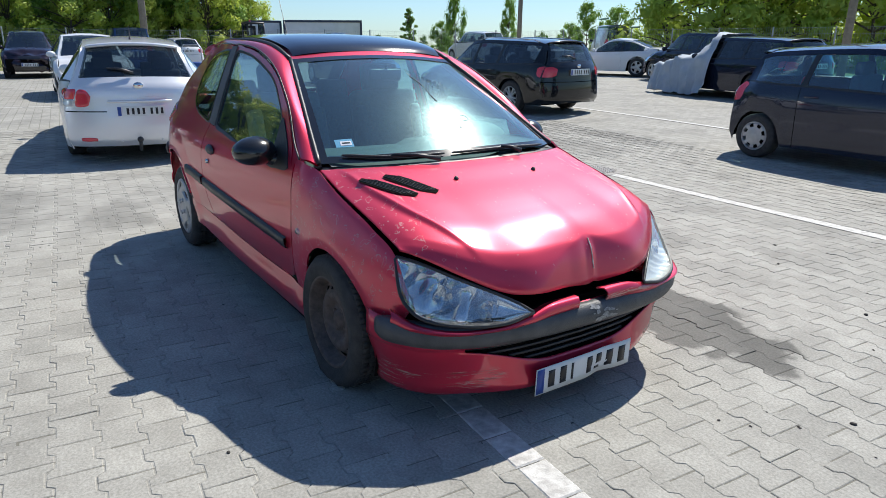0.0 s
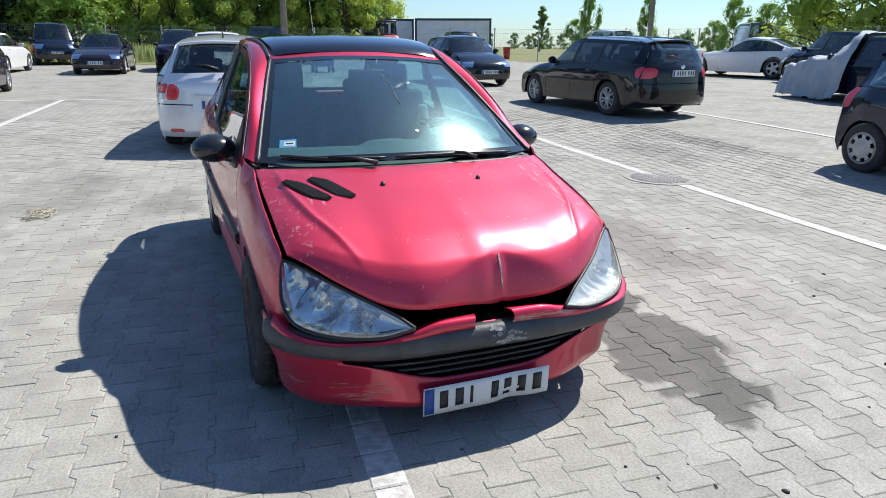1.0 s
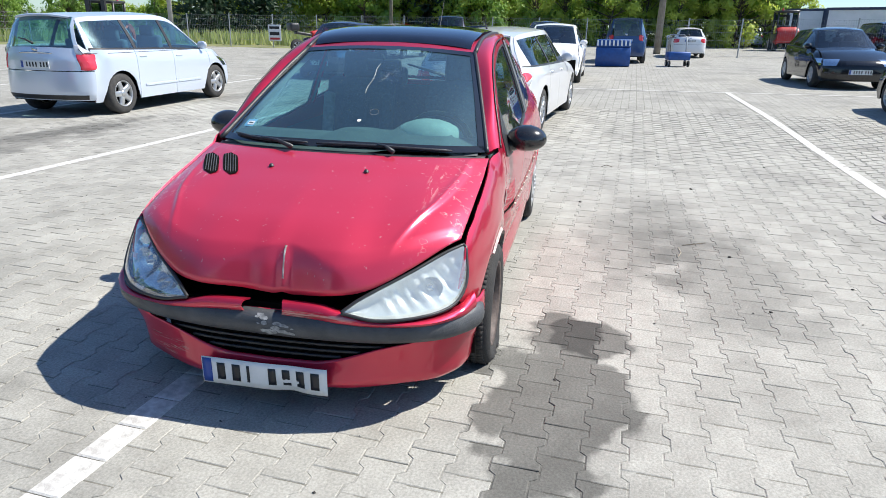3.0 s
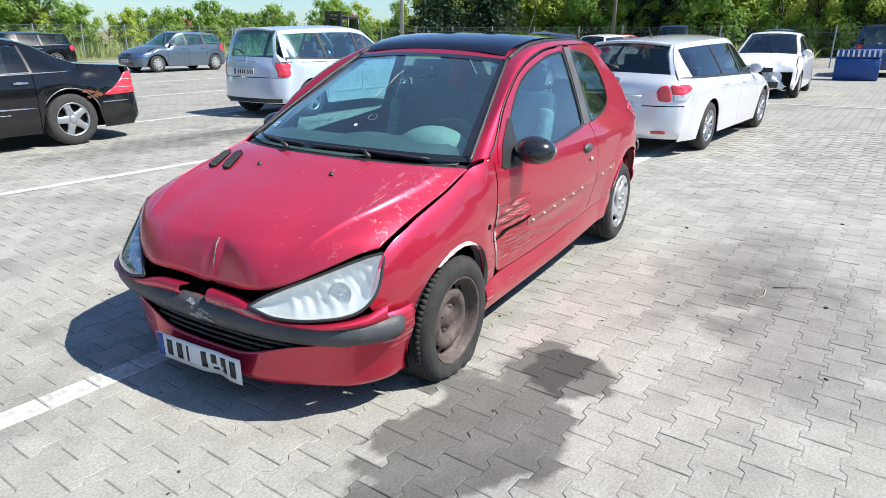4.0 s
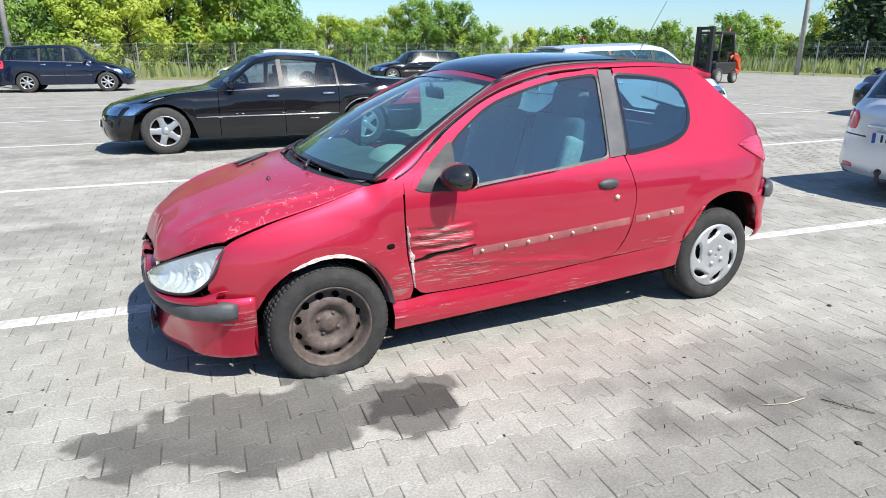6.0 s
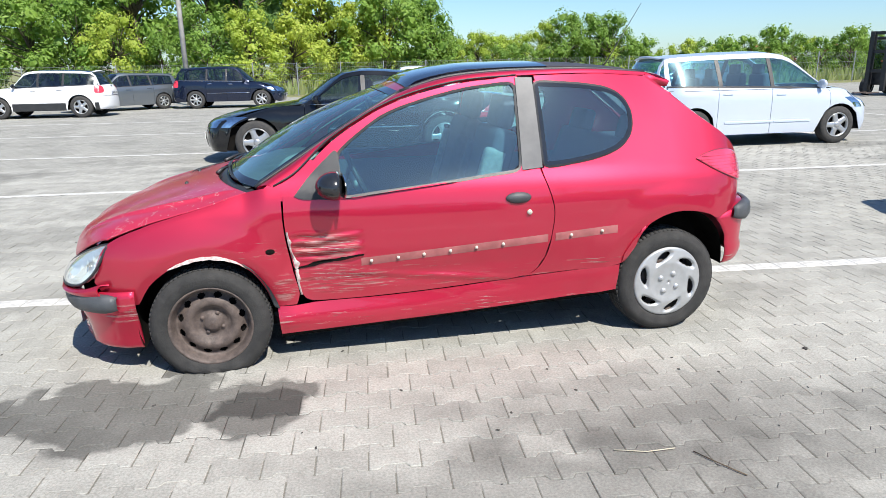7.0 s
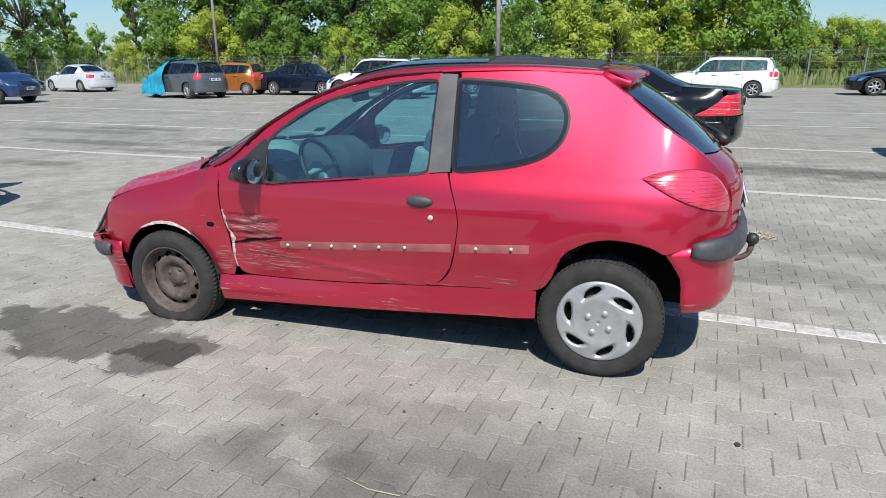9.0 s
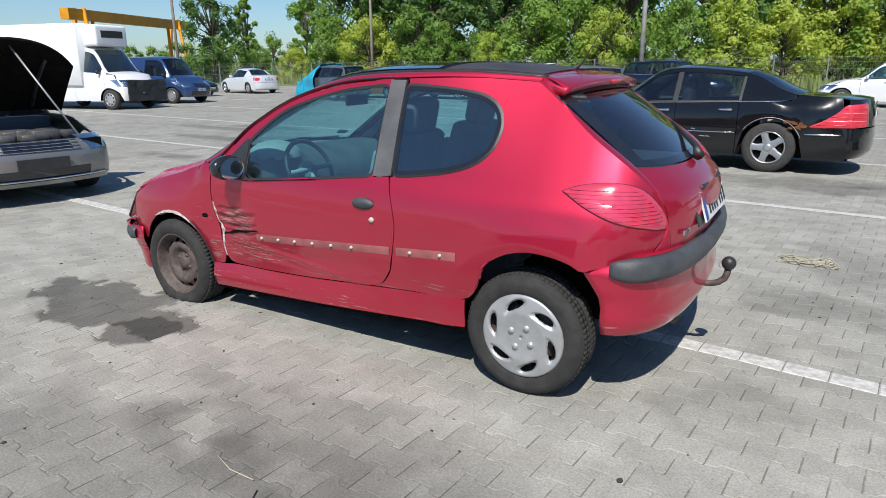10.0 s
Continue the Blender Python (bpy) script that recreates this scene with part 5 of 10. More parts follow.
def side_y(x, z, s=1):
    """Half width of the body at a height; the struck side is pushed in."""
    if z <= 0.95:
        y = WX(x) * FZ(z)
    else:
        d = z - 0.95
        y = WX(x) * 0.922 - 0.34 * d - 0.12 * d * d - 0.075 * smooth01((-0.5 - x) / 0.8) * d / 0.4
    if x > 0.9:
        zh = ZH(x)
        t = min(max((z - (zh - 0.22)) / 0.22, 0.0), 1.0)
        k = smooth01((x - 0.9) / 0.12)
        y -= k * (y - YH(x)) * (1 - math.sqrt(1 - t * t)) if y > YH(x) else 0
    # swage over the wheel arches
    for ax, az, R in ((1.215, 0.25, 0.36), (-1.225, 0.30, 0.40)):
        d = math.hypot(x - ax, z - az) - R
        if -0.1 < d < 0.14 and z > 0.2:
            y += 0.012 * (1 - abs(d - 0.02) / 0.12) if abs(d - 0.02) < 0.12 else 0
    # haunch over the rear wheel, the window set in above it
    if x < -0.3:
        k = smooth01((-0.3 - x) / 0.45)
        y += k * (0.003 * math.exp(-((z - 0.80) / 0.12) ** 2) - 0.004 * smooth01((z - 0.84) / 0.13))
    if s > 0:
        g = math.exp(-((x - 0.72) / 0.16) ** 2 - ((z - 0.53) / 0.13) ** 2)
        y -= 0.030 * g + 0.014 * g * noise.noise(Vector((x * 9, 0.3, z * 16)))
        y -= 0.010 * math.exp(-((x - 0.1) / 0.5) ** 2 - ((z - 0.45 + 0.06 * (x - 0.1)) / 0.05) ** 2)
        # a shallow fold across the lower door and short ripples by the hinge
        if -0.5 < x < 0.6:
            d = z - (0.462 + (x - 0.55) * 0.105)
            y += 0.007 * (math.exp(-(d / 0.014) ** 2) - 0.7 * math.exp(-((d + 0.03) / 0.022) ** 2)) * smooth01((x + 0.5) / 0.3) * smooth01((0.6 - x) / 0.15)
        if 0.44 < x < 0.82 and 0.5 < z < 0.72:
            w = smooth01((x - 0.44) / 0.06) * smooth01((0.82 - x) / 0.03) * smooth01((z - 0.5) / 0.04) * smooth01((0.70 - z) / 0.05)
            y += 0.006 * w * math.sin((z + 0.10 * (x - 0.6)) * 130 + 3 * noise.noise(Vector((x * 8, 1, z * 8))))
    return y


def coons(b, t, l, r, nu, nv):
    """Rows of points filling four boundary curves; b and t run along u, l and r along v."""
    b, t, l, r = spline(b, nu), spline(t, nu), spline(l, nv), spline(r, nv)
    out = []
    for j in range(nv):
        v = j / (nv - 1)
        row = []
        for i in range(nu):
            u = i / (nu - 1)
            p = (1 - v) * b[i] + v * t[i] + (1 - u) * l[j] + u * r[j] - ((1 - u) * (1 - v) * b[0] + u * (1 - v) * b[-1] + (1 - u) * v * t[0] + u * v * t[-1])
            row.append(p)
        out.append(row)
    return out


def on_side(rows, s, off=0.0):
    return [[Vector((p[0], s * (side_y(p[0], p[1], s) + off), p[1])) for p in row] for row in rows]


def inside(poly, x, z):
    c = False
    for i in range(len(poly)):
        (x1, z1), (x2, z2) = poly[i], poly[i - 1]
        if (z1 > z) != (z2 > z) and x < (x2 - x1) * (z - z1) / (z2 - z1) + x1:
            c = not c
    return c


def ringpts(poly, n):
    return [tuple(p) for p in spline(list(poly) + [poly[0]], n + 1)[:-1]]


def pane_rows(poly, s, off, n=48, rings=(1.0, 0.8, 0.55, 0.3, 0.002)):
    pts = ringpts(poly, n)
    cx, cz = sum(p[0] for p in pts) / n, sum(p[1] for p in pts) / n
    rows = []
    for k in rings:
        row = []
        for x, z in pts:
            X, Z = cx + (x - cx) * k, cz + (z - cz) * k
            row.append(Vector((X, s * (side_y(X, Z, s) + off), Z)))
        rows.append(row + [row[0]])
    return rows


def shrink(poly, d):
    """Moves an outline inwards by d."""
    n = len(poly)
    area = sum(poly[i - 1][0] * poly[i][1] - poly[i][0] * poly[i - 1][1] for i in range(n))
    sg = 1 if area > 0 else -1
    out = []
    for i in range(n):
        a, b = Vector(poly[i - 1]), Vector(poly[(i + 1) % n])
        t = (b - a).normalized()
        out.append((poly[i][0] - sg * t.y * d, poly[i][1] + sg * t.x * d))
    return out


def ring_band(outer, inner, s, off0, off1, n=64):
    a = ringpts(outer, n)
    rows = [[], []]
    for row, pts, off in ((rows[0], a, off0), (rows[1], inner if len(inner) == n else ringpts(inner, n), off1)):
        for x, z in pts:
            row.append(Vector((x, s * (side_y(x, z, s) + off), z)))
    return [r + [r[0]] for r in rows]


def mirror(pts):
    return [(p[0], -p[1], p[2]) for p in pts]


hero = tagged(new("red_hatchback"), "crimson three-door hatchback with dented front, scraped side and flat tyre", "car")
hero.matrix_basis = CAR

DOOR_GLASS = [(0.5455, 0.862), (0.5475, 0.93), (0.553, 1.02), (0.546, 1.047), (0.46, 1.120), (0.32, 1.212), (0.15, 1.273), (-0.09, 1.330), (-0.25, 1.350), (-0.345, 1.3555), (-0.361, 1.345), (-0.3605, 1.25), (-0.3595, 1.05), (-0.3580, 0.965), (-0.344, 0.9405), (-0.20, 0.922), (0.1, 0.888), (0.40, 0.8595), (0.527, 0.847)]
DOOR_FRAME = [(0.795, 0.862), (0.76, 0.925), (0.60, 1.085), (0.46, 1.178), (0.32, 1.252), (0.15, 1.312), (-0.09, 1.364), (-0.25, 1.380), (-0.392, 1.386), (-0.388, 1.15), (-0.382, 0.936), (0.1, 0.884), (0.52, 0.838), (0.68, 0.838)]
QUARTER_GLASS = [(-0.4705, 1.345), (-0.487, 1.3625), (-0.62, 1.358), (-0.78, 1.343), (-0.90, 1.318), (-0.975, 1.268), (-1.005, 1.19), (-0.985, 1.10), (-0.92, 1.035), (-0.80, 0.990), (-0.64, 0.962), (-0.502, 0.9495), (-0.4845, 0.966), (-0.478, 1.15)]

for s in (1, -1):
    red = M_SCRAPED if s > 0 else M_RED
    fl = s < 0
    # front wing
    bm = bmesh.new()
    rows = coons([(1.69, 0.405), (1.60, 0.385), (1.545, 0.36), (1.535, 0.37), (1.47, 0.465), (1.36, 0.545), (1.24, 0.580), (1.12, 0.568), (1.01, 0.505), (0.945, 0.41), (0.912, 0.32), (0.90, 0.305), (0.80, 0.305)],
                 [(1.735, 0.475), (1.715, 0.56), (1.65, 0.66), (1.48, 0.735), (1.34, 0.777), (1.19, 0.817), (1.07, 0.855), (0.97, 0.885), (0.838, 0.915)],
                 [(1.69, 0.405), (1.735, 0.475)], [(0.80, 0.305), (0.783, 0.36), (0.808, 0.49), (0.836, 0.70), (0.838, 0.915)], 56, 22)
    grid(bm, on_side(rows, s), flip=fl)
    thick(bm, 0.008)
    wing = part("front_wing", bm, red if s > 0 else M_HOOD, hero, "front wing with a torn wheel arch lip" if s > 0 else "")
    # door
    bm = bmesh.new()
    rows = coons([(0.775, 0.365), (0.745, 0.328), (0.70, 0.316), (0.34, 0.324), (-0.09, 0.352), (-0.33, 0.374), (-0.423, 0.400), (-0.484, 0.48)],
                 [(0.828, 0.885), (0.75, 0.852), (0.66, 0.838), (0.52, 0.834), (0.1, 0.878), (-0.37, 0.930), (-0.460, 0.942)],
                 [(0.775, 0.365), (0.80, 0.49), (0.828, 0.70), (0.828, 0.885)], [(-0.484, 0.48), (-0.5135, 0.60), (-0.523, 0.74), (-0.460, 0.942)], 96, 64)
    grid(bm, on_side(rows, s), flip=fl)
    thick(bm, 0.010)
    door = part("door", bm, red, hero, "dented and scraped door" if s > 0 else "door with a black rubbing strip")
    # window frame of the door and its pane
    bm = bmesh.new()
    inner = shrink(DOOR_GLASS, -0.010)
    a = ringpts(DOOR_FRAME, 90)
    b = ringpts(inner, 180)
    pair = [min(b, key=lambda q: (q[0] - p[0]) ** 2 + (q[1] - p[1]) ** 2) for p in a]
    rows = [[Vector((x, s * side_y(x, z, s), z)) for x, z in a + [a[0]]], [Vector((x, s * side_y(x, z, s), z)) for x, z in pair + [pair[0]]]]
    grid(bm, rows, flip=not fl)
    bmesh.ops.remove_doubles(bm, verts=bm.verts, dist=1e-4)
    thick(bm, 0.012)
    part("door_frame", bm, M_RED, door)
    bm = bmesh.new()
    grid(bm, ring_band(shrink(DOOR_GLASS, -0.011), shrink(DOOR_GLASS, 0.003), s, 0.002, -0.002, 90), flip=not fl)
    thick(bm, 0.006)
    part("window_seal", bm, M_BLACK, door)
    bm = bmesh.new()
    grid(bm, pane_rows(DOOR_GLASS, s, -0.008), flip=not fl)
    part("door_window", bm, M_GLASS, door)
    # mirror triangle and mirror
    bm = bmesh.new()
    tri = [(0.775, 0.858), (0.70, 0.945), (0.62, 1.02), (0.562, 1.062), (0.552, 0.95), (0.550, 0.842), (0.66, 0.838), (0.74, 0.842)]
    grid(bm, pane_rows(tri, s, 0.006, 32), flip=not fl)
    thick(bm, 0.006)
    part("mirror_base", bm, M_BLACK, door)
    bm = bmesh.new()
    bmesh.ops.create_uvsphere(bm, u_segments=24, v_segments=16, radius=1.0)
    for v in bm.verts:
        c = v.co
        sx = 0.098 if c.x > 0 else 0.030
        v.co = Vector((0.575 + c.x * sx - 0.02 * c.y * s * 0, s * (0.845 + c.y * s * 0.105), 0.912 + c.z * 0.072 * (1.0 if c.z > 0 else 0.9)))
    arm = spline([(0.63, s * 0.72, 0.875), (0.60, s * 0.77, 0.875), (0.585, s * 0.80, 0.885)], 6)
    tube(bm, arm, [0.035, 0.03, 0.028, 0.028, 0.03, 0.03], 10)
    mir = part("door_mirror", bm, M_MIRROR, hero, "black door mirror")
    bm = bmesh.new()
    lathe(bm, [(0.001, 0.0), (0.085, 0.0), (0.09, 0.004)], 24)
    g = part("mirror_glass", bm, simple("mirror_silver", (0.85, 0.87, 0.88), None, 0.03, 1.0) if s > 0 else bpy.data.materials["mirror_silver"], mir, smooth=False)
    g.matrix_basis = pose(0.547, s * 0.845, 0.912, 0, 0, 90 + s * 8) @ Matrix.Diagonal((1.05, 1, 0.68, 1))
    # foot of the windscreen pillar behind the shut lines
    bm = bmesh.new()
    grid(bm, pane_rows([(0.93, 0.862), (0.905, 0.905), (0.80, 0.960), (0.70, 1.022), (0.66, 1.0), (0.70, 0.90), (0.76, 0.852), (0.84, 0.835)], s, -0.005, 32), flip=not fl)
    part("pillar_foot", bm, M_RED, hero)
    # handle and lock
    bm = bmesh.new()
    grid(bm, [[Vector((-0.335 + 0.068 * rr * math.cos(a), s * (side_y(-0.335, 0.803, s) + 0.003 + 0.022 * math.sqrt(max(0, 1 - rr * rr))), 0.803 + 0.030 * rr * math.sin(a))) for a in np.linspace(0, 2 * math.pi, 25)] for rr in (1.0, 0.92, 0.75, 0.5, 0.2, 0.01)], flip=not fl)
    part("door_handle", bm, M_GREYPLASTIC, door)
    bm = bmesh.new()
    lathe(bm, [(0.001, 0.010), (0.012, 0.010), (0.014, 0.0)], 14)
    lk = part("lock", bm, M_CHROME if s < 0 else M_CLIP, door)
    lk.matrix_basis = pose(-0.392, s * (side_y(-0.392, 0.728, s) + 0.002), 0.728, 0, 0, 0 if s > 0 else 180)
    # rubbing strip, or the bare band it came off
    zl = lambda x: 0.517 + (0.42 - x) * 0.0745
    for x0, x1, par in ((0.47, -0.495, door), (-0.535, -0.875, None)):
        if s < 0 and par:
            x0 = 0.74
        bm = bmesh.new()
        xs = np.linspace(x0, x1, 24)
        h = 0.021 if s > 0 else 0.028
        o = 0.0015 if s > 0 else 0.016
        grid(bm, [[Vector((x, s * (side_y(x, zl(x) + q * h, s) + oo), zl(x) + q * h)) for x in xs] for q, oo in ((-1, 0.001), (-0.85, o), (0, o + 0.001), (0.85, o), (1, 0.001))], flip=fl)
        if par is None:
            BAND = bm
        else:
            part("strip_band" if s > 0 else "rubbing_strip", bm, M_DULLBAND if s > 0 else M_BLACK, door, "bare band of a lost trim strip" if s > 0 else "black rubbing strip")
    # quarter panel with a window opening
    bm = bmesh.new()
    rows = coons([(-0.372, 0.378), (-0.60, 0.392), (-0.915, 0.412), (-0.925, 0.46), (-0.972, 0.545), (-1.04, 0.612), (-1.13, 0.665), (-1.23, 0.688), (-1.34, 0.680), (-1.42, 0.658), (-1.465, 0.635), (-1.52, 0.652), (-1.60, 0.672), (-1.70, 0.70)],
                 [(-0.398, 1.392), (-0.6, 1.398), (-0.8, 1.400), (-1.0, 1.395), (-1.13, 1.380)],
                 [(-0.372, 0.378), (-0.440, 0.408), (-0.490, 0.48), (-0.518, 0.60), (-0.528, 0.74), (-0.470, 0.945), (-0.398, 1.392)],
                 [(-1.70, 0.70), (-1.735, 0.80), (-1.70, 0.93), (-1.60, 1.04), (-1.40, 1.18), (-1.21, 1.325), (-1.13, 1.380)], 76, 84)
    vs = grid(bm, on_side(rows, s), flip=fl)
    hole = shrink(QUARTER_GLASS, 0.006)
    kill = [f for f in bm.faces if inside(hole, f.calc_center_median().x, f.calc_center_median().z)]
    kill += [f for f in bm.faces if -0.478 < f.calc_center_median().x and f.calc_center_median().z > 0.93 and f not in kill]
    bmesh.ops.delete(bm, geom=kill, context="FACES")
    thick(bm, 0.008)
    quarter = part("quarter_panel", bm, red, hero)
    part("strip_band" if s > 0 else "rubbing_strip", BAND, M_DULLBAND if s > 0 else M_BLACK, quarter)
    bm = bmesh.new()
    grid(bm, ring_band(shrink(QUARTER_GLASS, -0.008), shrink(QUARTER_GLASS, 0.004), s, 0.0025, 0.0075, 80), flip=not fl)
    thick(bm, 0.004)
    part("window_seal", bm, M_BLACK, quarter)
    bm = bmesh.new()
    grid(bm, pane_rows(QUARTER_GLASS, s, 0.0055), flip=not fl)
    part("quarter_window", bm, M_GLASS, quarter)
    bm = bmesh.new()
    grid(bm, ring_band(shrink(QUARTER_GLASS, 0.002), shrink(QUARTER_GLASS, 0.021), s, 0.0072, 0.0072, 80), flip=not fl)
    part("window_border", bm, M_GLOSSBLACK, quarter)
    # B pillar cover
    bm = bmesh.new()
    grid(bm, [[Vector((lerp(lerp(-0.372, -0.462, q), lerp(-0.367, -0.474, q), 1 - t), s * (side_y(-0.42, lerp(0.94, 1.385, t), s) + 0.006), lerp(lerp(0.936, 0.946, q), 1.388, t))) for q in np.linspace(0, 1, 5)] for t in np.linspace(0, 1, 14)], flip=s > 0)
    thick(bm, 0.012)
    part("pillar_cover", bm, M_BPILLAR, hero)
    # sill
    bm = bmesh.new()
    rows = coons([(0.885, 0.150), (0.6, 0.165), (0.05, 0.198), (-0.45, 0.232), (-0.905, 0.262)], [(0.895, 0.300), (0.80, 0.300), (0.70, 0.308), (0.34, 0.318), (-0.09, 0.346), (-0.35, 0.370), (-0.60, 0.388), (-0.912, 0.406)], [(0.885, 0.150), (0.895, 0.300)], [(-0.905, 0.262), (-0.912, 0.406)], 50, 10)
    grid(bm, [[p + Vector((0, s * 0.012 * math.sin(math.pi * j / 9), 0)) for p in r] for j, r in enumerate(on_side(rows, s))], flip=fl)
    thick(bm, 0.01)
    part("sill", bm, M_SCUFFED if s > 0 else M_RED, hero)
    bm = bmesh.new()
    grid(bm, [[Vector((x, s * (side_y(x, 0.2, s) * f), lerp(0.152, 0.262, (0.885 - x) / 1.79) + dz)) for x in np.linspace(0.885, -0.905, 20)] for f, dz in ((0.99, 0.004), (0.985, -0.022), (0.93, -0.022), (0.90, 0.02))], flip=not fl)
    part("sill_flange", bm, M_UNDER, hero)
    # roof side and windscreen pillar
    c1 = [(0.868, 0.905), (0.76, 0.965), (0.61, 1.100), (0.46, 1.194), (0.32, 1.266), (0.15, 1.326), (-0.09, 1.376), (-0.38, 1.398), (-0.8, 1.404), (-1.13, 1.384)]
    c1 = [(x, s * side_y(x, z, s), z) for x, z in c1]
    c2 = [(0.955, s * 0.688, 0.893), (0.80, s * 0.650, 0.985), (0.60, s * 0.600, 1.105), (0.40, s * 0.550, 1.222), (0.215, s * 0.502, 1.320), (0.0, s * 0.502, 1.384), (-0.25, s * 0.508, 1.412), (-0.5, s * 0.508, 1.420), (-0.8, s * 0.500, 1.420), (-1.15, s * 0.475, 1.398)]
    a, b = spline(c1, 46), spline(c2, 46)
    bm = bmesh.new()
    rows = []
    for t in np.linspace(0, 1, 7):
        rows.append([Vector(lerp(p, q, t)) + Vector((0.0, s * 0.010, 0.012)) * math.sin(math.pi * t) for p, q in zip(a, b)])
    grid(bm, rows, flip=fl)
    thick(bm, 0.012)
    part("roof_side", bm, M_RED, hero)
    bm = bmesh.new()
    tube(bm, [Vector(p) + Vector((0, s * 0.003, 0.003)) for p in spline(c1[:8], 40)], 0.0045, 6)
    part("drip_seal", bm, M_BLACK, hero)
    bm = bmesh.new()
    i1, i2 = spline(c1[:6], 20), spline(c2[:5], 20)
    grid(bm, [[Vector(lerp(p, q, k)) + Vector((-0.03, -s * 0.030, -0.030)) for p, q in zip(i1, i2)] for k in (0.0, 0.5, 1.05)])
    part("inner_pillar", bm, M_DASH, hero)
    bm = bmesh.new()
    tube(bm, [Vector(p) + Vector((0.003, -s * 0.002, 0.003)) for p in spline(c2[:5], 24)], 0.011, 6)
    part("windscreen_trim", bm, M_BLACK, hero)
    bm = bmesh.new()
    tube(bm, [Vector(p) + Vector((0.0, 0, 0.004)) for p in spline(c2[4:], 24)], 0.013, 6)
    part("roof_gutter", bm, M_BLACK, hero)
    # rear pillar return to the tailgate
    bm = bmesh.new()
    e1 = [Vector((x, s * side_y(x, z, s), z)) for x, z in spline([(-1.690, 0.665), (-1.735, 0.80), (-1.70, 0.93), (-1.60, 1.04), (-1.40, 1.18), (-1.21, 1.325), (-1.13, 1.380)], 26)]
    e2 = [Vector(p) for p in spline([(-1.752, s * 0.520, 0.665), (-1.742, s * 0.535, 0.80), (-1.705, s * 0.565, 0.93), (-1.605, s * 0.585, 1.04), (-1.405, s * 0.565, 1.183), (-1.215, s * 0.535, 1.328), (-1.14, s * 0.50, 1.392)], 26)]
    grid(bm, [e1, [(p * 0.5 + q * 0.5) + Vector((-0.004, s * 0.006, 0.004)) for p, q in zip(e1, e2)], e2, [q + Vector((0.012, 0, -0.012)) for q in e2]], flip=not fl)
    thick(bm, 0.008)
    part("rear_pillar", bm, M_RED, hero)
    # tail light
    bm = bmesh.new()
    lamp = [(-1.345, 0.953), (-1.40, 0.975), (-1.48, 0.991), (-1.57, 0.992), (-1.645, 0.968), (-1.695, 0.915), (-1.728, 0.85), (-1.736, 0.795), (-1.67, 0.812), (-1.56, 0.848), (-1.44, 0.900)]
    rr = [1.0, 0.98, 0.9, 0.75, 0.55, 0.3, 0.02]
    offs = [0.001, 0.007, 0.010, 0.012, 0.013, 0.013, 0.013]
    rows = []
    for k, o in zip(rr, offs):
        rows.append(pane_rows(lamp, s, o, 44, (k,))[0])
    grid(bm, rows, flip=not fl)
    tl = part("tail_light", bm, M_PINKLENS, hero, "red ribbed tail light")
    for k in range(9):
        zz = 0.835 + k * 0.016
        xs = [x for x in np.linspace(-1.36, -1.73, 40) if inside(shrink(lamp, 0.006), x, zz)]
        if len(xs) > 3:
            bm = bmesh.new()
            tube(bm, [(x, s * (side_y(x, zz, s) + 0.0125), zz) for x in xs], 0.0022, 4)
            part("lens_rib", bm, M_TAIL if zz < 0.88 else M_PINKLENS, tl)
    bm = bmesh.new()
    tube(bm, [(x, s * (side_y(x, z, s) + 0.002), z) for x, z in ringpts(lamp, 60) + [ringpts(lamp, 60)[0]]], 0.0018, 4)
    part("lamp_seal", bm, M_BLACK, tl)
    # headlight: bowl, lens, seal
    NL = 66
    top = spline([(1.968, s * 0.305, 0.466), (1.925, s * 0.365, 0.507), (1.81, s * 0.525, 0.585), (1.70, s * 0.640, 0.640), (1.648, s * 0.695, 0.658)], NL)
    bot = spline([(1.968, s * 0.305, 0.464), (1.955, s * 0.43, 0.442), (1.895, s * 0.585, 0.447), (1.80, s * 0.690, 0.468), (1.722, s * 0.722, 0.53), (1.652, s * 0.706, 0.650)], NL)
    for nm, m, bulge, sh in (("headlight_bowl", M_BOWL if s > 0 else M_REFLECTOR, -0.055, 0.0), ("headlight_lens", M_CLOUDY if s > 0 else M_LENS, 0.022, 0.0)):
        bm = bmesh.new()
        rows = []
        for t in np.linspace(0, 1, 12):
            row = []
            for i, (p, q) in enumerate(zip(bot, top)):
                u = i / (NL - 1)
                k = math.sin(math.pi * t) ** 0.6 * math.sin(math.pi * min(max(u, 0), 1)) ** 0.6
                nrm = Vector((0.80, s * 0.45, 0.42)).normalized()
                w = Vector(lerp(p, q, t)) + nrm * (bulge * k)
                if nm == "headlight_bowl":
                    flute = 0.006 * math.cos(26 * u * math.pi) + 0.008 * math.cos(7 * u * math.pi) if s > 0 else 0.02 * math.cos(9 * u * math.pi)
                    w += nrm * (flute * k * (1 if 0.25 < u < 0.95 else 0.2))
                row.append(w)
            rows.append(row)
        grid(bm, rows, flip=fl)
        if nm == "headlight_bowl":
            lampob = part("headlight", bm, m, hero, "headlight with a clouded yellowed lens" if s > 0 else "clear headlight with a fluted lens")
        else:
            part("lens", bm, m, lampob)
    bm = bmesh.new()
    loop = [Vector(p) for p in bot] + [Vector(p) for p in top[::-1]]
    tube(bm, loop, 0.007, 5)
    part("lamp_seal", bm, M_BLACK, lampob)
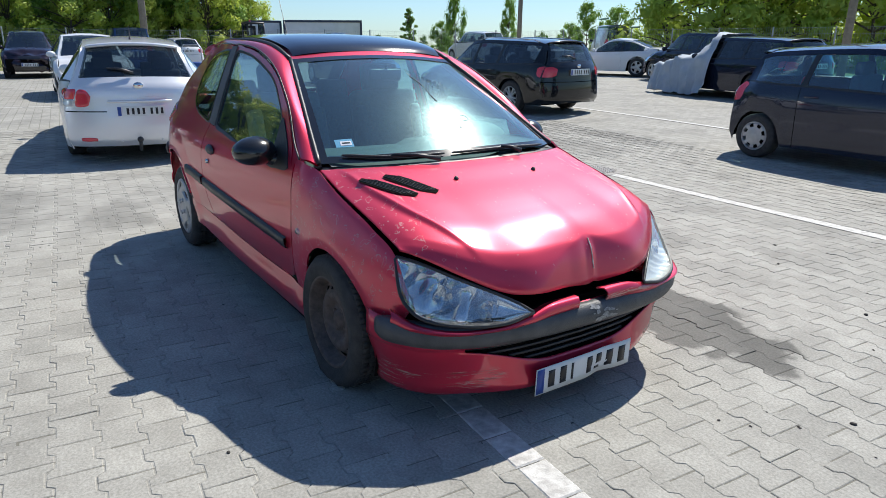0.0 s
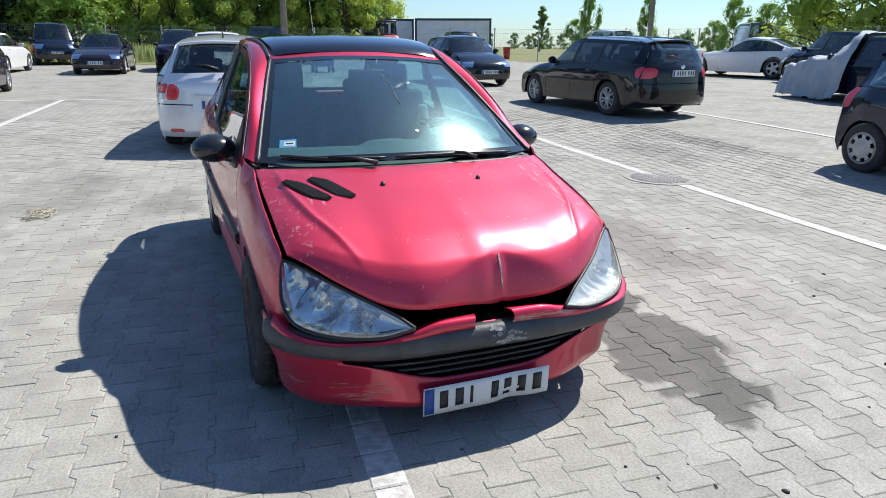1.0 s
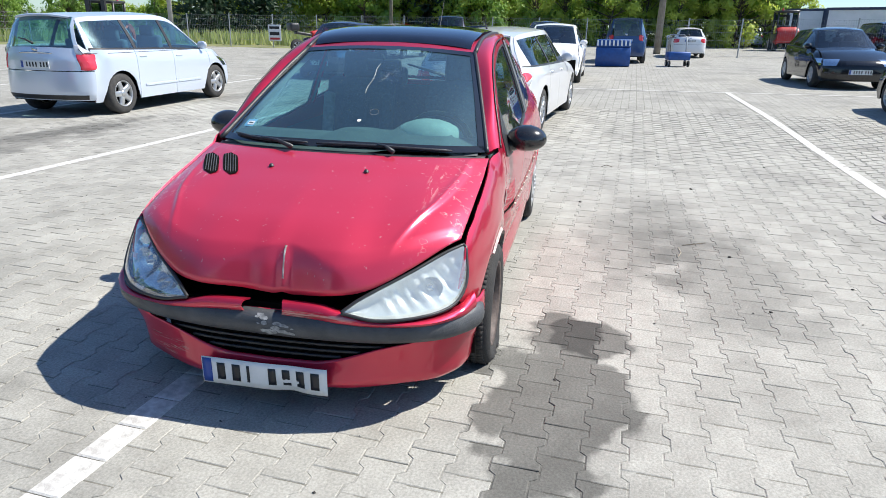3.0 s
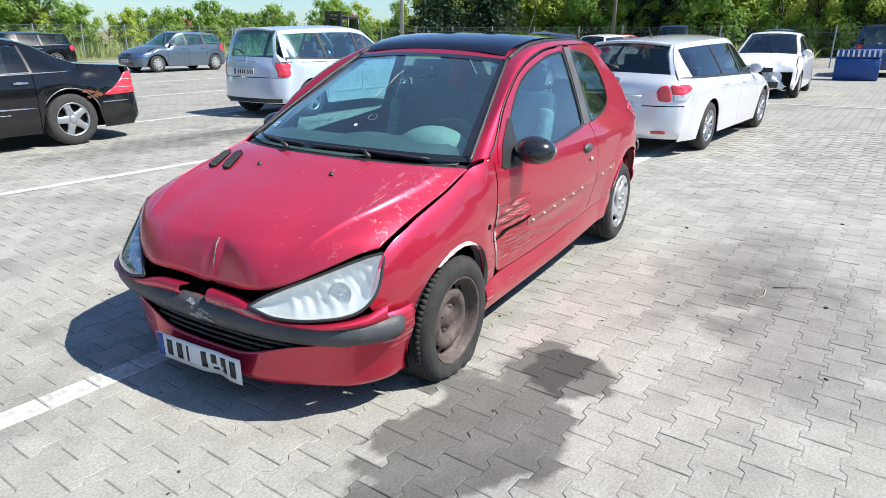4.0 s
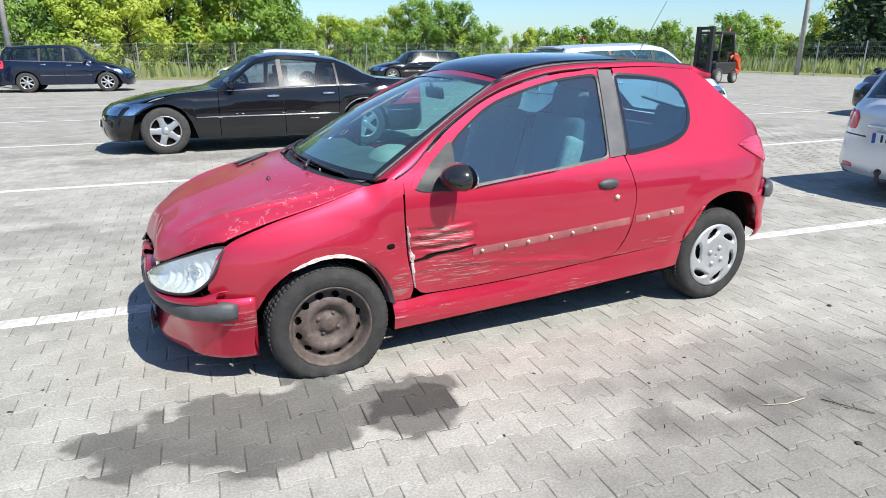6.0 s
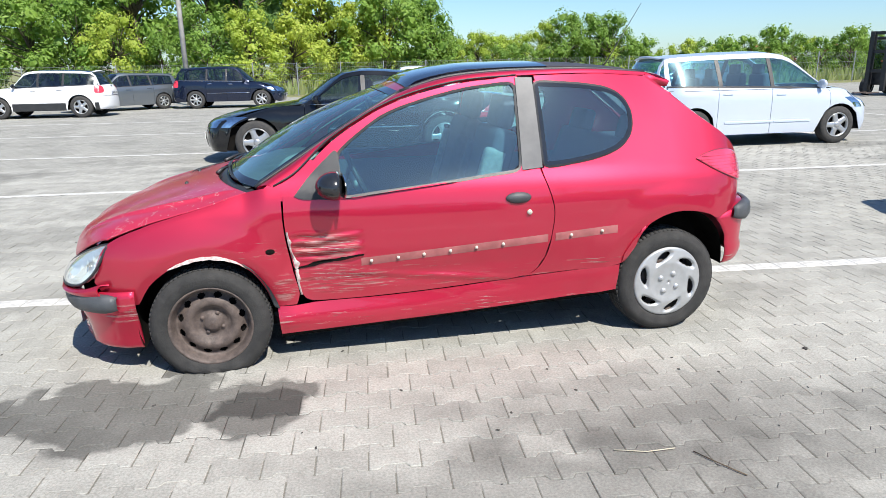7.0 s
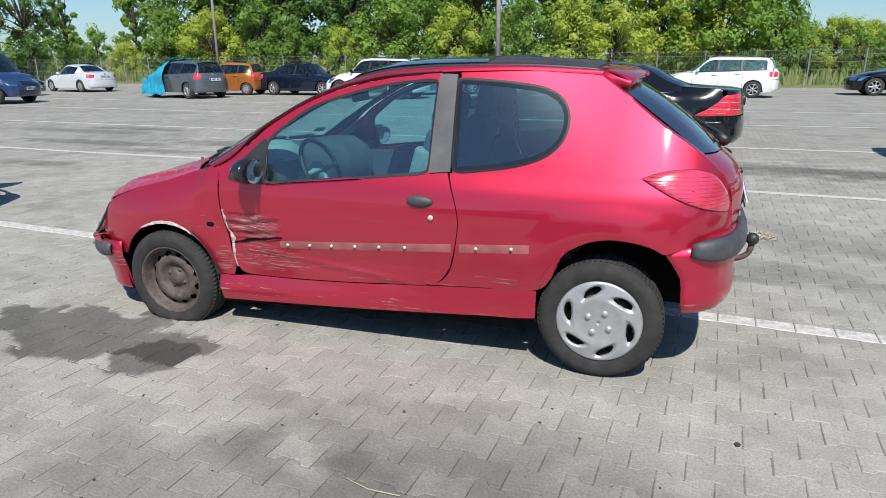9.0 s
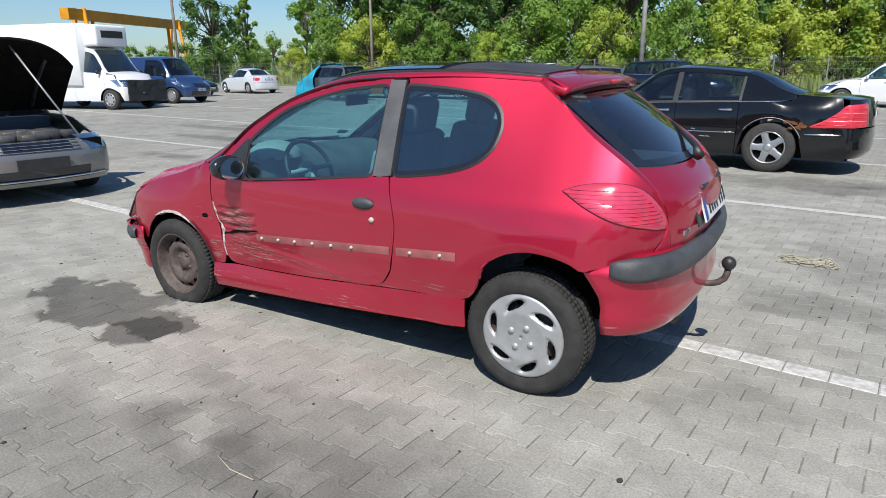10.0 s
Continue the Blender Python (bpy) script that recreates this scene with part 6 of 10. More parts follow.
    for u, rad in (((0.60, 0.046),) if s > 0 else ((0.62, 0.055), (0.32, 0.040))):
        bm = bmesh.new()
        c = (Vector(bot[int(u * (NL - 1))]) + Vector(top[int(u * (NL - 1))])) / 2 - Vector((0.02, s * 0.012, 0.01))
        lathe(bm, [(rad, 0.0), (rad * 0.9, -0.02), (rad * 0.55, -0.045), (0.016, -0.05), (0.014, -0.01), (0.001, -0.005)], 20)
        rf = part("lamp_reflector", bm, M_REFLECTOR if s > 0 else M_CHROME, lampob)
        rf.matrix_basis = Matrix.Translation(c) @ Vector((0, 1, 0)).rotation_difference(Vector((0.9, s * 0.35, 0.15)).normalized()).to_matrix().to_4x4()
    # upper bumper band under the lamp, broken off at the middle
    tp = [(1.70, s * 0.752, 0.475), (1.79, s * 0.712, 0.447), (1.890, s * 0.607, 0.432), (1.945, s * 0.44, 0.433), (1.962, s * 0.30, 0.456), (1.965, s * 0.22, 0.474), (1.966, s * 0.075, 0.477)]
    if s > 0:
        tp = [(x - 0.006, y, z + 0.004) for x, y, z in tp]
    bp2 = [(1.70, s * 0.762, 0.425), (1.79, s * 0.722, 0.418), (1.892, s * 0.617, 0.414), (1.948, s * 0.44, 0.412), (1.966, s * 0.30, 0.416), (1.970, s * 0.2, 0.428), (1.970, s * 0.075, 0.430)]
    a, b = spline(bp2, 36), spline(tp, 36)
    bm = bmesh.new()
    rows = []
    for t in (0, 0.2, 0.45, 0.7, 0.9, 1.0):
        rows.append([Vector(lerp(p, q, t)) + Vector((0.014, s * 0.006, 0.004)) * math.sin(math.pi * t) for p, q in zip(a, b)])
    rows.append([Vector(q) + Vector((-0.035, -s * 0.012, -0.004)) for q in b])
    grid(bm, rows, flip=fl)
    thick(bm, 0.006)
    part("bumper_band", bm, M_SCUFFED, hero)
    # arch liner
    for ax, az, R in ((1.215, 0.255, 0.345), (-1.235, 0.30, 0.392)):
        bm = bmesh.new()
        grid(bm, [[Vector((ax + R * math.cos(a), s * min(y, WX(ax + R * math.cos(a)) * 0.985 - (0.06 if ax < 0 else 0.0)), az + R * math.sin(a))) for a in np.linspace(-0.35 if ax > 0 else -0.2, math.pi + (0.35 if ax > 0 else -0.04), 22)] for y in (0.42, 0.64, WX(ax) * 0.955)], flip=fl)
        grid(bm, [[Vector((ax + k * R * math.cos(a), s * 0.42, az + k * R * math.sin(a))) for a in np.linspace(-0.35 if ax > 0 else -0.2, math.pi + (0.35 if ax > 0 else -0.04), 22)] for k in (0.02, 0.5, 1.0)])
        part("arch_liner", bm, M_UNDER, hero)
    # side repeater, or its empty hole: a black disc in place of its shade
    bm = bmesh.new()
    lathe(bm, [(0.001, 0.008), (0.016, 0.007), (0.022, 0.0)], 16)
    rp = part("side_repeater" if s < 0 else "repeater_hole", bm, M_LENS if s < 0 else M_UNDER, wing)
    rp.matrix_basis = pose(0.912, s * (side_y(0.912, 0.592, s) - (0.004 if s > 0 else 0)), 0.592, 0, 0, 0 if s > 0 else 180) @ Matrix.Diagonal((1.25, 1, 0.75, 1))

# torn lip of the struck arch, its lining hanging loose, and the split edge of the door
bm = bmesh.new()
P = spline([(1.38, 0.540), (1.30, 0.570), (1.22, 0.585), (1.14, 0.580), (1.07, 0.556), (1.02, 0.520)], 34)
rows = [[], [], []]
for i, (x, z) in enumerate(P):
    w = 0.020 * math.sin(math.pi * (0.04 + 0.94 * i / 33)) ** 0.7 * (0.65 + 0.7 * abs(noise.noise(Vector((x * 16, 1, 2)))))
    rows[0].append(Vector((x, side_y(x, z) + 0.004, z + w * 0.55)))
    rows[1].append(Vector((x - 0.008 * noise.noise(Vector((x * 14, 3, 1))), side_y(x, z) + 0.012, z - w * 0.5)))
    rows[2].append(Vector((x, side_y(x, z) - 0.035, z - w * 0.5 - 0.006)))
grid(bm, rows)
thick(bm, 0.003)
part("torn_arch_lip", bm, M_BARE, hero, "bent bare metal arch lip")
bm = bmesh.new()
P = spline([(1.05, 0.548), (1.0, 0.505), (0.955, 0.44), (0.925, 0.37), (0.905, 0.305)], 22)
grid(bm, [[Vector((x + 0.010 * math.sin(9 * z), side_y(x, z) + 0.006 + 0.010 * noise.noise(Vector((x * 20, z * 9, 4))), z)) for x, z in P], [Vector((x - 0.020, side_y(x, z) + 0.014, z - 0.012)) for x, z in P], [Vector((x + 0.012, side_y(x, z) - 0.03, z - 0.01)) for x, z in P]])
thick(bm, 0.003)
part("loose_arch_lining", bm, M_GREYPLASTIC, hero, "grey arch lining hanging loose")
bm = bmesh.new()
P = spline([(0.822, 0.685), (0.812, 0.60), (0.795, 0.52), (0.790, 0.47), (0.782, 0.40), (0.772, 0.355)], 40)
rows = [[], [], []]
for i, (x, z) in enumerate(P):
    w = 0.003 + 0.011 * max(0.0, noise.noise(Vector((3, 1, z * 26)))) + 0.006 * math.exp(-((z - 0.50) / 0.05) ** 2)
    rows[0].append(Vector((x + 0.004, side_y(x, z) + 0.003, z)))
    rows[1].append(Vector((x - w * 0.6, side_y(x, z) + 0.007, z + 0.004 * noise.noise(Vector((1, 4, z * 40))))))
    rows[2].append(Vector((x - w * 1.6, side_y(x, z) + 0.001, z)))
grid(bm, rows)
thick(bm, 0.002)
part("split_door_edge", bm, M_BARE, hero, "torn bare metal edge of the door")
# black gash where the wing met the door; inner shade laid on as colour
bm = bmesh.new()
P = spline([(0.800, 0.492), (0.74, 0.500), (0.66, 0.518), (0.58, 0.530), (0.50, 0.548), (0.455, 0.552)], 26)
rows = [[], [], []]
for i, (x, z) in enumerate(P):
    w = 0.012 * math.sin(math.pi * min(max(i / 25, 0.03), 0.97)) ** 0.6 * (0.6 + 0.8 * abs(noise.noise(Vector((x * 22, 2, 2)))))
    rows[0].append(Vector((x, side_y(x, z + w) + 0.004, z + w)))
    rows[1].append(Vector((x, side_y(x, z) + 0.0015, z)))
    rows[2].append(Vector((x, side_y(x, z - w) + 0.007, z - w * 0.8)))
grid(bm, rows, flip=True)
thick(bm, 0.002)
part("gash", bm, M_UNDER, hero, "black torn gash in the door")
for k, (x0, z0, x1, z1) in enumerate(((0.79, 0.665, 0.60, 0.645), (0.775, 0.63, 0.47, 0.62), (0.76, 0.60, 0.50, 0.585), (0.74, 0.575, 0.55, 0.57), (0.72, 0.46, 0.42, 0.452), (0.70, 0.432, 0.40, 0.44))):
    bm = bmesh.new()
    xs = np.linspace(0, 1, 14)
    rows = [[], []]
    for t in xs:
        x, z = lerp(x0, x1, t), lerp(z0, z1, t) + 0.006 * noise.noise(Vector((t * 5, k, 2)))
        w = 0.0013 * math.sin(math.pi * min(max(t, 0.05), 0.95))
        rows[0].append(Vector((x, side_y(x, z + w) + 0.0015, z + w)))
        rows[1].append(Vector((x, side_y(x, z - w) + 0.0015, z - w)))
    grid(bm, rows, flip=True)
    part("scratch", bm, M_BARE, hero)
# clips left in the bare band
for x, par in ((0.42, "door"), (0.285, "door"), (0.155, "door"), (0.02, "door"), (-0.115, "door"), (-0.255, "door"), (-0.62, "q"), (-0.79, "q")):
    bm = bmesh.new()
    z = 0.517 + (0.42 - x) * 0.0745
    lathe(bm, [(0.001, 0.010), (0.007, 0.009), (0.009, 0.0)], 10)
    c = part("trim_clip", bm, M_CLIP, hero)
    c.matrix_basis = pose(x, side_y(x, z) + 0.003, z)

# bonnet
HB = [(1.000, 0.700, 0.874), (1.09, 0.55, 0.884), (1.165, 0.33, 0.890), (1.20, 0.0, 0.893)]
HB = HB + [(x, -y, z) for x, y, z in HB[-2::-1]]
HF = [(1.652, 0.686, 0.684), (1.715, 0.632, 0.660), (1.815, 0.525, 0.600), (1.905, 0.385, 0.535), (1.948, 0.26, 0.522), (1.952, 0.08, 0.526), (1.960, 0.0, 0.528)]
HF = HF + [(x, -y, z) for x, y, z in HF[-2::-1]]
HL = [(1.000, 0.700, 0.876), (1.07, 0.701, 0.862), (1.19, 0.701, 0.828), (1.34, 0.698, 0.791), (1.48, 0.695, 0.751), (1.652, 0.686, 0.684)]
NU, NV = 221, 97
BULGE = smoothcurve([(0.0, 0.0), (0.21, 0.030), (0.40, 0.057), (0.60, 0.079), (0.773, 0.096), (0.88, 0.098), (0.94, 0.078), (0.975, 0.042), (1.0, 0.0)])
RIDGE = smoothcurve([(0.0, 0.885), (0.3, 0.855), (0.6, 0.775), (0.8, 0.655), (1.0, 0.54)])
rows = coons(HB, HF, HL, mirror(HL), NU, NV)
HOOD = []
for j, row in enumerate(rows):
    v = j / (NV - 1)
    out = []
    for i, p in enumerate(row):
        u = abs(2 * i / (NU - 1) - 1)
        p = Vector(p)
        k = 1 - u**3.3
        p.z += BULGE(v) * k
        # crisp pressed ridge lines running to the lamps
        ridge = RIDGE(v)
        t = min(max((u - ridge) / 0.040, 0.0), 1.0)
        k = math.sin(math.pi * min(v * 1.05, 1.0)) ** 0.7
        p.z -= 0.011 * (1 - (1 - t) ** 2) * k
        p.z += 0.006 * math.exp(-((u - ridge) / 0.035) ** 2) * k
        # the knock in the nose: one sharp crease in a shallow hollow
        yy = p.y - 0.058
        f = smooth01((v - 0.78) / 0.22)
        d = max(0.0, v - (0.862 + 0.42 * abs(yy)))
        fold = max(0.0, 1 - abs(yy) / 0.03) * 0.012 * min(d / 0.06, 1.0) - math.exp(-(yy / 0.14) ** 2) * 0.016 * f
        p.z += fold - 0.14 * d
        p.x += fold * 0.6 - 0.24 * d
        out.append(p)
    HOOD.append(out)
bm = bmesh.new()
grid(bm, HOOD, flip=False)
bmesh.ops.recalc_face_normals(bm, faces=bm.faces)
if sum(f.normal.z for f in bm.faces) < 0:
    bmesh.ops.reverse_faces(bm, faces=bm.faces)
shell(bm, 0.010)
hood = part("bonnet", bm, M_HOOD, hero, "folded bonnet with flaking lacquer")
HP = np.array([[p.x, p.y, p.z] for r in HOOD for p in r])


def hood_z(x, y):
    d = (HP[:, 0] - x) ** 2 + (HP[:, 1] - y) ** 2
    i = np.argsort(d)[:6]
    w = 1 / (d[i] + 1e-5)
    return float((HP[i, 2] * w).sum() / w.sum())


# bare scrape down the crease
jj = [j for j in range(NV) if 0.875 < j / (NV - 1) < 0.985]
ic = min(range(NU), key=lambda i: abs(HOOD[-1][i].y - 0.058))
bm = bmesh.new()
rows = []
for j in jj:
    c = HOOD[j][ic] + Vector((0.0025, 0, 0.0025))
    w = 0.0035 + 0.005 * abs(noise.noise(Vector((j * 0.9, 3, 1))))
    rows.append([c + Vector((-0.001, w, -w * 0.5)), c, c + Vector((-0.001, -w * 0.8, -w * 0.4))])
grid(bm, rows)
bmesh.ops.recalc_face_normals(bm, faces=bm.faces)
part("crease_scrape", bm, M_BARE, hood, "bare metal along the crease")

# louvres on one side of the bonnet
for (x0, y0), (x1, y1) in (((1.195, -0.602), (1.435, -0.482)), ((1.215, -0.497), (1.435, -0.385))):
    bm = bmesh.new()
    rows = []
    for t in np.linspace(0, 1, 9):
        x, y = lerp(x0, x1, t), lerp(y0, y1, t)
        hw = 0.043 * (1 - abs(2 * t - 1) ** 8) + 0.001
        rows.append([Vector((x + 0.3 * q * hw, y + q * hw, hood_z(x, y) + 0.004 + 0.0015 * (1 - q * q))) for q in np.linspace(-1, 1, 5)])
    grid(bm, rows)
    bmesh.ops.recalc_face_normals(bm, faces=bm.faces)
    vent = part("bonnet_vent", bm, M_UNDER, hood, "black louvred vent")
    for k in range(-2, 3):
        bm = bmesh.new()
        hw = k * 0.0145
        tube(bm, [(lerp(x0, x1, t) + 0.3 * hw, lerp(y0, y1, t) + hw, hood_z(lerp(x0, x1, t), lerp(y0, y1, t)) + 0.0062) for t in np.linspace(0.08 + 0.02 * abs(k), 0.92 - 0.02 * abs(k), 8)], 0.0022, 5)
        part("louvre", bm, M_GREYPLASTIC, vent)
for y in (-0.228, 0.212):
    bm = bmesh.new()
    lathe(bm, [(0.001, 0.012), (0.007, 0.010), (0.012, 0.0)], 12)
    nz = part("washer_nozzle", bm, M_BLACK, hood)
    nz.matrix_basis = pose(1.354, y, hood_z(1.354, y) + 0.002, 90)

# front bumper: lower skin with an intake, strip, plate
BP = [(1.548, 0.778), (1.64, 0.768), (1.745, 0.722), (1.84, 0.635), (1.910, 0.48), (1.948, 0.27), (1.960, 0.0)]
BPATH = spline(BP, 40)
BPATH = BPATH + [np.array((p[0], -p[1])) for p in BPATH[-2::-1]]


def bump_pt(i, off, z):
    p = BPATH[i]
    a, b = BPATH[max(i - 1, 0)], BPATH[min(i + 1, len(BPATH) - 1)]
    d = np.array((b[0] - a[0], b[1] - a[1]))
    d = d / np.linalg.norm(d)
    n = np.array((-d[1], d[0]))
    if n[0] * 0.7 + n[1] * p[1] < 0:
        n = -n
    return Vector((p[0] + n[0] * off, p[1] + n[1] * off, z))


bm = bmesh.new()
rows = []
for z, off, climb in ((0.440, -0.020, 0), (0.400, -0.004, 0), (0.350, -0.004, 0), (0.338, -0.012, 0), (0.285, -0.030, 0.92), (0.228, -0.034, 0.92), (0.216, -0.030, 0.88), (0.190, -0.022, 0.45), (0.160, -0.006, 0.1), (0.138, -0.006, 0), (0.122, -0.030, 0), (0.114, -0.09, 0)):
    row = []
    for i in range(len(BPATH)):
        y = abs(BPATH[i][1])
        side = smooth01((y - 0.45) / 0.33)
        up = climb * smooth01((y - 0.14) / 0.46)
        zz = lerp(z, 0.335, up) + side * (0.014 if z < 0.15 else 0.0)
        tuck = 0.046 * smooth01((y - 0.25) / 0.32) * smooth01((0.345 - zz) / 0.16)
        row.append(bump_pt(i, lerp(lerp(off, -0.010, up), off * 0.25, side) - tuck, zz))
    rows.append(row)
grid(bm, rows)
bm.faces.ensure_lookup_table()
nb = len(BPATH) - 1
kill = [bm.faces[i * nb + j] for i in (3, 4) for j in range(nb) if abs(BPATH[j][1]) < 0.57 and abs(BPATH[j + 1][1]) < 0.57]
bmesh.ops.delete(bm, geom=kill, context="FACES")
bmesh.ops.recalc_face_normals(bm, faces=bm.faces)
shell(bm, 0.006)
fb = part("front_bumper", bm, M_SCUFFED, hero, "sagging front bumper with a dark strip")
# plain dark boxes added inside: they stop sun leaking through and blacken the intake
bm = bmesh.new()
box(bm, (1.64, -0.46, 0.16), (1.865, 0.46, 0.43))
part("intake_backing", bm, M_UNDER, hero, smooth=False)
bm = bmesh.new()
box(bm, (1.02, -0.52, 0.28), (1.62, 0.52, 0.64))
part("bonnet_space_block", bm, M_UNDER, hero, smooth=False)
n0 = [i for i in range(len(BPATH)) if abs(BPATH[i][1]) < 0.56]
for z in (0.245, 0.270, 0.295, 0.320):
    bm = bmesh.new()
    tube(bm, [bump_pt(i, -0.050, z) for i in n0 if abs(BPATH[i][1]) < 0.18 + (z - 0.215) * 3.6], 0.007, 6)
    part("grille_slat", bm, M_BLACK, fb)
bm = bmesh.new()
rows = []
for k, (z, off) in enumerate(((0.348, 0.002), (0.352, 0.020), (0.372, 0.030), (0.395, 0.032), (0.418, 0.026), (0.436, 0.010), (0.440, -0.016))):
    row = []
    for i in range(3, len(BPATH) - 3):
        e = min(i - 3, len(BPATH) - 4 - i)
        f = min(1.0, (e + 0.3) / 2.5) ** 0.5
        tilt = 0.012 * BPATH[i][1] * -1
        row.append(bump_pt(i, off * f + 0.003, 0.394 + (z - 0.394) * (0.55 + 0.45 * f) + tilt))
    rows.append(row)
grid(bm, rows)
bmesh.ops.recalc_face_normals(bm, faces=bm.faces)
shell(bm, 0.004)
part("bumper_strip", bm, M_BUMPERSTRIP, fb, "faded dark grey bumper strip")
M_SCUFF = simple("scuffed_pale_plastic", (0.34, 0.35, 0.35), (0.14, 0.145, 0.15), 0.7, scale=60)
SY = [float(p[1]) for p in BPATH]


def strip_pt(y, z):
    """Point on the face of the strip at y across and height z."""
    i = min(range(1, len(SY) - 1), key=lambda k: abs(SY[k] - y))
    off = float(np.interp(z, (0.352, 0.372, 0.395, 0.418, 0.436), (0.020, 0.030, 0.032, 0.026, 0.010)))
    p = bump_pt(i, off + 0.0055, z - 0.012 * y)
    p.y = y
    return p


rs = random.Random(8)
for k in range(22):
    y0, z0 = rs.gauss(0.035, 0.035), rs.uniform(0.366, 0.434)
    r0 = rs.uniform(0.003, 0.013)
    bm = bmesh.new()
    ring = [(y0 + r0 * math.cos(a) * (1.6 + rs.uniform(-0.5, 0.5)), min(z0 + r0 * math.sin(a) * rs.uniform(0.4, 1.0), 0.436)) for a in np.linspace(0, 2 * math.pi, 9)[:-1]]
    vs = [bm.verts.new(strip_pt(*q)) for q in ring]
    bm.faces.new(vs)
    part("scuff", bm, M_SCUFF, fb)
# bent plate with bars for its characters
bm = bmesh.new()


def plate_pt(y, z, off=0.0):
    bend = 0.016 * math.exp(-((y - 0.10) / 0.05) ** 2) * (1 if z < 0 else 0.3) - 0.010 * smooth01((y - 0.12) / 0.12)
    return Vector((1.968 - bend + off + 0.03 * z, -0.014 + y, 0.163 + z + 0.010 * smooth01((y - 0.08) / 0.2)))


def plate_patch(y0, y1, z0, z1, off):
    b = bmesh.new()
    grid(b, [[plate_pt(y, z, off) for y in np.linspace(y0, y1, max(3, int((y1 - y0) / 0.02)))] for z in np.linspace(z0, z1, 5)])
    bmesh.ops.recalc_face_normals(b, faces=b.faces)
    shell(b, 0.0012)
    return b


bm.free()
plate = part("number_plate", plate_patch(-0.26, 0.26, -0.057, 0.057, 0.0), M_PLATE, hero, "bent white number plate with dark bars")
part("country_band", plate_patch(-0.256, -0.218, -0.052, 0.052, 0.0016), M_PLATEBLUE, plate, "blue country band")
for y, w in ((-0.205, 0.052), (-0.142, 0.052), (-0.075, 0.018), (0.008, 0.048), (0.064, 0.048), (0.121, 0.052), (0.182, 0.056)):
    part("plate_bar", plate_patch(y + w * 0.18, y + w * 0.82, -0.036, 0.036, 0.0016), M_PLATEINK, plate)

# windscreen, roof, sunroof
bm = bmesh.new()
WB = [(0.955, 0.680, 0.893), (1.06, 0.50, 0.900), (1.125, 0.25, 0.906), (1.145, 0.0, 0.908)]
WB = WB + mirror(WB[-2::-1])
WT = [(0.215, 0.497, 1.322), (0.250, 0.25, 1.340), (0.262, 0.0, 1.346)]
WT = WT + mirror(WT[-2::-1])
WL = [(0.955, 0.680, 0.893), (0.60, 0.594, 1.107), (0.215, 0.497, 1.322)]
rows = coons(WB, WT, WL, mirror(WL), 31, 21)
rows = [[Vector(p) + Vector((0.022, 0, 0.034)) * math.sin(math.pi * j / 20) * (1 - abs(2 * i / 30 - 1) ** 2) for i, p in enumerate(r)] for j, r in enumerate(rows)]
grid(bm, rows)
bmesh.ops.recalc_face_normals(bm, faces=bm.faces)
ws = part("windscreen", bm, M_SCREEN, hero, "cracked dusty windscreen")
bm = bmesh.new()
grid(bm, [[p + Vector((0.003, 0, 0.003)) for p in r] for r in rows[:2]])
grid(bm, [[p + Vector((0.003, 0, 0.003)) for p in r] for r in rows[-2:]])
for c in (0, -1):
    grid(bm, [[r[c] + Vector((0.003, 0, 0.003)), lerp(r[c], r[1 if c == 0 else -2], 0.8) + Vector((0.003, 0, 0.003))] for r in rows])
bmesh.ops.recalc_face_normals(bm, faces=bm.faces)
part("windscreen_border", bm, M_GLOSSBLACK, ws)
bm = bmesh.new()
cw = [[Vector(p) + Vector((0, 0, -0.012)) for p in spline(WB, 31)], [Vector(p) + Vector((0.03, 0, -0.02)) for p in spline(WB, 31)], [Vector(p) + Vector((-0.01, 0, -0.02)) for p in spline(HB, 31)], [Vector(p) + Vector((0.02, 0, -0.035)) for p in spline(HB, 31)]]
grid(bm, cw)
bmesh.ops.recalc_face_normals(bm, faces=bm.faces)
part("cowl_panel", bm, M_BLACK, hero)


def screen(u, v, off):
    """Point of the windscreen: u across from the car's left, v up."""
    i, j = u * 30, v * 20
    a, b = int(min(i, 29)), int(min(j, 19))
    f, g = i - a, j - b
    p = (rows[b][a] * (1 - f) + rows[b][a + 1] * f) * (1 - g) + (rows[b + 1][a] * (1 - f) + rows[b + 1][a + 1] * f) * g
    return p + Vector((0.52, 0, 0.85)) * off


for pts, piv in (([(0.12, 0.0), (0.35, 0.015), (0.57, 0.012)], (0.30, -0.05)), ([(0.60, 0.012), (0.78, 0.018), (0.93, 0.045)], (0.64, -0.05))):
    bm = bmesh.new()
    blade = [screen(u, max(v, 0.0), 0.014) for u, v in spline(pts, 14)]
    tube(bm, blade, [0.004] + [0.007] * 12 + [0.004], 6)
    wp = part("wiper", bm, M_BLACK, hero, "black windscreen wiper")
    bm = bmesh.new()
    b0 = screen(max(piv[0], 0), 0, 0.02) + Vector((0.05, 0, -0.01))
    tube(bm, [b0, lerp(b0, blade[7], 0.5) + Vector((0, 0, 0.012)), blade[7] + Vector((0, 0, 0.007))], [0.012, 0.008, 0.005], 6)
    part("wiper_arm", bm, M_BLACK, wp)
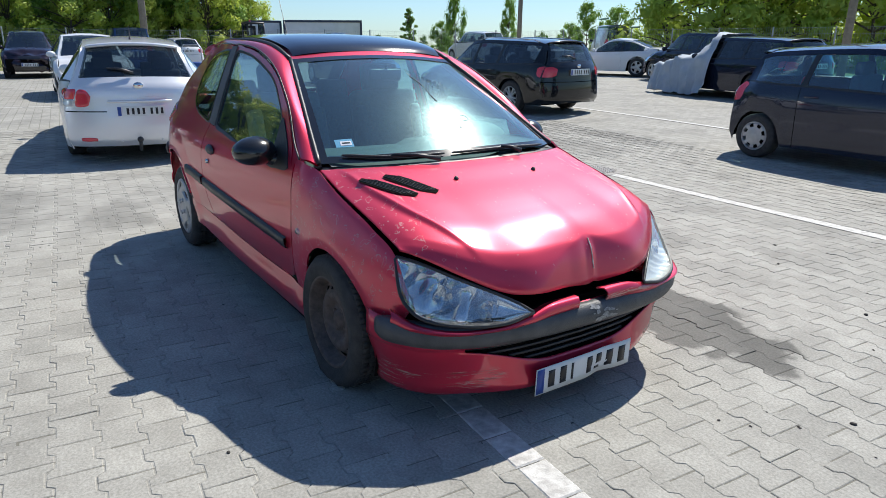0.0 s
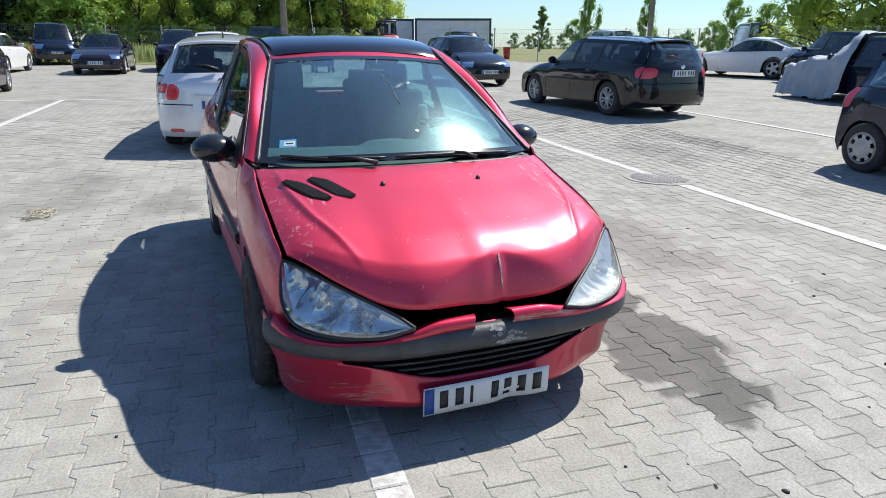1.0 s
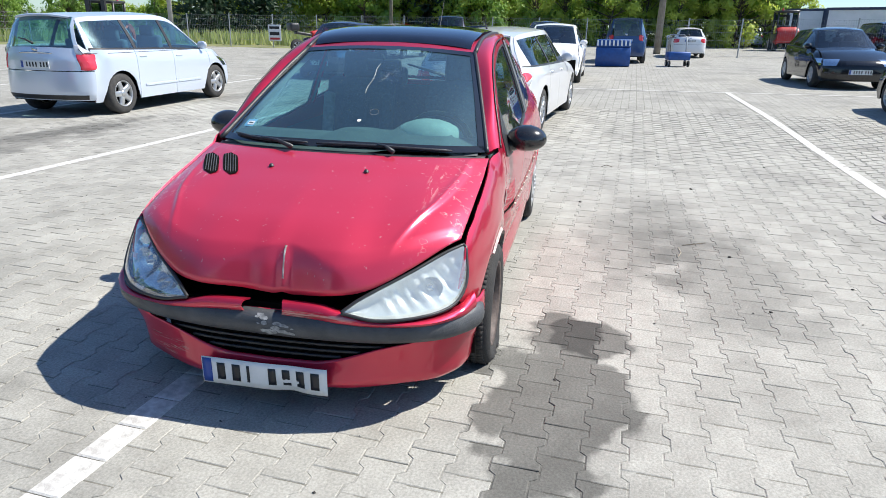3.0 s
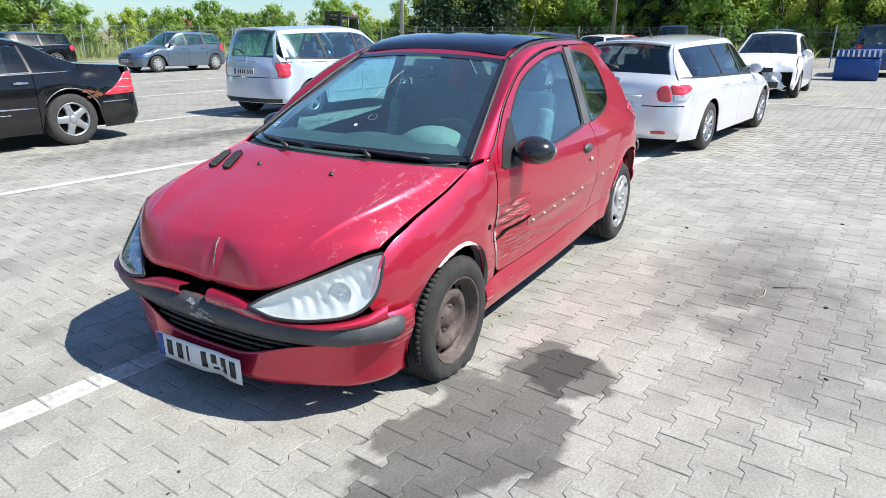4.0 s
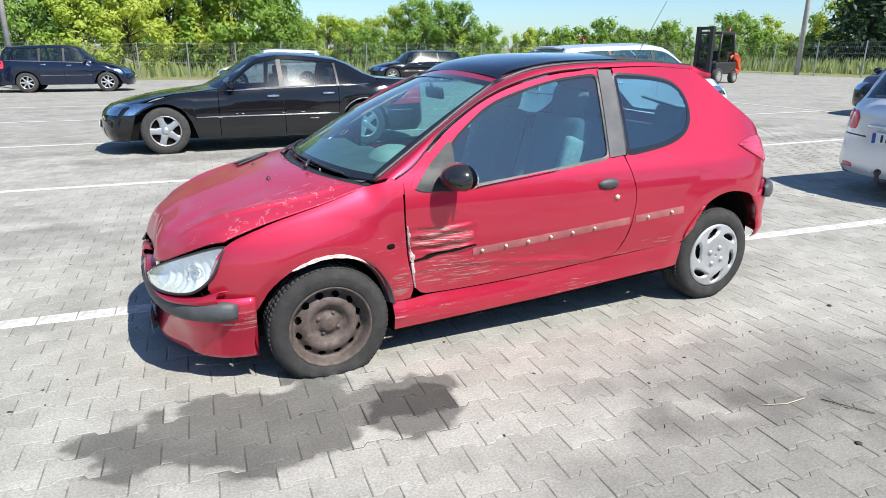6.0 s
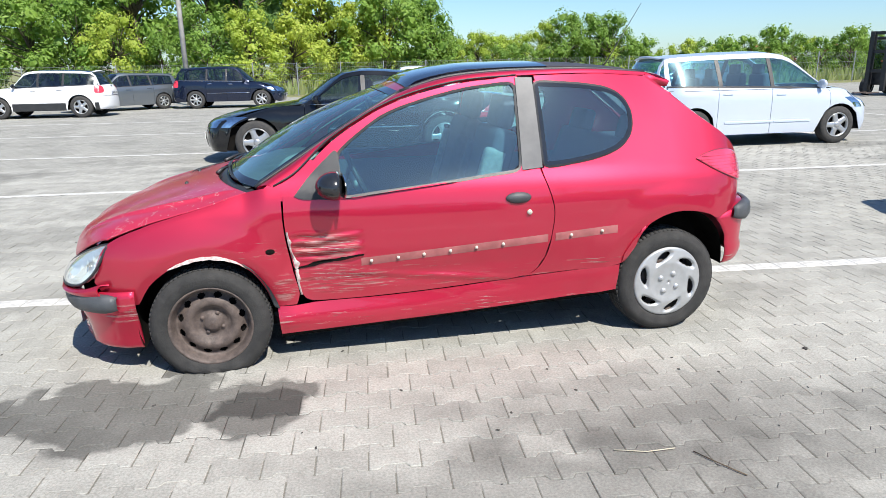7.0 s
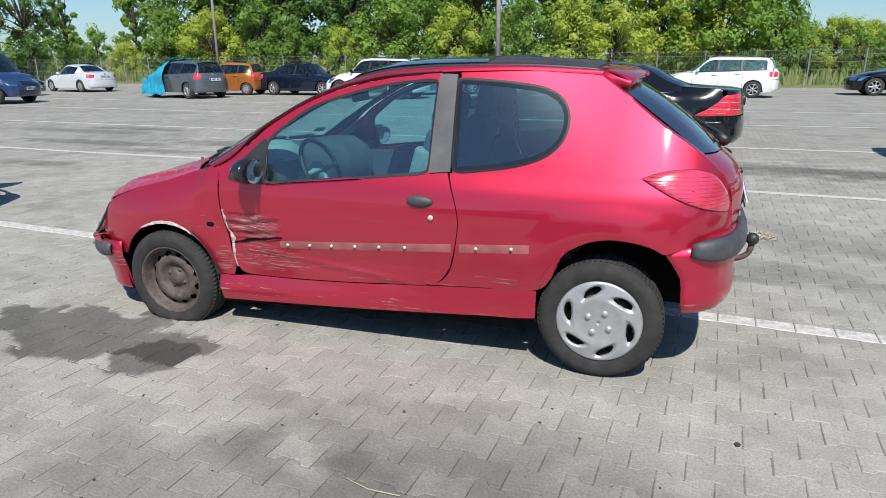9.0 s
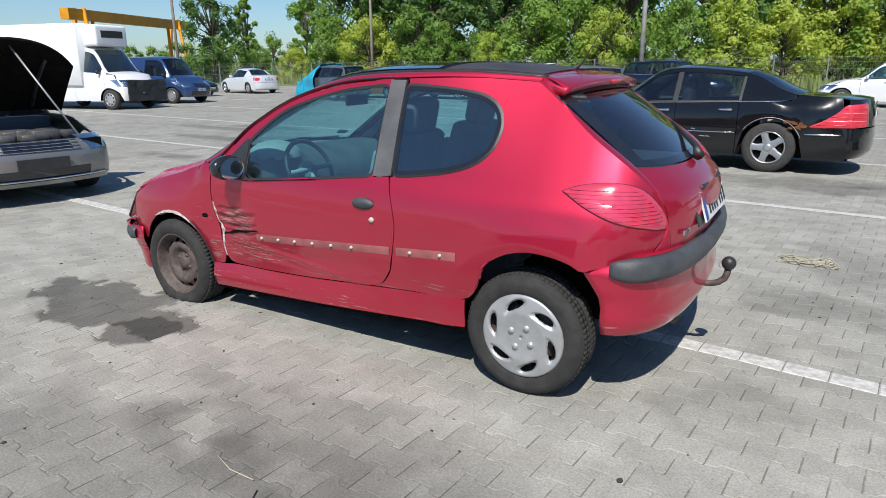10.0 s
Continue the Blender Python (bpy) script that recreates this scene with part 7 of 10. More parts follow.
for (u, v, du, dv, m, nm) in ((0.905, 0.150, 0.029, 0.030, simple("blue_inspection_sticker", (0.10, 0.36, 0.56), (0.16, 0.42, 0.60), 0.5, scale=60), "windscreen_sticker"),):
    bm = bmesh.new()
    grid(bm, [[screen(lerp(u - du, u + du, a), lerp(v - dv, v + dv, b), 0.0015) for a in np.linspace(0, 1, 4)] for b in np.linspace(0, 1, 3)])
    stk = part(nm, bm, m, ws, "small blue inspection sticker")
    bm = bmesh.new()
    grid(bm, [[screen(lerp(u - du * 0.82, u + du * 0.45, a), lerp(v - dv * 0.6, v + dv * 0.45, b), 0.0028) for a in np.linspace(0, 1, 4)] for b in np.linspace(0, 1, 3)])
    part("sticker_field", bm, M_WHITEPANEL, stk)
    bm = bmesh.new()
    grid(bm, [[screen(lerp(u - du * 0.65, u + du * 0.25, a), lerp(v - dv * 0.2, v + dv * 0.1, b), 0.0040) for a in np.linspace(0, 1, 4)] for b in np.linspace(0, 1, 3)])
    part("print_bar", bm, M_BLACK, stk)
# dropping with its streak, and the ring left by a sucker
M_DROP = simple("dried_white_dropping", (0.70, 0.70, 0.66), (0.55, 0.55, 0.5), 0.8)
M_SMEAR = simple("dry_grey_smear", (0.30, 0.33, 0.34), (0.18, 0.20, 0.21), 0.8, scale=90)
for u, v, r in ((0.545, 0.20, 0.010),):
    bm = bmesh.new()
    c = screen(1 - u, v, 0.002)
    ex, ey = (screen(1 - u + 0.01, v, 0.002) - c).normalized(), (screen(1 - u, v + 0.01, 0.002) - c).normalized()
    grid(bm, [[c + (ex * math.cos(a) + ey * math.sin(a)) * r * k * (1 + 0.3 * noise.noise(Vector((a * 2, 1, 5)))) for a in np.linspace(0, 2 * math.pi, 15)] for k in (1.0, 0.05)])
    part("dropping", bm, M_DROP, ws, "dried white bird dropping")
bm = bmesh.new()
tube(bm, [screen(0.47 + 0.004 * math.sin(9 * t), lerp(0.74, 0.42, t), 0.002) for t in np.linspace(0, 1, 12)], [0.0008 + 0.0016 * abs(math.sin(5 * t)) for t in np.linspace(0, 1, 12)], 4)
part("dropping_streak", bm, M_SMEAR, ws)
bm = bmesh.new()
c = screen(0.41, 0.27, 0.001)
ex, ey = (screen(0.42, 0.27, 0.001) - c).normalized(), (screen(0.41, 0.28, 0.001) - c).normalized()
tube(bm, [c + (ex * math.cos(a) + ey * math.sin(a)) * 0.022 for a in np.linspace(0, 2 * math.pi, 25)], 0.0010, 4, cap=False)
part("sucker_ring", bm, M_SMEAR, ws)
# cracks in the screen
for k in range(13):
    bm = bmesh.new()
    a = 2 * math.pi * k / 13 + 0.4 * noise.noise(Vector((k, 2, 1)))
    L = 0.05 + 0.16 * abs(noise.noise(Vector((k * 3.3, 1, 7))))
    pts = [screen(0.40 + r * L * 0.9 * math.cos(a) + 0.006 * noise.noise(Vector((k, r * 9, 0))), 0.62 + 1.6 * r * L * math.sin(a), 0.003) for r in np.linspace(0.05, 1, 6)]
    tube(bm, pts, 0.0008, 3)
    part("screen_crack", bm, M_CHROME, ws)

bm = bmesh.new()
RL = [(0.215, 0.502, 1.321), (0.0, 0.503, 1.385), (-0.25, 0.508, 1.412), (-0.5, 0.508, 1.420), (-0.8, 0.500, 1.420), (-1.15, 0.475, 1.398)]
RT = [(-1.15, 0.475, 1.398), (-1.185, 0.25, 1.410), (-1.195, 0.0, 1.414)]
RT = RT + mirror(RT[-2::-1])
rr = coons(WT, RT, RL, mirror(RL), 25, 41)
rr = [[Vector(p) + Vector((0, 0, 0.020)) * math.sin(math.pi * j / 40) ** 0.5 * (1 - abs(2 * i / 24 - 1) ** 2) for i, p in enumerate(r)] for j, r in enumerate(rr)]
grid(bm, rr)
thick(bm, 0.008)
part("roof", bm, M_RED, hero)
bm = bmesh.new()
fn = smoothcurve([(-0.56, 1.452), (-0.35, 1.449), (-0.12, 1.440), (0.08, 1.408), (0.17, 1.378), (0.205, 1.350)])
srow = []
for x in [0.205, 0.19, 0.165, 0.13, 0.08, 0.0, -0.12, -0.25, -0.38, -0.48, -0.55, -0.56]:
    srow.append([Vector((x - (0.02 if x < 0 else 0.030) * q * q, q * (0.470 + 0.02 * smooth01((0.2 - x) / 0.2)), fn(x) + 0.020 * (1 - q * q) - 0.010 * abs(q) ** 8)) for q in np.linspace(-1, 1, 17)])
grid(bm, srow)
thick(bm, 0.016)
part("sunroof_panel", bm, M_SUNROOF, hero, "raised black glass sunroof panel")
bm = bmesh.new()
grid(bm, [[rr[j][i] + Vector((0, 0, 0.006)) for i in range(2, 23)] for j in range(20, 39)])
thick(bm, 0.004)
part("roof_panel", bm, M_ROOFFILM, hero, "faded dark rear roof panel")
bm = bmesh.new()
tube(bm, [(-1.10, 0.02, 1.42), (-1.14, 0.02, 1.46), (-1.34, 0.03, 1.80)], [0.010, 0.003, 0.0014], 6)
part("aerial", bm, M_BLACK, hero)

# tailgate
GT = [(-1.205, 0.530, 1.332), (-1.245, 0.28, 1.352), (-1.258, 0.0, 1.358)]
GT = GT + mirror(GT[-2::-1])
GBm = [(-1.585, 0.578, 1.046), (-1.655, 0.40, 1.032), (-1.695, 0.2, 1.026), (-1.705, 0.0, 1.024)]
GBm = GBm + mirror(GBm[-2::-1])
GL = [(-1.205, 0.530, 1.332), (-1.40, 0.562, 1.190), (-1.585, 0.578, 1.046)]
gr = coons(GT, GBm, GL, mirror(GL), 27, 15)
gr = [[Vector(p) + Vector((-0.012, 0, 0.014)) * math.sin(math.pi * j / 14) * (1 - abs(2 * i / 26 - 1) ** 2) for i, p in enumerate(r)] for j, r in enumerate(gr)]
tailgate = None
bm = bmesh.new()
TB = [(-1.752, 0.520, 0.700), (-1.795, 0.36, 0.690), (-1.818, 0.0, 0.686)]
TB = TB + mirror(TB[-2::-1])
TL = [(-1.588, 0.582, 1.042), (-1.690, 0.572, 0.935), (-1.742, 0.535, 0.80), (-1.752, 0.520, 0.700)]
GB2 = [(x - 0.003, y * 1.006, z - 0.004) for x, y, z in GBm]
GB2[0], GB2[-1] = TL[0], mirror(TL)[0]
tr = coons(GB2, TB, TL, mirror(TL), 31, 19)
tr = [[Vector(p) + Vector((-0.020, 0, 0.008)) * math.sin(math.pi * min(j / 18 * 1.1, 1)) * (1 - abs(2 * i / 30 - 1) ** 4) for i, p in enumerate(r)] for j, r in enumerate(tr)]
grid(bm, tr)
thick(bm, 0.010)
tailgate = part("tailgate", bm, M_RED, hero)
bm = bmesh.new()
grid(bm, gr)
bmesh.ops.recalc_face_normals(bm, faces=bm.faces)
part("rear_window", bm, M_REARGLASS, tailgate, "dark tinted rear window")
bm = bmesh.new()
o = Vector((-0.004, 0, 0.004))
for a in (gr[:2], gr[-2:]):
    grid(bm, [[p + o for p in r] for r in a])
for c, d in ((0, 2), (-1, -3)):
    grid(bm, [[r[c] + o, r[d] + o] for r in gr])
bmesh.ops.recalc_face_normals(bm, faces=bm.faces)
part("window_border", bm, M_GLOSSBLACK, tailgate)
bm = bmesh.new()
srows = [[] for _ in range(7)]
for q in np.linspace(-1, 1, 25):
    k = 1 - q * q
    edge = Vector((-1.145 - 0.045 * k, 0.500 * q, 1.398 + 0.016 * k))
    tip = Vector((-1.268 - 0.058 * k, 0.548 * q, 1.366 + 0.022 * k - 0.012 * abs(q) ** 6))
    glass_top = Vector((-1.205 - 0.053 * k, 0.532 * q, 1.334 + 0.026 * k))
    for row, p in zip(srows, (edge + Vector((0.03, 0, 0.002)), edge + Vector((0, 0, 0.005)), lerp(edge, tip, 0.5) + Vector((0, 0.01 * q, 0.010)), tip + Vector((0.01, 0, 0.005)), tip, tip + Vector((0.012, 0, -0.026)), glass_top + Vector((0.006, 0, -0.006)))):
        row.append(p)
vs = grid(bm, srows)
bm.faces.new([r[0] for r in vs])
bm.faces.new([r[-1] for r in vs][::-1])
bmesh.ops.recalc_face_normals(bm, faces=bm.faces)
sp = part("roof_spoiler", bm, M_RED, tailgate)
bm = bmesh.new()
box(bm, (-1.330, -0.10, 1.366), (-1.300, 0.10, 1.384))
rounded(bm, 0.004, 1)
part("brake_light", bm, M_TAIL, sp)
bm = bmesh.new()
tube(bm, [(-1.735, 0, 1.035), (-1.705, -0.07, 1.072), (-1.528, -0.33, 1.158)], [0.028, 0.014, 0.007], 8)
part("rear_wiper", bm, M_BLACK, tailgate)
bm = bmesh.new()
grid(bm, [[Vector((-1.797 - 0.006 * (1 - (y / 0.33) ** 2) + (z - 0.86) * 0.32, y, z)) for y in np.linspace(-0.33, 0.33, 9)] for z in (0.765, 0.80, 0.86, 0.905)])
thick(bm, 0.006)
part("plate_recess", bm, M_BLACK, tailgate)
rp = number_plate(tailgate, pose(-1.828, 0, 0.828, 0, -18, 180) @ pose(0, 0, 0, 0, 0, 0))
bm = bmesh.new()
tube(bm, [(-1.796, y, 0.918) for y in np.linspace(-0.22, 0.22, 9)], 0.014, 8)
part("plate_lamp_bar", bm, M_BLACK, tailgate)
for k in range(7):
    bm = bmesh.new()
    y = 0.455 - k * 0.021
    box(bm, (-1.792 - k * 0.0016, y - 0.008, 0.752), (-1.784 - k * 0.0016, y + 0.007, 0.774))
    part("badge_bar", bm, M_CHROME, tailgate, smooth=False)

# rear bumper
RP = [(-1.455, 0.806), (-1.56, 0.794), (-1.635, 0.765), (-1.71, 0.695), (-1.775, 0.55), (-1.815, 0.30), (-1.828, 0.0)]
BPATH = spline(RP, 34)
BPATH = BPATH + [np.array((p[0], -p[1])) for p in BPATH[-2::-1]]


def rear_pt(i, off, z):
    p = BPATH[i]
    a, b = BPATH[max(i - 1, 0)], BPATH[min(i + 1, len(BPATH) - 1)]
    d = np.array((b[0] - a[0], b[1] - a[1]))
    d = d / np.linalg.norm(d)
    n = np.array((-d[1], d[0]))
    if -n[0] * 0.7 + n[1] * p[1] < 0:
        n = -n
    return Vector((p[0] + n[0] * off, p[1] + n[1] * off, z))


SEAM = smoothcurve([(-1.70, 0.705), (-1.60, 0.672), (-1.52, 0.652), (-1.455, 0.632)])
ARCHEND = smoothcurve([(0.33, -1.553), (0.42, -1.550), (0.51, -1.544), (0.575, -1.512), (0.635, -1.468), (0.72, -1.44)])
bm = bmesh.new()
rows = []
for z, off in ((0.700, -0.12), (0.705, -0.020), (0.690, -0.004), (0.62, -0.004), (0.59, 0.0), (0.53, -0.005), (0.48, -0.006), (0.45, 0.003), (0.42, 0.004), (0.39, -0.004), (0.365, -0.016), (0.355, -0.030)):
    row = []
    for i in range(len(BPATH)):
        row.append(rear_pt(i, off, min(z, SEAM(BPATH[i][0]))))
    # the front end is cut back along the wheel arch
    cut = ARCHEND(min(z, 0.70))
    keep = [p for p in row if p.x < ARCHEND(p.z) - 0.004]
    first, final = keep[0], keep[-1]
    keep = [Vector((min(cut, ARCHEND(first.z)), first.y + 0.002, first.z))] + keep + [Vector((min(cut, ARCHEND(final.z)), final.y - 0.002, final.z))]
    rows.append([Vector(p) for p in spline([tuple(p) for p in keep], 69)])
grid(bm, rows)
bmesh.ops.recalc_face_normals(bm, faces=bm.faces)
shell(bm, 0.006)
rb = part("rear_bumper", bm, M_SCUFFED, hero)
bm = bmesh.new()
rows = []
for z, off in ((0.603, 0.0), (0.607, 0.022), (0.63, 0.032), (0.66, 0.033), (0.69, 0.026), (0.704, 0.010), (0.706, -0.015)):
    row = []
    for i in range(4, len(BPATH) - 4):
        e = min(i - 4, len(BPATH) - 5 - i)
        f = min(1.0, (e + 0.2) / 3) ** 0.5
        row.append(rear_pt(i, off * f + 0.003, 0.655 + (z - 0.655) * (0.4 + 0.6 * f)))
    rows.append(row)
grid(bm, rows)
bmesh.ops.recalc_face_normals(bm, faces=bm.faces)
shell(bm, 0.004)
part("bumper_strip", bm, M_BUMPERSTRIP, rb, "dark grey bumper strip")
bm = bmesh.new()
tube(bm, spline([(-1.60, 0, 0.40), (-1.78, 0, 0.405), (-1.87, 0, 0.415), (-1.915, 0, 0.45), (-1.924, 0, 0.50)], 14), 0.016, 8)
hitch = part("tow_bar", bm, M_STEEL, hero, "swan-neck tow bar with a black ball cap")
bm = bmesh.new()
bmesh.ops.create_uvsphere(bm, u_segments=16, v_segments=10, radius=0.034)
for v in bm.verts:
    v.co += Vector((-1.924, 0, 0.525))
part("ball_cap", bm, M_BLACK, hitch)
bm = bmesh.new()
tube(bm, spline([(-1.45, 0.22, 0.30), (-1.62, 0.22, 0.315), (-1.70, 0.21, 0.30), (-1.745, 0.20, 0.262)], 8), 0.028, 10)
part("exhaust_pipe", bm, M_STEEL, hero)
bm = bmesh.new()
tube(bm, [(-1.72, 0.12, 0.40), (-1.76, 0.11, 0.37), (-1.77, 0.12, 0.33)], 0.022, 8)
part("trailer_socket", bm, M_BLACK, hero)

# wheels: the bare steel one is flat, the other wears a cover
def tyre_mesh(r, rr, w, flat, blocks):
    bm = bmesh.new()
    prof = [(rr - 0.004, -w / 2 + 0.012), (rr + 0.012, -w / 2 - 0.004), (lerp(rr, r, 0.5), -w / 2 - 0.010), (r * 0.955, -w / 2 + 0.004), (r - 0.004, -w / 2 + 0.022), (r, -w / 2 + 0.05), (r, -0.012), (r - 0.006, -0.010), (r - 0.006, 0.010), (r, 0.012), (r, w / 2 - 0.05), (r - 0.004, w / 2 - 0.022), (r * 0.955, w / 2 - 0.004), (lerp(rr, r, 0.62), w / 2 + 0.009), (lerp(rr, r, 0.5), w / 2 + 0.010), (lerp(rr, r, 0.3), w / 2 + 0.006), (rr + 0.012, w / 2 + 0.004), (rr - 0.004, w / 2 - 0.012)]
    lathe(bm, prof, 96)
    # tread blocks across both shoulders
    for k in range(72):
        a = 2 * math.pi * k / 72
        for sd in (-1, 1):
            for y0, y1, h in ((w / 2 - 0.048, w / 2 - 0.020, 0.0020), (0.014, w / 2 - 0.056, 0.0035)):
                q = []
                for da, y in ((-0.039, y0), (0.037, y0), (0.041, y1), (-0.035, y1)):
                    q.append([((r + dr) * math.cos(a + da * sd), sd * y, (r + dr) * math.sin(a + da * sd)) for dr in (-0.004, h)])
                lo_, hi_ = [bm.verts.new(p[0]) for p in q], [bm.verts.new(p[1]) for p in q]
                bm.faces.new(hi_)
                for j in range(4):
                    bm.faces.new((lo_[j], lo_[(j + 1) % 4], hi_[(j + 1) % 4], hi_[j]))
    bmesh.ops.recalc_face_normals(bm, faces=bm.faces)
    for v in bm.verts:
        zc = v.co.z
        if zc < -flat:
            d = -flat - zc
            v.co.z = -flat - 0.04 * d
            out = d * 0.55
            v.co.y += math.copysign(out, v.co.y) * (abs(v.co.y) / (w / 2))
            v.co.x *= 1 + d * 0.5
        elif zc < -flat + 0.08:
            k = 1 - (zc + flat) / 0.08
            if abs(v.co.y) > w * 0.3:
                v.co.y += math.copysign(0.014 * k * k * (1 if flat < r - 0.02 else 0.3), v.co.y)
    return bm


def cover_mesh(r, w):
    bm = bmesh.new()
    N = 252
    R = [1.0, 0.975, 0.945] + [0.93 - 0.0147 * k for k in range(28)] + [0.47, 0.40, 0.30, 0.20, 0.10, 0.01]
    prof = smoothcurve([(0.0, 0.017), (0.25, 0.015), (0.40, 0.013), (0.55, 0.018), (0.75, 0.014), (0.93, 0.008), (0.975, 0.004), (1.0, -0.012)])

    def slot(rad, a):
        u = ((a + 0.25) * 6 / (2 * math.pi)) % 1.0 - 0.5
        tx, ty = u * (2 * math.pi / 6) * rad, rad - 0.745
        c, s = math.cos(0.36), math.sin(0.36)
        return math.hypot((tx * c + ty * s) / 0.25, (-tx * s + ty * c) / 0.092)

    rows = []
    for k in R:
        row = []
        for i in range(N + 1):
            a = 2 * math.pi * i / N
            d = slot(k, a)
            row.append(Vector((r * k * math.cos(a), w / 2 + prof(k) - 0.012 * (1 - smooth01((d - 0.85) / 0.6)), r * k * math.sin(a))))
        rows.append(row)
    grid(bm, rows)
    bmesh.ops.remove_doubles(bm, verts=bm.verts, dist=1e-5)
    kill = []
    for f in bm.faces:
        c = f.calc_center_median()
        if slot(math.hypot(c.x, c.z) / r, math.atan2(c.z, c.x)) < 0.92:
            kill.append(f)
    bmesh.ops.delete(bm, geom=kill, context="FACES")
    bmesh.ops.recalc_face_normals(bm, faces=bm.faces)
    shell(bm, 0.006)
    return bm


def steel_mesh(r, w):
    bm = bmesh.new()
    ring = [(r * k, w / 2 - 0.058 + 0.028 * smooth01((0.86 - k) / 0.24)) for k in (0.86, 0.84, 0.825, 0.81, 0.795, 0.78, 0.765, 0.75, 0.735, 0.71, 0.66, 0.60)]
    prof = [(r + 0.010, w / 2 - 0.002), (r + 0.006, w / 2 + 0.004), (r - 0.004, w / 2 - 0.004), (r - 0.010, w / 2 - 0.022), (r * 0.93, w / 2 - 0.028), (r * 0.915, w / 2 - 0.034), (r * 0.89, w / 2 - 0.058)] + ring + [(r * 0.54, w / 2 - 0.031), (r * 0.47, w / 2 - 0.040), (r * 0.40, w / 2 - 0.058), (r * 0.26, w / 2 - 0.060), (r * 0.21, w / 2 - 0.045), (r * 0.13, w / 2 - 0.036), (0.001, w / 2 - 0.034)]
    lathe(bm, prof, 192)
    kill = []
    for f in bm.faces:
        c = f.calc_center_median()
        rad, a = math.hypot(c.x, c.z) / r, math.atan2(c.z, c.x)
        u = ((a * 12 / (2 * math.pi)) % 1.0 - 0.5) * 2 * math.pi / 12 * rad
        if math.hypot(u / 0.098, (rad - 0.785) / 0.070) < 1.0:
            kill.append(f)
    bmesh.ops.delete(bm, geom=kill, context="FACES")
    bmesh.ops.recalc_face_normals(bm, faces=bm.faces)
    return bm


HW = 0.175
for x, z, flat, kind in ((1.215, 0.238, 0.238, "steel"), (-1.205, 0.285, 0.283, "cover")):
    for s in (1, -1):
        if s < 0 and kind == "steel":
            flat = z = 0.262
        w = new("wheel")
        w.parent = hero
        w.matrix_basis = pose(x, s * (0.700 if kind == "steel" else 0.715), z, 0, 0, 0 if s > 0 else 180)
        if kind == "steel":
            w["label"] = "flat tyre on a bare rusty steel wheel" if s > 0 else "bare steel wheel"
        part("tyre", tyre_mesh(0.288, 0.192, HW, flat, True), M_CAPTYRE if s > 0 else M_RUBBER, w)
        if kind == "steel":
            rim = part("rim", steel_mesh(0.192, HW), M_STEEL, w)
        else:
            rim = part("rim", steel_mesh(0.192, HW - 0.01), M_STEEL, w)
            part("wheel_cover", cover_mesh(0.200, HW), M_HUBCAP, w, "silver six-slot wheel cover")
        # black backing close behind the rim: shade in the wheel holes as colour
        bm = bmesh.new()
        lathe(bm, [(0.166, -0.06), (0.160, HW / 2 - 0.068), (0.05, HW / 2 - 0.072), (0.001, HW / 2 - 0.072)], 32)
        part("dark_rim_backing", bm, M_UNDER, w)
        for k in range(4):
            a = math.pi / 2 * k + 0.5
            bm = bmesh.new()
            big = 1.0 if kind == "steel" else 1.5
            lathe(bm, [(0.001, 0.012), (0.009 * big, 0.011), (0.011 * big, 0.0)], 10)
            b = part("wheel_bolt", bm, M_STEEL if kind == "steel" else M_HUBCAP, w)
            R0 = 0.054
            b.matrix_basis = pose(R0 * math.cos(a), HW / 2 + (-0.062 if kind == "steel" else 0.012), R0 * math.sin(a))

# inside: headliner, floor, dash, wheel, seats, shelf
bm = bmesh.new()
grid(bm, [[p + Vector((0, 0, -0.03)) for p in r] for r in rr[1:-7]])
part("headliner", bm, simple("pale_grey_headliner", (0.45, 0.46, 0.45), (0.38, 0.39, 0.38), 0.95), hero)
bm = bmesh.new()
box(bm, (-0.90, -0.66, 0.27), (0.86, 0.66, 0.36))
box(bm, (-1.60, -0.40, 0.27), (-0.90, 0.40, 0.36))
box(bm, (0.86, -0.42, 0.27), (1.45, 0.42, 0.296))
box(bm, (0.86, -0.62, 0.30), (1.45, 0.62, 0.66))
part("floor_pan", bm, M_UNDER, hero, smooth=False)
bm = bmesh.new()
rows = []
for x, z in ((1.10, 0.885), (1.00, 0.915), (0.85, 0.925), (0.72, 0.920), (0.62, 0.86), (0.58, 0.76), (0.60, 0.60), (0.68, 0.50)):
    rows.append([Vector((x - 0.10 * (q * q) * (1 if x > 0.9 else 0.3), q * 0.645, z + 0.085 * max(0.0, 1 - ((q * 0.645 - 0.34) / 0.19) ** 2) ** 0.6 * (1 if 0.6 < x < 0.8 else 0.25) + 0.03 * max(0.0, 1 - (q * 0.645 / 0.16) ** 2) ** 0.5 * (1 if 0.7 < x < 0.9 else 0.0))) for q in np.linspace(-1, 1, 25)])
grid(bm, rows)
bmesh.ops.recalc_face_normals(bm, faces=bm.faces)
part("dashboard", bm, M_DASHTOP, hero, "dark grey dashboard")
bm = bmesh.new()
grid(bm, [[Vector((0.72 + 0.15 * k * math.cos(a), 0.35 + 0.185 * k * math.sin(a), 0.905 + 0.105 * math.sqrt(max(0.0, 1 - k * k)))) for a in np.linspace(0, 2 * math.pi, 29)] for k in (1.0, 0.97, 0.9, 0.78, 0.6, 0.35, 0.01)])
bmesh.ops.recalc_face_normals(bm, faces=bm.faces)
# paler than the dashboard: the light on this hood is put into its colour
part("instrument_hood", bm, M_DASH, hero, "pale hood over the dials, its lit look painted in")
bm = bmesh.new()
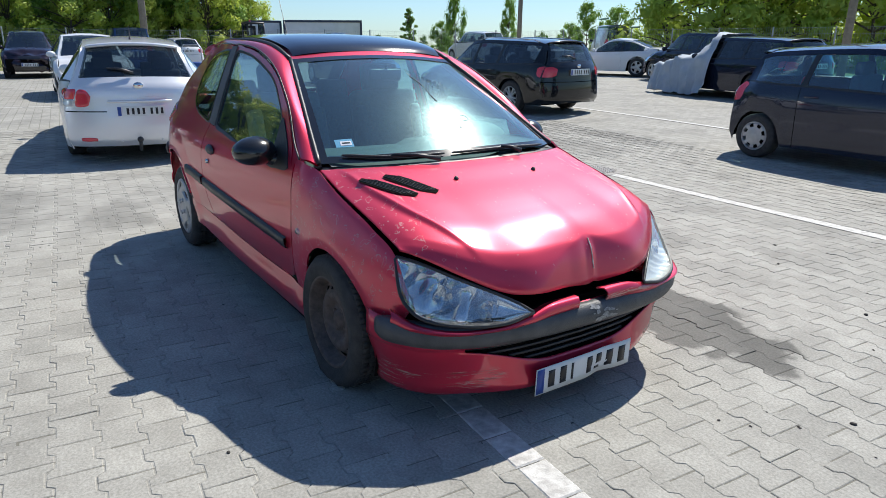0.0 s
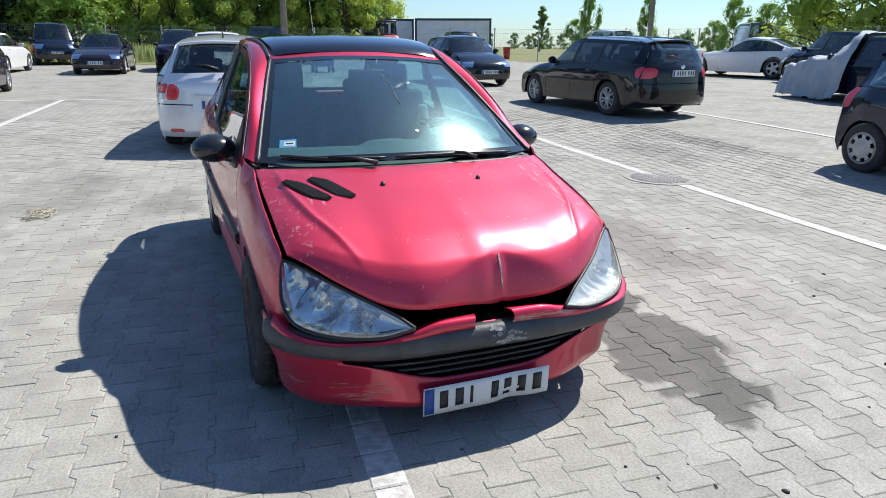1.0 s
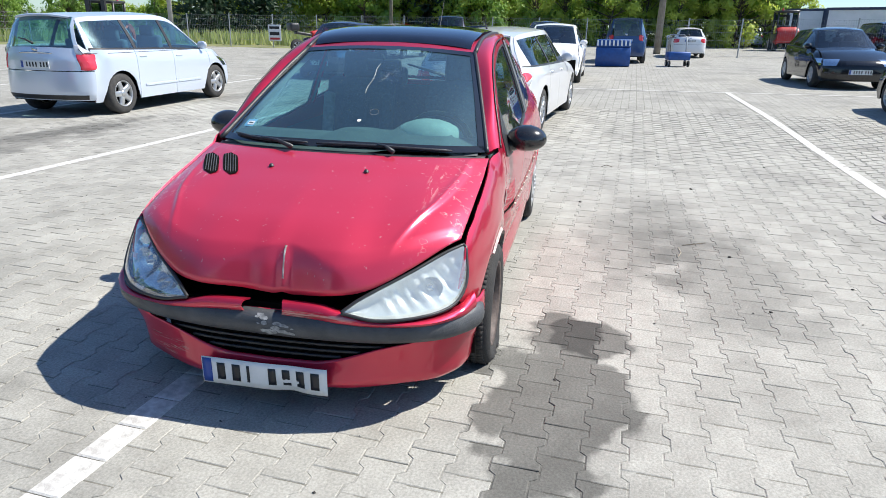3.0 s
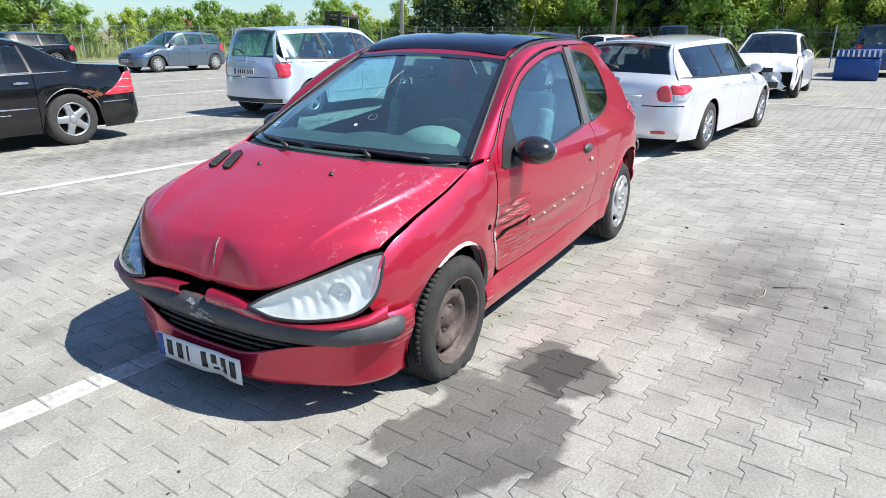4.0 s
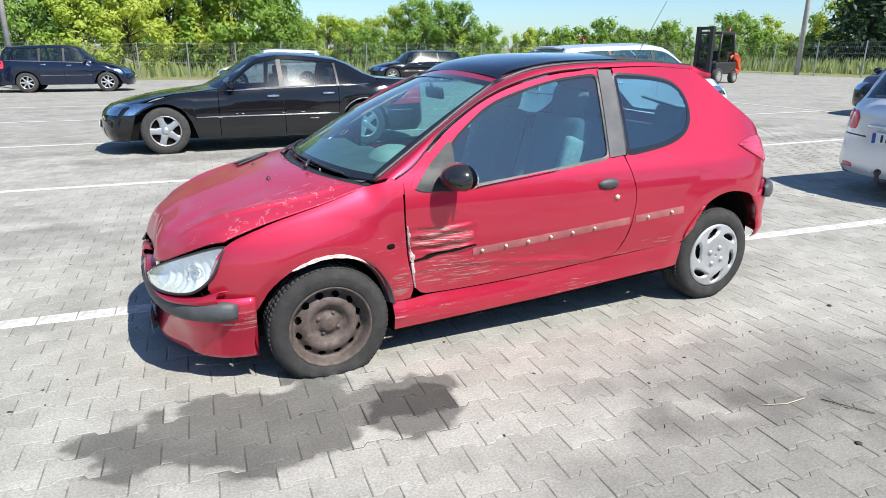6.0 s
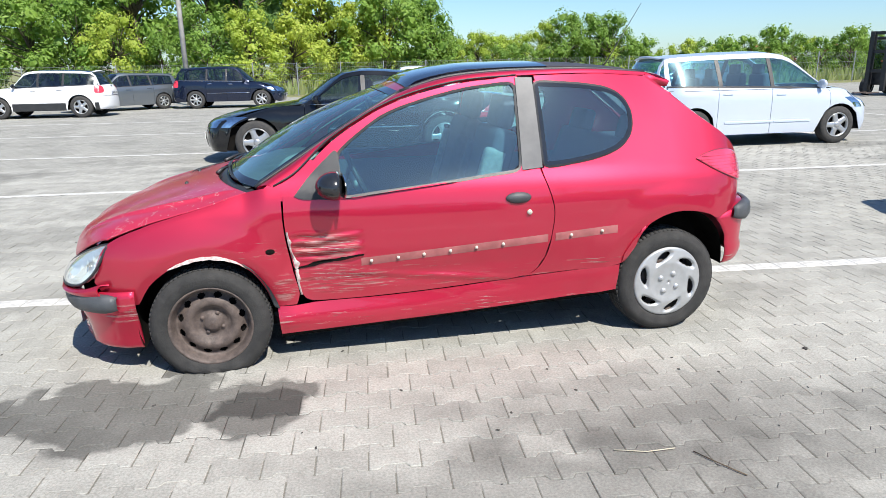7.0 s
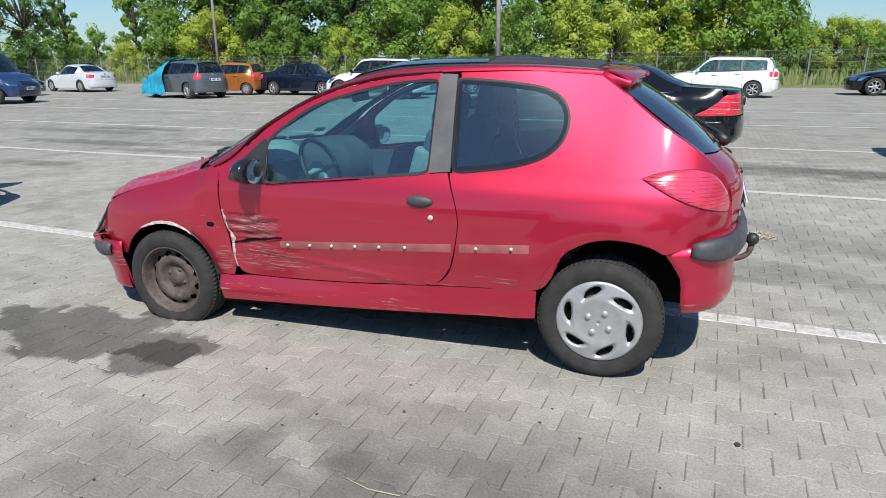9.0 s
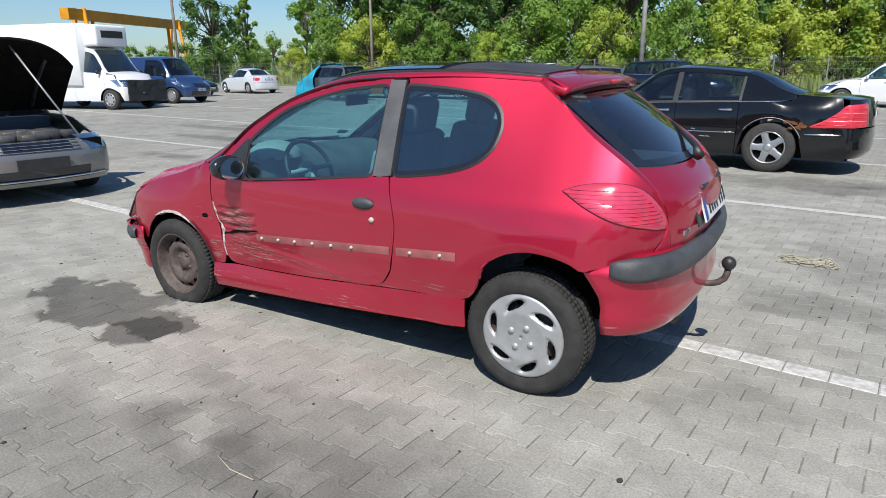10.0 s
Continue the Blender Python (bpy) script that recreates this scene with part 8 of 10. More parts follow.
C, ax1, ax2 = Vector((0.43, 0.35, 0.85)), Vector((0, 1, 0)), Vector((0.42, 0, 0.9)).normalized()
tube(bm, [C + 0.18 * (ax1 * math.cos(a) + ax2 * math.sin(a)) for a in np.linspace(0, 2 * math.pi, 33)], 0.014, 8, cap=False)
sw = part("steering_wheel", bm, M_BLACK, hero)
bm = bmesh.new()
bmesh.ops.create_uvsphere(bm, u_segments=14, v_segments=8, radius=1.0)
for v in bm.verts:
    v.co = C + ax1 * v.co.y * 0.075 + ax2 * v.co.z * 0.06 + ax1.cross(ax2) * v.co.x * 0.03 + Vector((0.02, 0, -0.01))
tube(bm, [C + ax1 * -0.175, C, C + ax1 * 0.175], 0.014, 6)
tube(bm, [C, C + ax2 * -0.17], 0.014, 6)
tube(bm, [C, C + Vector((0.25, 0, -0.10))], 0.03, 8)
part("steering_boss", bm, M_DASH, sw)


def cushion(bm, c, size, tilt=0.0, r=0.04):
    b = bmesh.new()
    box(b, [-v / 2 for v in size], [v / 2 for v in size])
    bmesh.ops.bevel(b, geom=b.edges[:], offset=r, segments=3, profile=0.6, affect="EDGES", clamp_overlap=True)
    m = pose(c[0], c[1], c[2], 0, tilt, 0)
    for v in b.verts:
        v.co = m @ v.co
    me = bpy.data.meshes.new("tmp")
    b.to_mesh(me)
    b.free()
    bm.from_mesh(me)
    bpy.data.meshes.remove(me)


for y in (0.35, -0.35):
    seat = new("front_seat")
    seat.parent = hero
    bm = bmesh.new()
    cushion(bm, (0.02, y, 0.50), (0.50, 0.48, 0.16), 6)
    part("seat", bm, M_SEAT, seat)
    bm = bmesh.new()
    cushion(bm, (-0.27, y, 0.82), (0.13, 0.46, 0.62), -16, 0.05)
    part("backrest", bm, M_SEAT, seat)
    for q in (-1, 1):
        bm = bmesh.new()
        cushion(bm, (-0.225, y + q * 0.20, 0.80), (0.12, 0.075, 0.46), -16, 0.03)
        part("bolster", bm, M_SEATGREY if q * y > 0 else M_SEAT, seat, "light grey side bolster" if q * y > 0 else "")
    bm = bmesh.new()
    cushion(bm, (-0.375, y, 1.20), (0.095, 0.26, 0.18), -12, 0.04)
    part("headrest", bm, M_SEAT, seat)
bench = new("rear_seat")
bench.parent = hero
bm = bmesh.new()
cushion(bm, (-0.80, 0, 0.50), (0.46, 1.18, 0.18), 6)
part("seat", bm, M_SEAT, bench)
bm = bmesh.new()
cushion(bm, (-1.08, 0, 0.78), (0.14, 1.16, 0.50), -18, 0.05)
part("backrest", bm, M_SEAT, bench)
for y in (0.36, -0.36):
    bm = bmesh.new()
    cushion(bm, (-1.16, y, 1.08), (0.09, 0.24, 0.15), -14, 0.035)
    part("headrest", bm, M_SEAT, bench)
bm = bmesh.new()
grid(bm, [[Vector((x, y, 0.965)) for y in np.linspace(-0.6, 0.6, 5)] for x in (-1.18, -1.60)])
thick(bm, 0.015)
part("parcel_shelf", bm, M_SEAT, hero)
bm = bmesh.new()
cushion(bm, (0.33, 0.0, 1.245), (0.03, 0.20, 0.065), 10, 0.012)
tube(bm, [(0.33, 0, 1.26), (0.36, 0, 1.30)], 0.008, 6)
part("rear_view_mirror", bm, M_BLACK, hero)
for s in (1, -1):
    bm = bmesh.new()
    grid(bm, [[Vector((x, s * (side_y(x, z, s) - 0.05), z)) for x in np.linspace(0.72, -0.88, 12)] for z in (0.40, 0.55, 0.70, 0.82)])
    grid(bm, [[Vector((x, s * (side_y(x, z, s) - 0.05), z)) for x in np.linspace(-0.88, -1.5, 6)] for z in (0.74, 0.82)])
    part("inner_trim", bm, M_SEAT, hero)

# ---- trees, fence and far things ----
M_BARK = simple("grey_brown_bark", (0.13, 0.10, 0.075), (0.08, 0.065, 0.05), 0.95, scale=5, bump=0.6, bump_scale=25)


def leaf_material(name, a, b):
    m, nodes, links, p = mat(name)
    oi = nodes.new("ShaderNodeObjectInfo")
    geo = nodes.new("ShaderNodeNewGeometry")
    mx = nodes.new("ShaderNodeMix")
    mx.data_type = "RGBA"
    mx.inputs["A"].default_value, mx.inputs["B"].default_value = (*a, 1), (*b, 1)
    ad = nodes.new("ShaderNodeMath")
    ad.operation = "MULTIPLY_ADD"
    ad.inputs[1].default_value = 0.55
    links.new(geo.outputs["Random Per Island"], ad.inputs[0])
    mu = nodes.new("ShaderNodeMath")
    mu.operation = "MULTIPLY"
    mu.inputs[1].default_value = 0.45
    links.new(oi.outputs["Random"], mu.inputs[0])
    links.new(mu.outputs[0], ad.inputs[2])
    links.new(ad.outputs[0], mx.inputs["Factor"])
    links.new(mx.outputs["Result"], p.inputs["Base Color"])
    p.inputs["Roughness"].default_value = 0.55
    tr = nodes.new("ShaderNodeBsdfTranslucent")
    links.new(mx.outputs["Result"], tr.inputs["Color"])
    ms = nodes.new("ShaderNodeMixShader")
    ms.inputs["Fac"].default_value = 0.50
    links.new(p.outputs["BSDF"], ms.inputs[1])
    links.new(tr.outputs["BSDF"], ms.inputs[2])
    links.new(ms.outputs["Shader"], nodes["Material Output"].inputs["Surface"])
    return m


M_LEAF = leaf_material("green_leaves", (0.14, 0.27, 0.045), (0.31, 0.46, 0.085))
M_LEAFYELLOW = leaf_material("yellow_green_leaves", (0.31, 0.45, 0.06), (0.52, 0.58, 0.10))
M_LEAFDARK = leaf_material("dark_green_leaves", (0.085, 0.18, 0.042), (0.18, 0.31, 0.072))
M_NEEDLE = leaf_material("dark_needles", (0.022, 0.050, 0.028), (0.055, 0.10, 0.050))


def leaves(rng, pts, size, big=(), way=()):
    """One mesh of small folded leaves at pts."""
    V, F = [], []
    for i, p in enumerate(pts):
        u = (Vector((rng.gauss(0, 1), rng.gauss(0, 1), rng.gauss(0, 1))).normalized() + Vector((p.x * 1.2, p.y * 1.2, 0.75)) + (way[i] * 1.9 if i < len(way) else Vector())).normalized()
        w = u.orthogonal().normalized()
        w = Matrix.Rotation(rng.uniform(0, 6.28), 3, u) @ w
        v = u.cross(w)
        s = size * rng.uniform(0.6, 1.3)
        k = len(V)
        V += [p - w * s, p + v * s * 0.5 + u * s * 0.12, p + w * s, p - v * s * 0.5 + u * s * 0.12]
        F.append((k, k + 1, k + 2, k + 3))
    # leafy mass inside every clump
    if big:
        b = bmesh.new()
        bmesh.ops.create_icosphere(b, subdivisions=1, radius=1.0)
        b.verts.ensure_lookup_table()
        IV, IF = [v.co.copy() for v in b.verts], [[v.index for v in f.verts] for f in b.faces]
        b.free()
        for c, r in big:
            k = len(V)
            sd = Vector((rng.uniform(0, 50), 0, 0))
            V += [c + v * r * (1 + 0.9 * noise.noise(v * 3.3 + sd)) for v in IV]
            F += [tuple(k + j for j in f) for f in IF]
    me = bpy.data.meshes.new("crown")
    me.from_pydata(V, [], F)
    return me


def tree_meshes(seed, kind):
    """Trunk with limbs, and a ragged crown of clumps, for a tree one unit high."""
    rng = random.Random(seed)
    bm = bmesh.new()
    top = 0.55 if kind != "conifer" else 0.97
    axis = [Vector((0.02 * math.sin(3 * t + seed), 0.02 * math.cos(4 * t + seed), t * top)) for t in np.linspace(0, 1, 7)]
    tube(bm, axis, [0.022 * (1 - 0.75 * t) for t in np.linspace(0, 1, 7)], 7)
    pts, big, way = [], [], []
    if kind == "conifer":
        for k in range(26):
            z = 0.08 + 0.90 * k / 25
            R = 0.24 * (1 - z) ** 0.85 + 0.012
            n = int(10 + 16 * (1 - z))
            for j in range(n):
                a = rng.uniform(0, 6.283)
                L = R * rng.uniform(0.75, 1.12)
                for q in range(9):
                    f = (q + rng.random()) / 9
                    pts.append(Vector((L * f * math.cos(a), L * f * math.sin(a), z - 0.05 * f * f + rng.uniform(-0.012, 0.012))) + Vector((rng.gauss(0, 0.010), rng.gauss(0, 0.010), 0)))
        size = 0.017
    else:
        base = {"tall": 0.12, "round": 0.09, "bush": 0.02, "poplar": 0.10, "far": 0.02}[kind]
        wide = {"tall": 0.26, "round": 0.34, "bush": 0.48, "poplar": 0.15, "far": 0.5}[kind]
        clumps = []
        n = {"bush": 42, "far": 24}.get(kind, 48)
        for k in range(n):
            z = base + (1 - base) * (k + rng.random()) / n
            z = min(z, 0.97)
            prof = math.sin(math.pi * min(max((z - base) / (1.02 - base), 0.03), 0.985) ** 0.75) ** 0.6
            a, d = rng.uniform(0, 6.283), wide * prof * math.sqrt(rng.uniform(0.10, 1.0))
            c = Vector((d * math.cos(a), d * math.sin(a), z + rng.uniform(-0.03, 0.03)))
            clumps.append((c, wide * rng.uniform(0.16, 0.34)))
        for c, r in clumps:
            s = axis[min(int(c.z / 0.55 * 5), 5)]
            tube(bm, [s, lerp(s, c, 0.5) + Vector((0, 0, 0.02)), c], [0.008, 0.005, 0.002], 4)
            for _ in range(112 if kind != "far" else 64):
                d = Vector((rng.gauss(0, 1), rng.gauss(0, 1), rng.gauss(0, 0.8)))
                d = d.normalized() * rng.uniform(0.62, 1.05)
                pts.append(c + d * r)
                way.append(d)
            big.append((c, r * 0.42))
        size = {"bush": 0.022, "far": 0.031}.get(kind, 0.0165)
    tme = bpy.data.meshes.new("trunk")
    for f in bm.faces:
        f.smooth = True
    bm.to_mesh(tme)
    bm.free()
    tme.materials.append(M_BARK)
    return tme, leaves(rng, pts, size, big, way)


TREES = {}


def tree(kind, x, y, h, leaf, label, seed, width=1.0, group="trees round the yard", name="tree"):
    v = seed % 4
    if (kind, v) not in TREES:
        TREES[kind, v] = tree_meshes(100 + v * 7 + len(kind), kind)
    tme, cme = TREES[kind, v]
    key = (kind, v, leaf.name)
    if key not in TREES:
        c2 = cme.copy()
        c2.materials.clear()
        c2.materials.append(leaf)
        TREES[key] = c2
    root = tagged(new(name), label, "tree" if name == "tree" else "bush", group)
    root.matrix_basis = Matrix.Translation((x, y, rise(x, y) - 0.05)) @ pose(0, 0, 0, 0, 0, (seed * 77) % 360) @ Matrix.Diagonal((h * width, h * width, h, 1))
    part_of("trunk", tme, None, root)
    part_of("crown", TREES[key], None, root)
    return root


rng = random.Random(5)
k = 0
# tall belt behind the long fence
x = 3.6
while x < 50:
    h = rng.uniform(11, 15.5)
    tree(rng.choice(["tall", "round", "tall"]), x, -50 + rng.uniform(-5, 4), h, rng.choice([M_LEAF, M_LEAF, M_LEAFDARK, M_LEAFDARK, M_LEAFYELLOW]), "tall green leafy tree behind the fence", k, rng.uniform(0.85, 1.15))
    x += rng.uniform(2.5, 3.8)
    k += 1
x = 5.0
while x < 66:
    tree("bush", x, -42.5 + rng.uniform(-2.0, 2.0), rng.uniform(3.6, 6.4) if x < 44 else rng.uniform(2.4, 3.4), rng.choice([M_LEAF, M_LEAFYELLOW, M_LEAF]), "bushy green thicket behind the fence", k, rng.uniform(0.8, 1.1), name="bush")
    x += rng.uniform(2.2, 3.6)
    k += 1
for x, h, m in ((8.5, 13.5, M_LEAFDARK), (27.0, 13, M_LEAFDARK), (40.0, 12.0, M_LEAFDARK)):
    tree("tall", x, -46, h, m, "dark green dense tree behind the fence", k, 0.9)
    k += 1
tree("round", 54.6, -37.4, 9.6, M_LEAFDARK, "single dense dark tree before the crane", k, 0.95)
k += 1
for x, y, h in ((62.0, -47.0, 9.0), (66.0, -60.0, 10.0)):
    tree("poplar", x, y, h, M_LEAF, "thin open tree beyond the bushes", k, 1.1)
    k += 1
# lower hedge and small trees to the west of it
for x0, x1, lo_, hi_, kd, stp in ((2.6, -1.5, 6.0, 6.8, "bush", 1.7), (-1.5, -5.6, 6.6, 7.8, "bush", 1.7), (-6.0, -14.2, 3.5, 4.1, "bush", 1.5), (-14.8, -20.4, 4.8, 5.6, "bush", 1.6), (4.0, -64, 2.5, 3.2, "far", 1.3), (-20.6, -31.5, 3.1, 3.6, "far", 1.8), (-32, -46, 3.3, 4.2, "far", 2.1), (-47, -64, 3.6, 5.2, "far", 2.4)):
    x = x0
    while x > x1:
        tree(kd, x, -50 + rng.uniform(-2.5, 2.0), rng.uniform(lo_, hi_), rng.choice([M_LEAF, M_LEAF, M_LEAFYELLOW]), "green hedge bush behind the fence" if kd != "round" else "round green tree in the hedge", k, rng.uniform(0.85, 1.05), name="bush" if kd != "round" else "tree")
        x -= stp * rng.uniform(0.8, 1.2)
        k += 1
# conifers and trees at the south-west corner
for x, y, h in ((-44.0, -31.5, 13.0), (-47.0, -28.5, 14.0), (-56.0, -17.0, 14.0), (-49, -35, 13)):
    tree("conifer", x, y, h, M_NEEDLE, "dark green spruce behind the fence", k, 1.15)
    k += 1
y = -40.0
while y < 13:
    tree(rng.choice(["tall", "round"]), -61 + rng.uniform(-5, 5), y, rng.uniform(11.5, 15.5), rng.choice([M_LEAF, M_LEAFYELLOW, M_LEAFYELLOW, M_LEAFYELLOW]), "leafy spring tree at the far side", k, rng.uniform(0.9, 1.2))
    tree("bush", -54 + rng.uniform(-2.5, 2.5), y + 1.0, rng.uniform(4, 7), rng.choice([M_LEAFYELLOW, M_LEAFYELLOW, M_LEAF]), "yellow-green bushy thicket at the far side", k + 1, rng.uniform(0.8, 1.1), name="bush")
    y += rng.uniform(1.9, 3.0)
    k += 2
# scattered small trees over the open side
for x, y, h, kd, wd in ((-63.3, 32.0, 4.6, "poplar", 1.3), (-60.9, 36.4, 6.2, "bush", 0.48), (-57.7, 41.4, 5.6, "bush", 0.46), (-52.5, 48.0, 5.2, "bush", 0.70), (-50.0, 50.0, 4.6, "bush", 1.0), (-70, 40, 3.6, "bush", 1.0), (-60, 52, 3.4, "bush", 1.0)):
    tree(kd, x, y, h, M_LEAF, "small green tree on the open field", k, wd)
    k += 1
for x, y, h in ((-23.1, 27.9, 9.0), (-20.9, 29.7, 10.0), (-18.8, 31.3, 9.5), (-16.7, 32.6, 10.5), (-15.1, 33.5, 9.0), (-26.5, 34.2, 10), (-22.0, 37.5, 11), (-17.5, 39.7, 10.5)):
    tree("bush", x, y, h * 0.72, M_LEAFYELLOW, "broad dense green tree beyond the verge", k, 0.95)
    k += 1
for i in range(46):
    a = radians(118 + i * 1.0)
    tree("far", 190 * math.cos(a), 190 * math.sin(a) + rng.uniform(-8, 8), rng.uniform(3.5, 5.5), M_LEAFDARK, "far dark tree line on the horizon", k, 1.1, "far tree line", "bush")
    k += 1
for i in range(18):
    a = radians(-14 - i * 1.6)
    tree("far", 95 * math.cos(a), 95 * math.sin(a), rng.uniform(4, 6), M_LEAF, "green bush beyond the crane", k, 1.0, "far bushes", "bush")
    k += 1


# tall dry grass along the outside of the fences
M_REED = leaf_material("tall_pale_grass", (0.22, 0.33, 0.09), (0.44, 0.46, 0.20))
rgg = random.Random(21)
V, FF = [], []
for i in range(9000):
    if i % 2:
        x, y0 = rgg.uniform(-48, -35.5), rgg.uniform(-35, -3.5)
    else:
        x, y0 = rgg.uniform(-45, 60), rgg.uniform(-41.5, -37.2)
    z, hh, a = rise(x, y0) - 0.02, rgg.uniform(0.35, 1.05), rgg.uniform(0, 3.14)
    w, l = Vector((math.cos(a), math.sin(a), 0)) * 0.09, Vector((rgg.gauss(0, 0.15), rgg.gauss(0, 0.15), hh))
    b = Vector((x, y0, z))
    k = len(V)
    V += [b - w, b + w, b + w * 0.6 + l * 0.6, b + l, b - w * 0.6 + l * 0.6]
    FF.append((k, k + 1, k + 2, k + 3, k + 4))
gme2 = bpy.data.meshes.new("tall_grass")
gme2.from_pydata(V, [], FF)
tagged(part_of("tall_grass", gme2, M_REED), "tall pale dry grass outside the fences", "grass", kind="stuff")


def fence(name, label, pts, h=1.9, step=2.5):
    """Mesh fence on steel posts along pts."""
    root = tagged(new(name), label, "fence")
    post_me = panel_me = None
    run = []
    for (x0, y0), (x1, y1) in zip(pts[:-1], pts[1:]):
        n = max(1, int(math.hypot(x1 - x0, y1 - y0) / step))
        for i in range(n):
            run.append((lerp(x0, x1, i / n), lerp(y0, y1, i / n), math.atan2(y1 - y0, x1 - x0), math.hypot(x1 - x0, y1 - y0) / n))
    bm = bmesh.new()
    tube(bm, [(0, 0, 0), (0, 0, h)], 0.035, 6)
    post_me = bpy.data.meshes.new("post")
    bm.to_mesh(post_me)
    bm.free()
    post_me.materials.append(M_GALV)
    bm = bmesh.new()
    L = run[0][3]
    for q in np.linspace(0, L, 26):
        box(bm, (q - 0.0022, -0.0022, 0.06), (q + 0.0022, 0.0022, h - 0.05))
    for z in (0.08, 0.45, 0.85, 1.25, 1.6, h - 0.06):
        box(bm, (0, -0.004, z - 0.004), (L, 0.004, z + 0.004))
    panel_me = bpy.data.meshes.new("mesh_panel")
    bm.to_mesh(panel_me)
    bm.free()
    panel_me.materials.append(M_GALV)
    for x, y, a, L2 in run:
        m = Matrix.Translation((x, y, rise(x, y))) @ Matrix.Rotation(a, 4, "Z")
        o = part_of("post", post_me, None, root)
        o.matrix_basis = m
        o = part_of("mesh_panel", panel_me, None, root)
        o.matrix_basis = m @ Matrix.Diagonal((L2 / L, 1, 1, 1))
    return root


fence("long_fence", "long grey wire mesh fence on steel posts", [(62, -36), (-31, -36)])
fence("west_fence", "grey wire mesh fence along the far side", [(-31, -36), (-33, -14), (-33.5, 9)])
fence("verge_fence", "low wire fence beside the grass verge", [(-33.5, 9.0), (-30, 24), (-4, 25)])

# poles and cables
def pole(x, y, h, r, m, label, lean=0.0):
    bm = bmesh.new()
    tube(bm, [(0, 0, -0.1), (lean * 0.5, 0, h * 0.5), (lean, 0, h)], [r, r * 0.85, r * 0.7], 10)
    root = tagged(new("utility_pole"), label, "pole")
    root.matrix_basis = Matrix.Translation((x, y, rise(x, y)))
    part("shaft", bm, m, root)
    bm = bmesh.new()
    box(bm, (-0.05, -0.55, h - 0.55), (0.05, 0.55, h - 0.43))
    for q in (-0.5, 0.0, 0.5):
        tube(bm, [(lean, q, h - 0.45), (lean, q, h - 0.25)], 0.035, 6)
    part("crossarm", bm, M_GALV, root)
    return root


for a in ((8.2, -27.2, 9.5, 0.12, M_CONCRETE, "pale concrete pole beside the fence"), (-31.8, -26.0, 9.5, 0.15, M_CONCRETE, "pale concrete pole by the corner of the yard"), (-42, -15.5, 9, 0.13, M_WOOD, "weathered wooden pole beyond the fence"),
          (-37, 2.6, 10, 0.20, M_WOOD, "thick weathered wooden pole by the containers"), (-27.5, 21.0, 8.5, 0.14, M_WOOD, "dark timber pole on the open side"), (-10.8, 23.8, 8, 0.16, M_WOOD, "weathered timber pole beyond the parked cars"), (46, -28, 10, 0.13, M_WOOD, "dark timber pole near the crane"), (33, -36.5, 7.5, 0.12, M_WOOD, "bare timber pole at the fence")):
    pole(*a)
for y0, z0, y1 in ((-24, 9.4, -31), (-23.2, 10.0, -30)):
    bm = bmesh.new()
    tube(bm, [(lerp(30, 80, t), lerp(y0 - 4, y1, t), z0 - 1.4 * math.sin(math.pi * t)) for t in np.linspace(0, 1, 16)], 0.018, 4)
    part("overhead_cable", bm, M_BLACK)
    tagged(bpy.context.scene.objects[-1], "thin black overhead cable between poles", "cable")

# site containers
def container(x, y, yaw, L=6.0, label="white site container with navy frame"):
    root = tagged(new("site_container"), label, "container", "site containers")
    root.matrix_basis = place(x, y, yaw)
    bm = bmesh.new()
    box(bm, (-L / 2 + 0.05, -1.17, 0.12), (L / 2 - 0.05, 1.17, 2.62))
    part("wall_panel", bm, M_WHITEPANEL, root, smooth=False)
    for ax in (-L / 2, L / 2 - 0.16):
        for ay in (-1.22, 1.06):
            bm = bmesh.new()
            box(bm, (ax, ay, 0.0), (ax + 0.16, ay + 0.16, 2.75))
            part("corner_post", bm, M_NAVY, root, smooth=False)
    for z in (0.0, 2.59):
        for ay in (-1.225, 1.065):
            bm = bmesh.new()
            box(bm, (-L / 2 + 0.16, ay, z), (L / 2 - 0.16, ay + 0.16, z + 0.165))
            part("frame_rail", bm, M_NAVY, root, smooth=False)
        for ax in (-L / 2, L / 2 - 0.16):
            bm = bmesh.new()
            box(bm, (ax, -1.06, z), (ax + 0.16, 1.06, z + 0.165))
            part("frame_rail", bm, M_NAVY, root, smooth=False)
    for wx in (-1.5, 1.3):
        bm = bmesh.new()
        box(bm, (wx - 0.45, 1.165, 1.0), (wx + 0.45, 1.20, 2.05))
        w = part("window", bm, M_WHITEPANEL, root, smooth=False)
        bm = bmesh.new()
        box(bm, (wx - 0.38, 1.19, 1.07), (wx + 0.38, 1.21, 1.98))
        part("pane", bm, M_GLOSSBLACK, w, smooth=False)
    return root


container(-48.0, 16.8, 70.5)
for cx, cy in ((-53.0, 13.2), (-59.0, 14.0), (-65.0, 14.7), (-71.0, 15.4)):
    container(cx, cy, 173)

# gantry crane far off
crane = tagged(new("gantry_crane"), "tall orange gantry crane beyond the yard", "crane")
crane.matrix_basis = Matrix.Translation((63.2, -34.6, rise(63.2, -34.6))) @ pose(0, 0, 0, 0, 0, -60.6)
bm = bmesh.new()
box(bm, (-10.5, -0.4, 5.6), (10.5, 0.4, 6.5))
part("girder", bm, M_ORANGE, crane, smooth=False)
for sx in (-8.5, 8.0):
    for sy in (-1.0, 1.0):
        bm = bmesh.new()
        tube(bm, [(sx + sy * 1.3, sy * 1.9, 0), (sx - 0.2 * sy, sy * 0.3, 6.6)], 0.2, 4)
        part("leg", bm, M_ORANGE, crane)
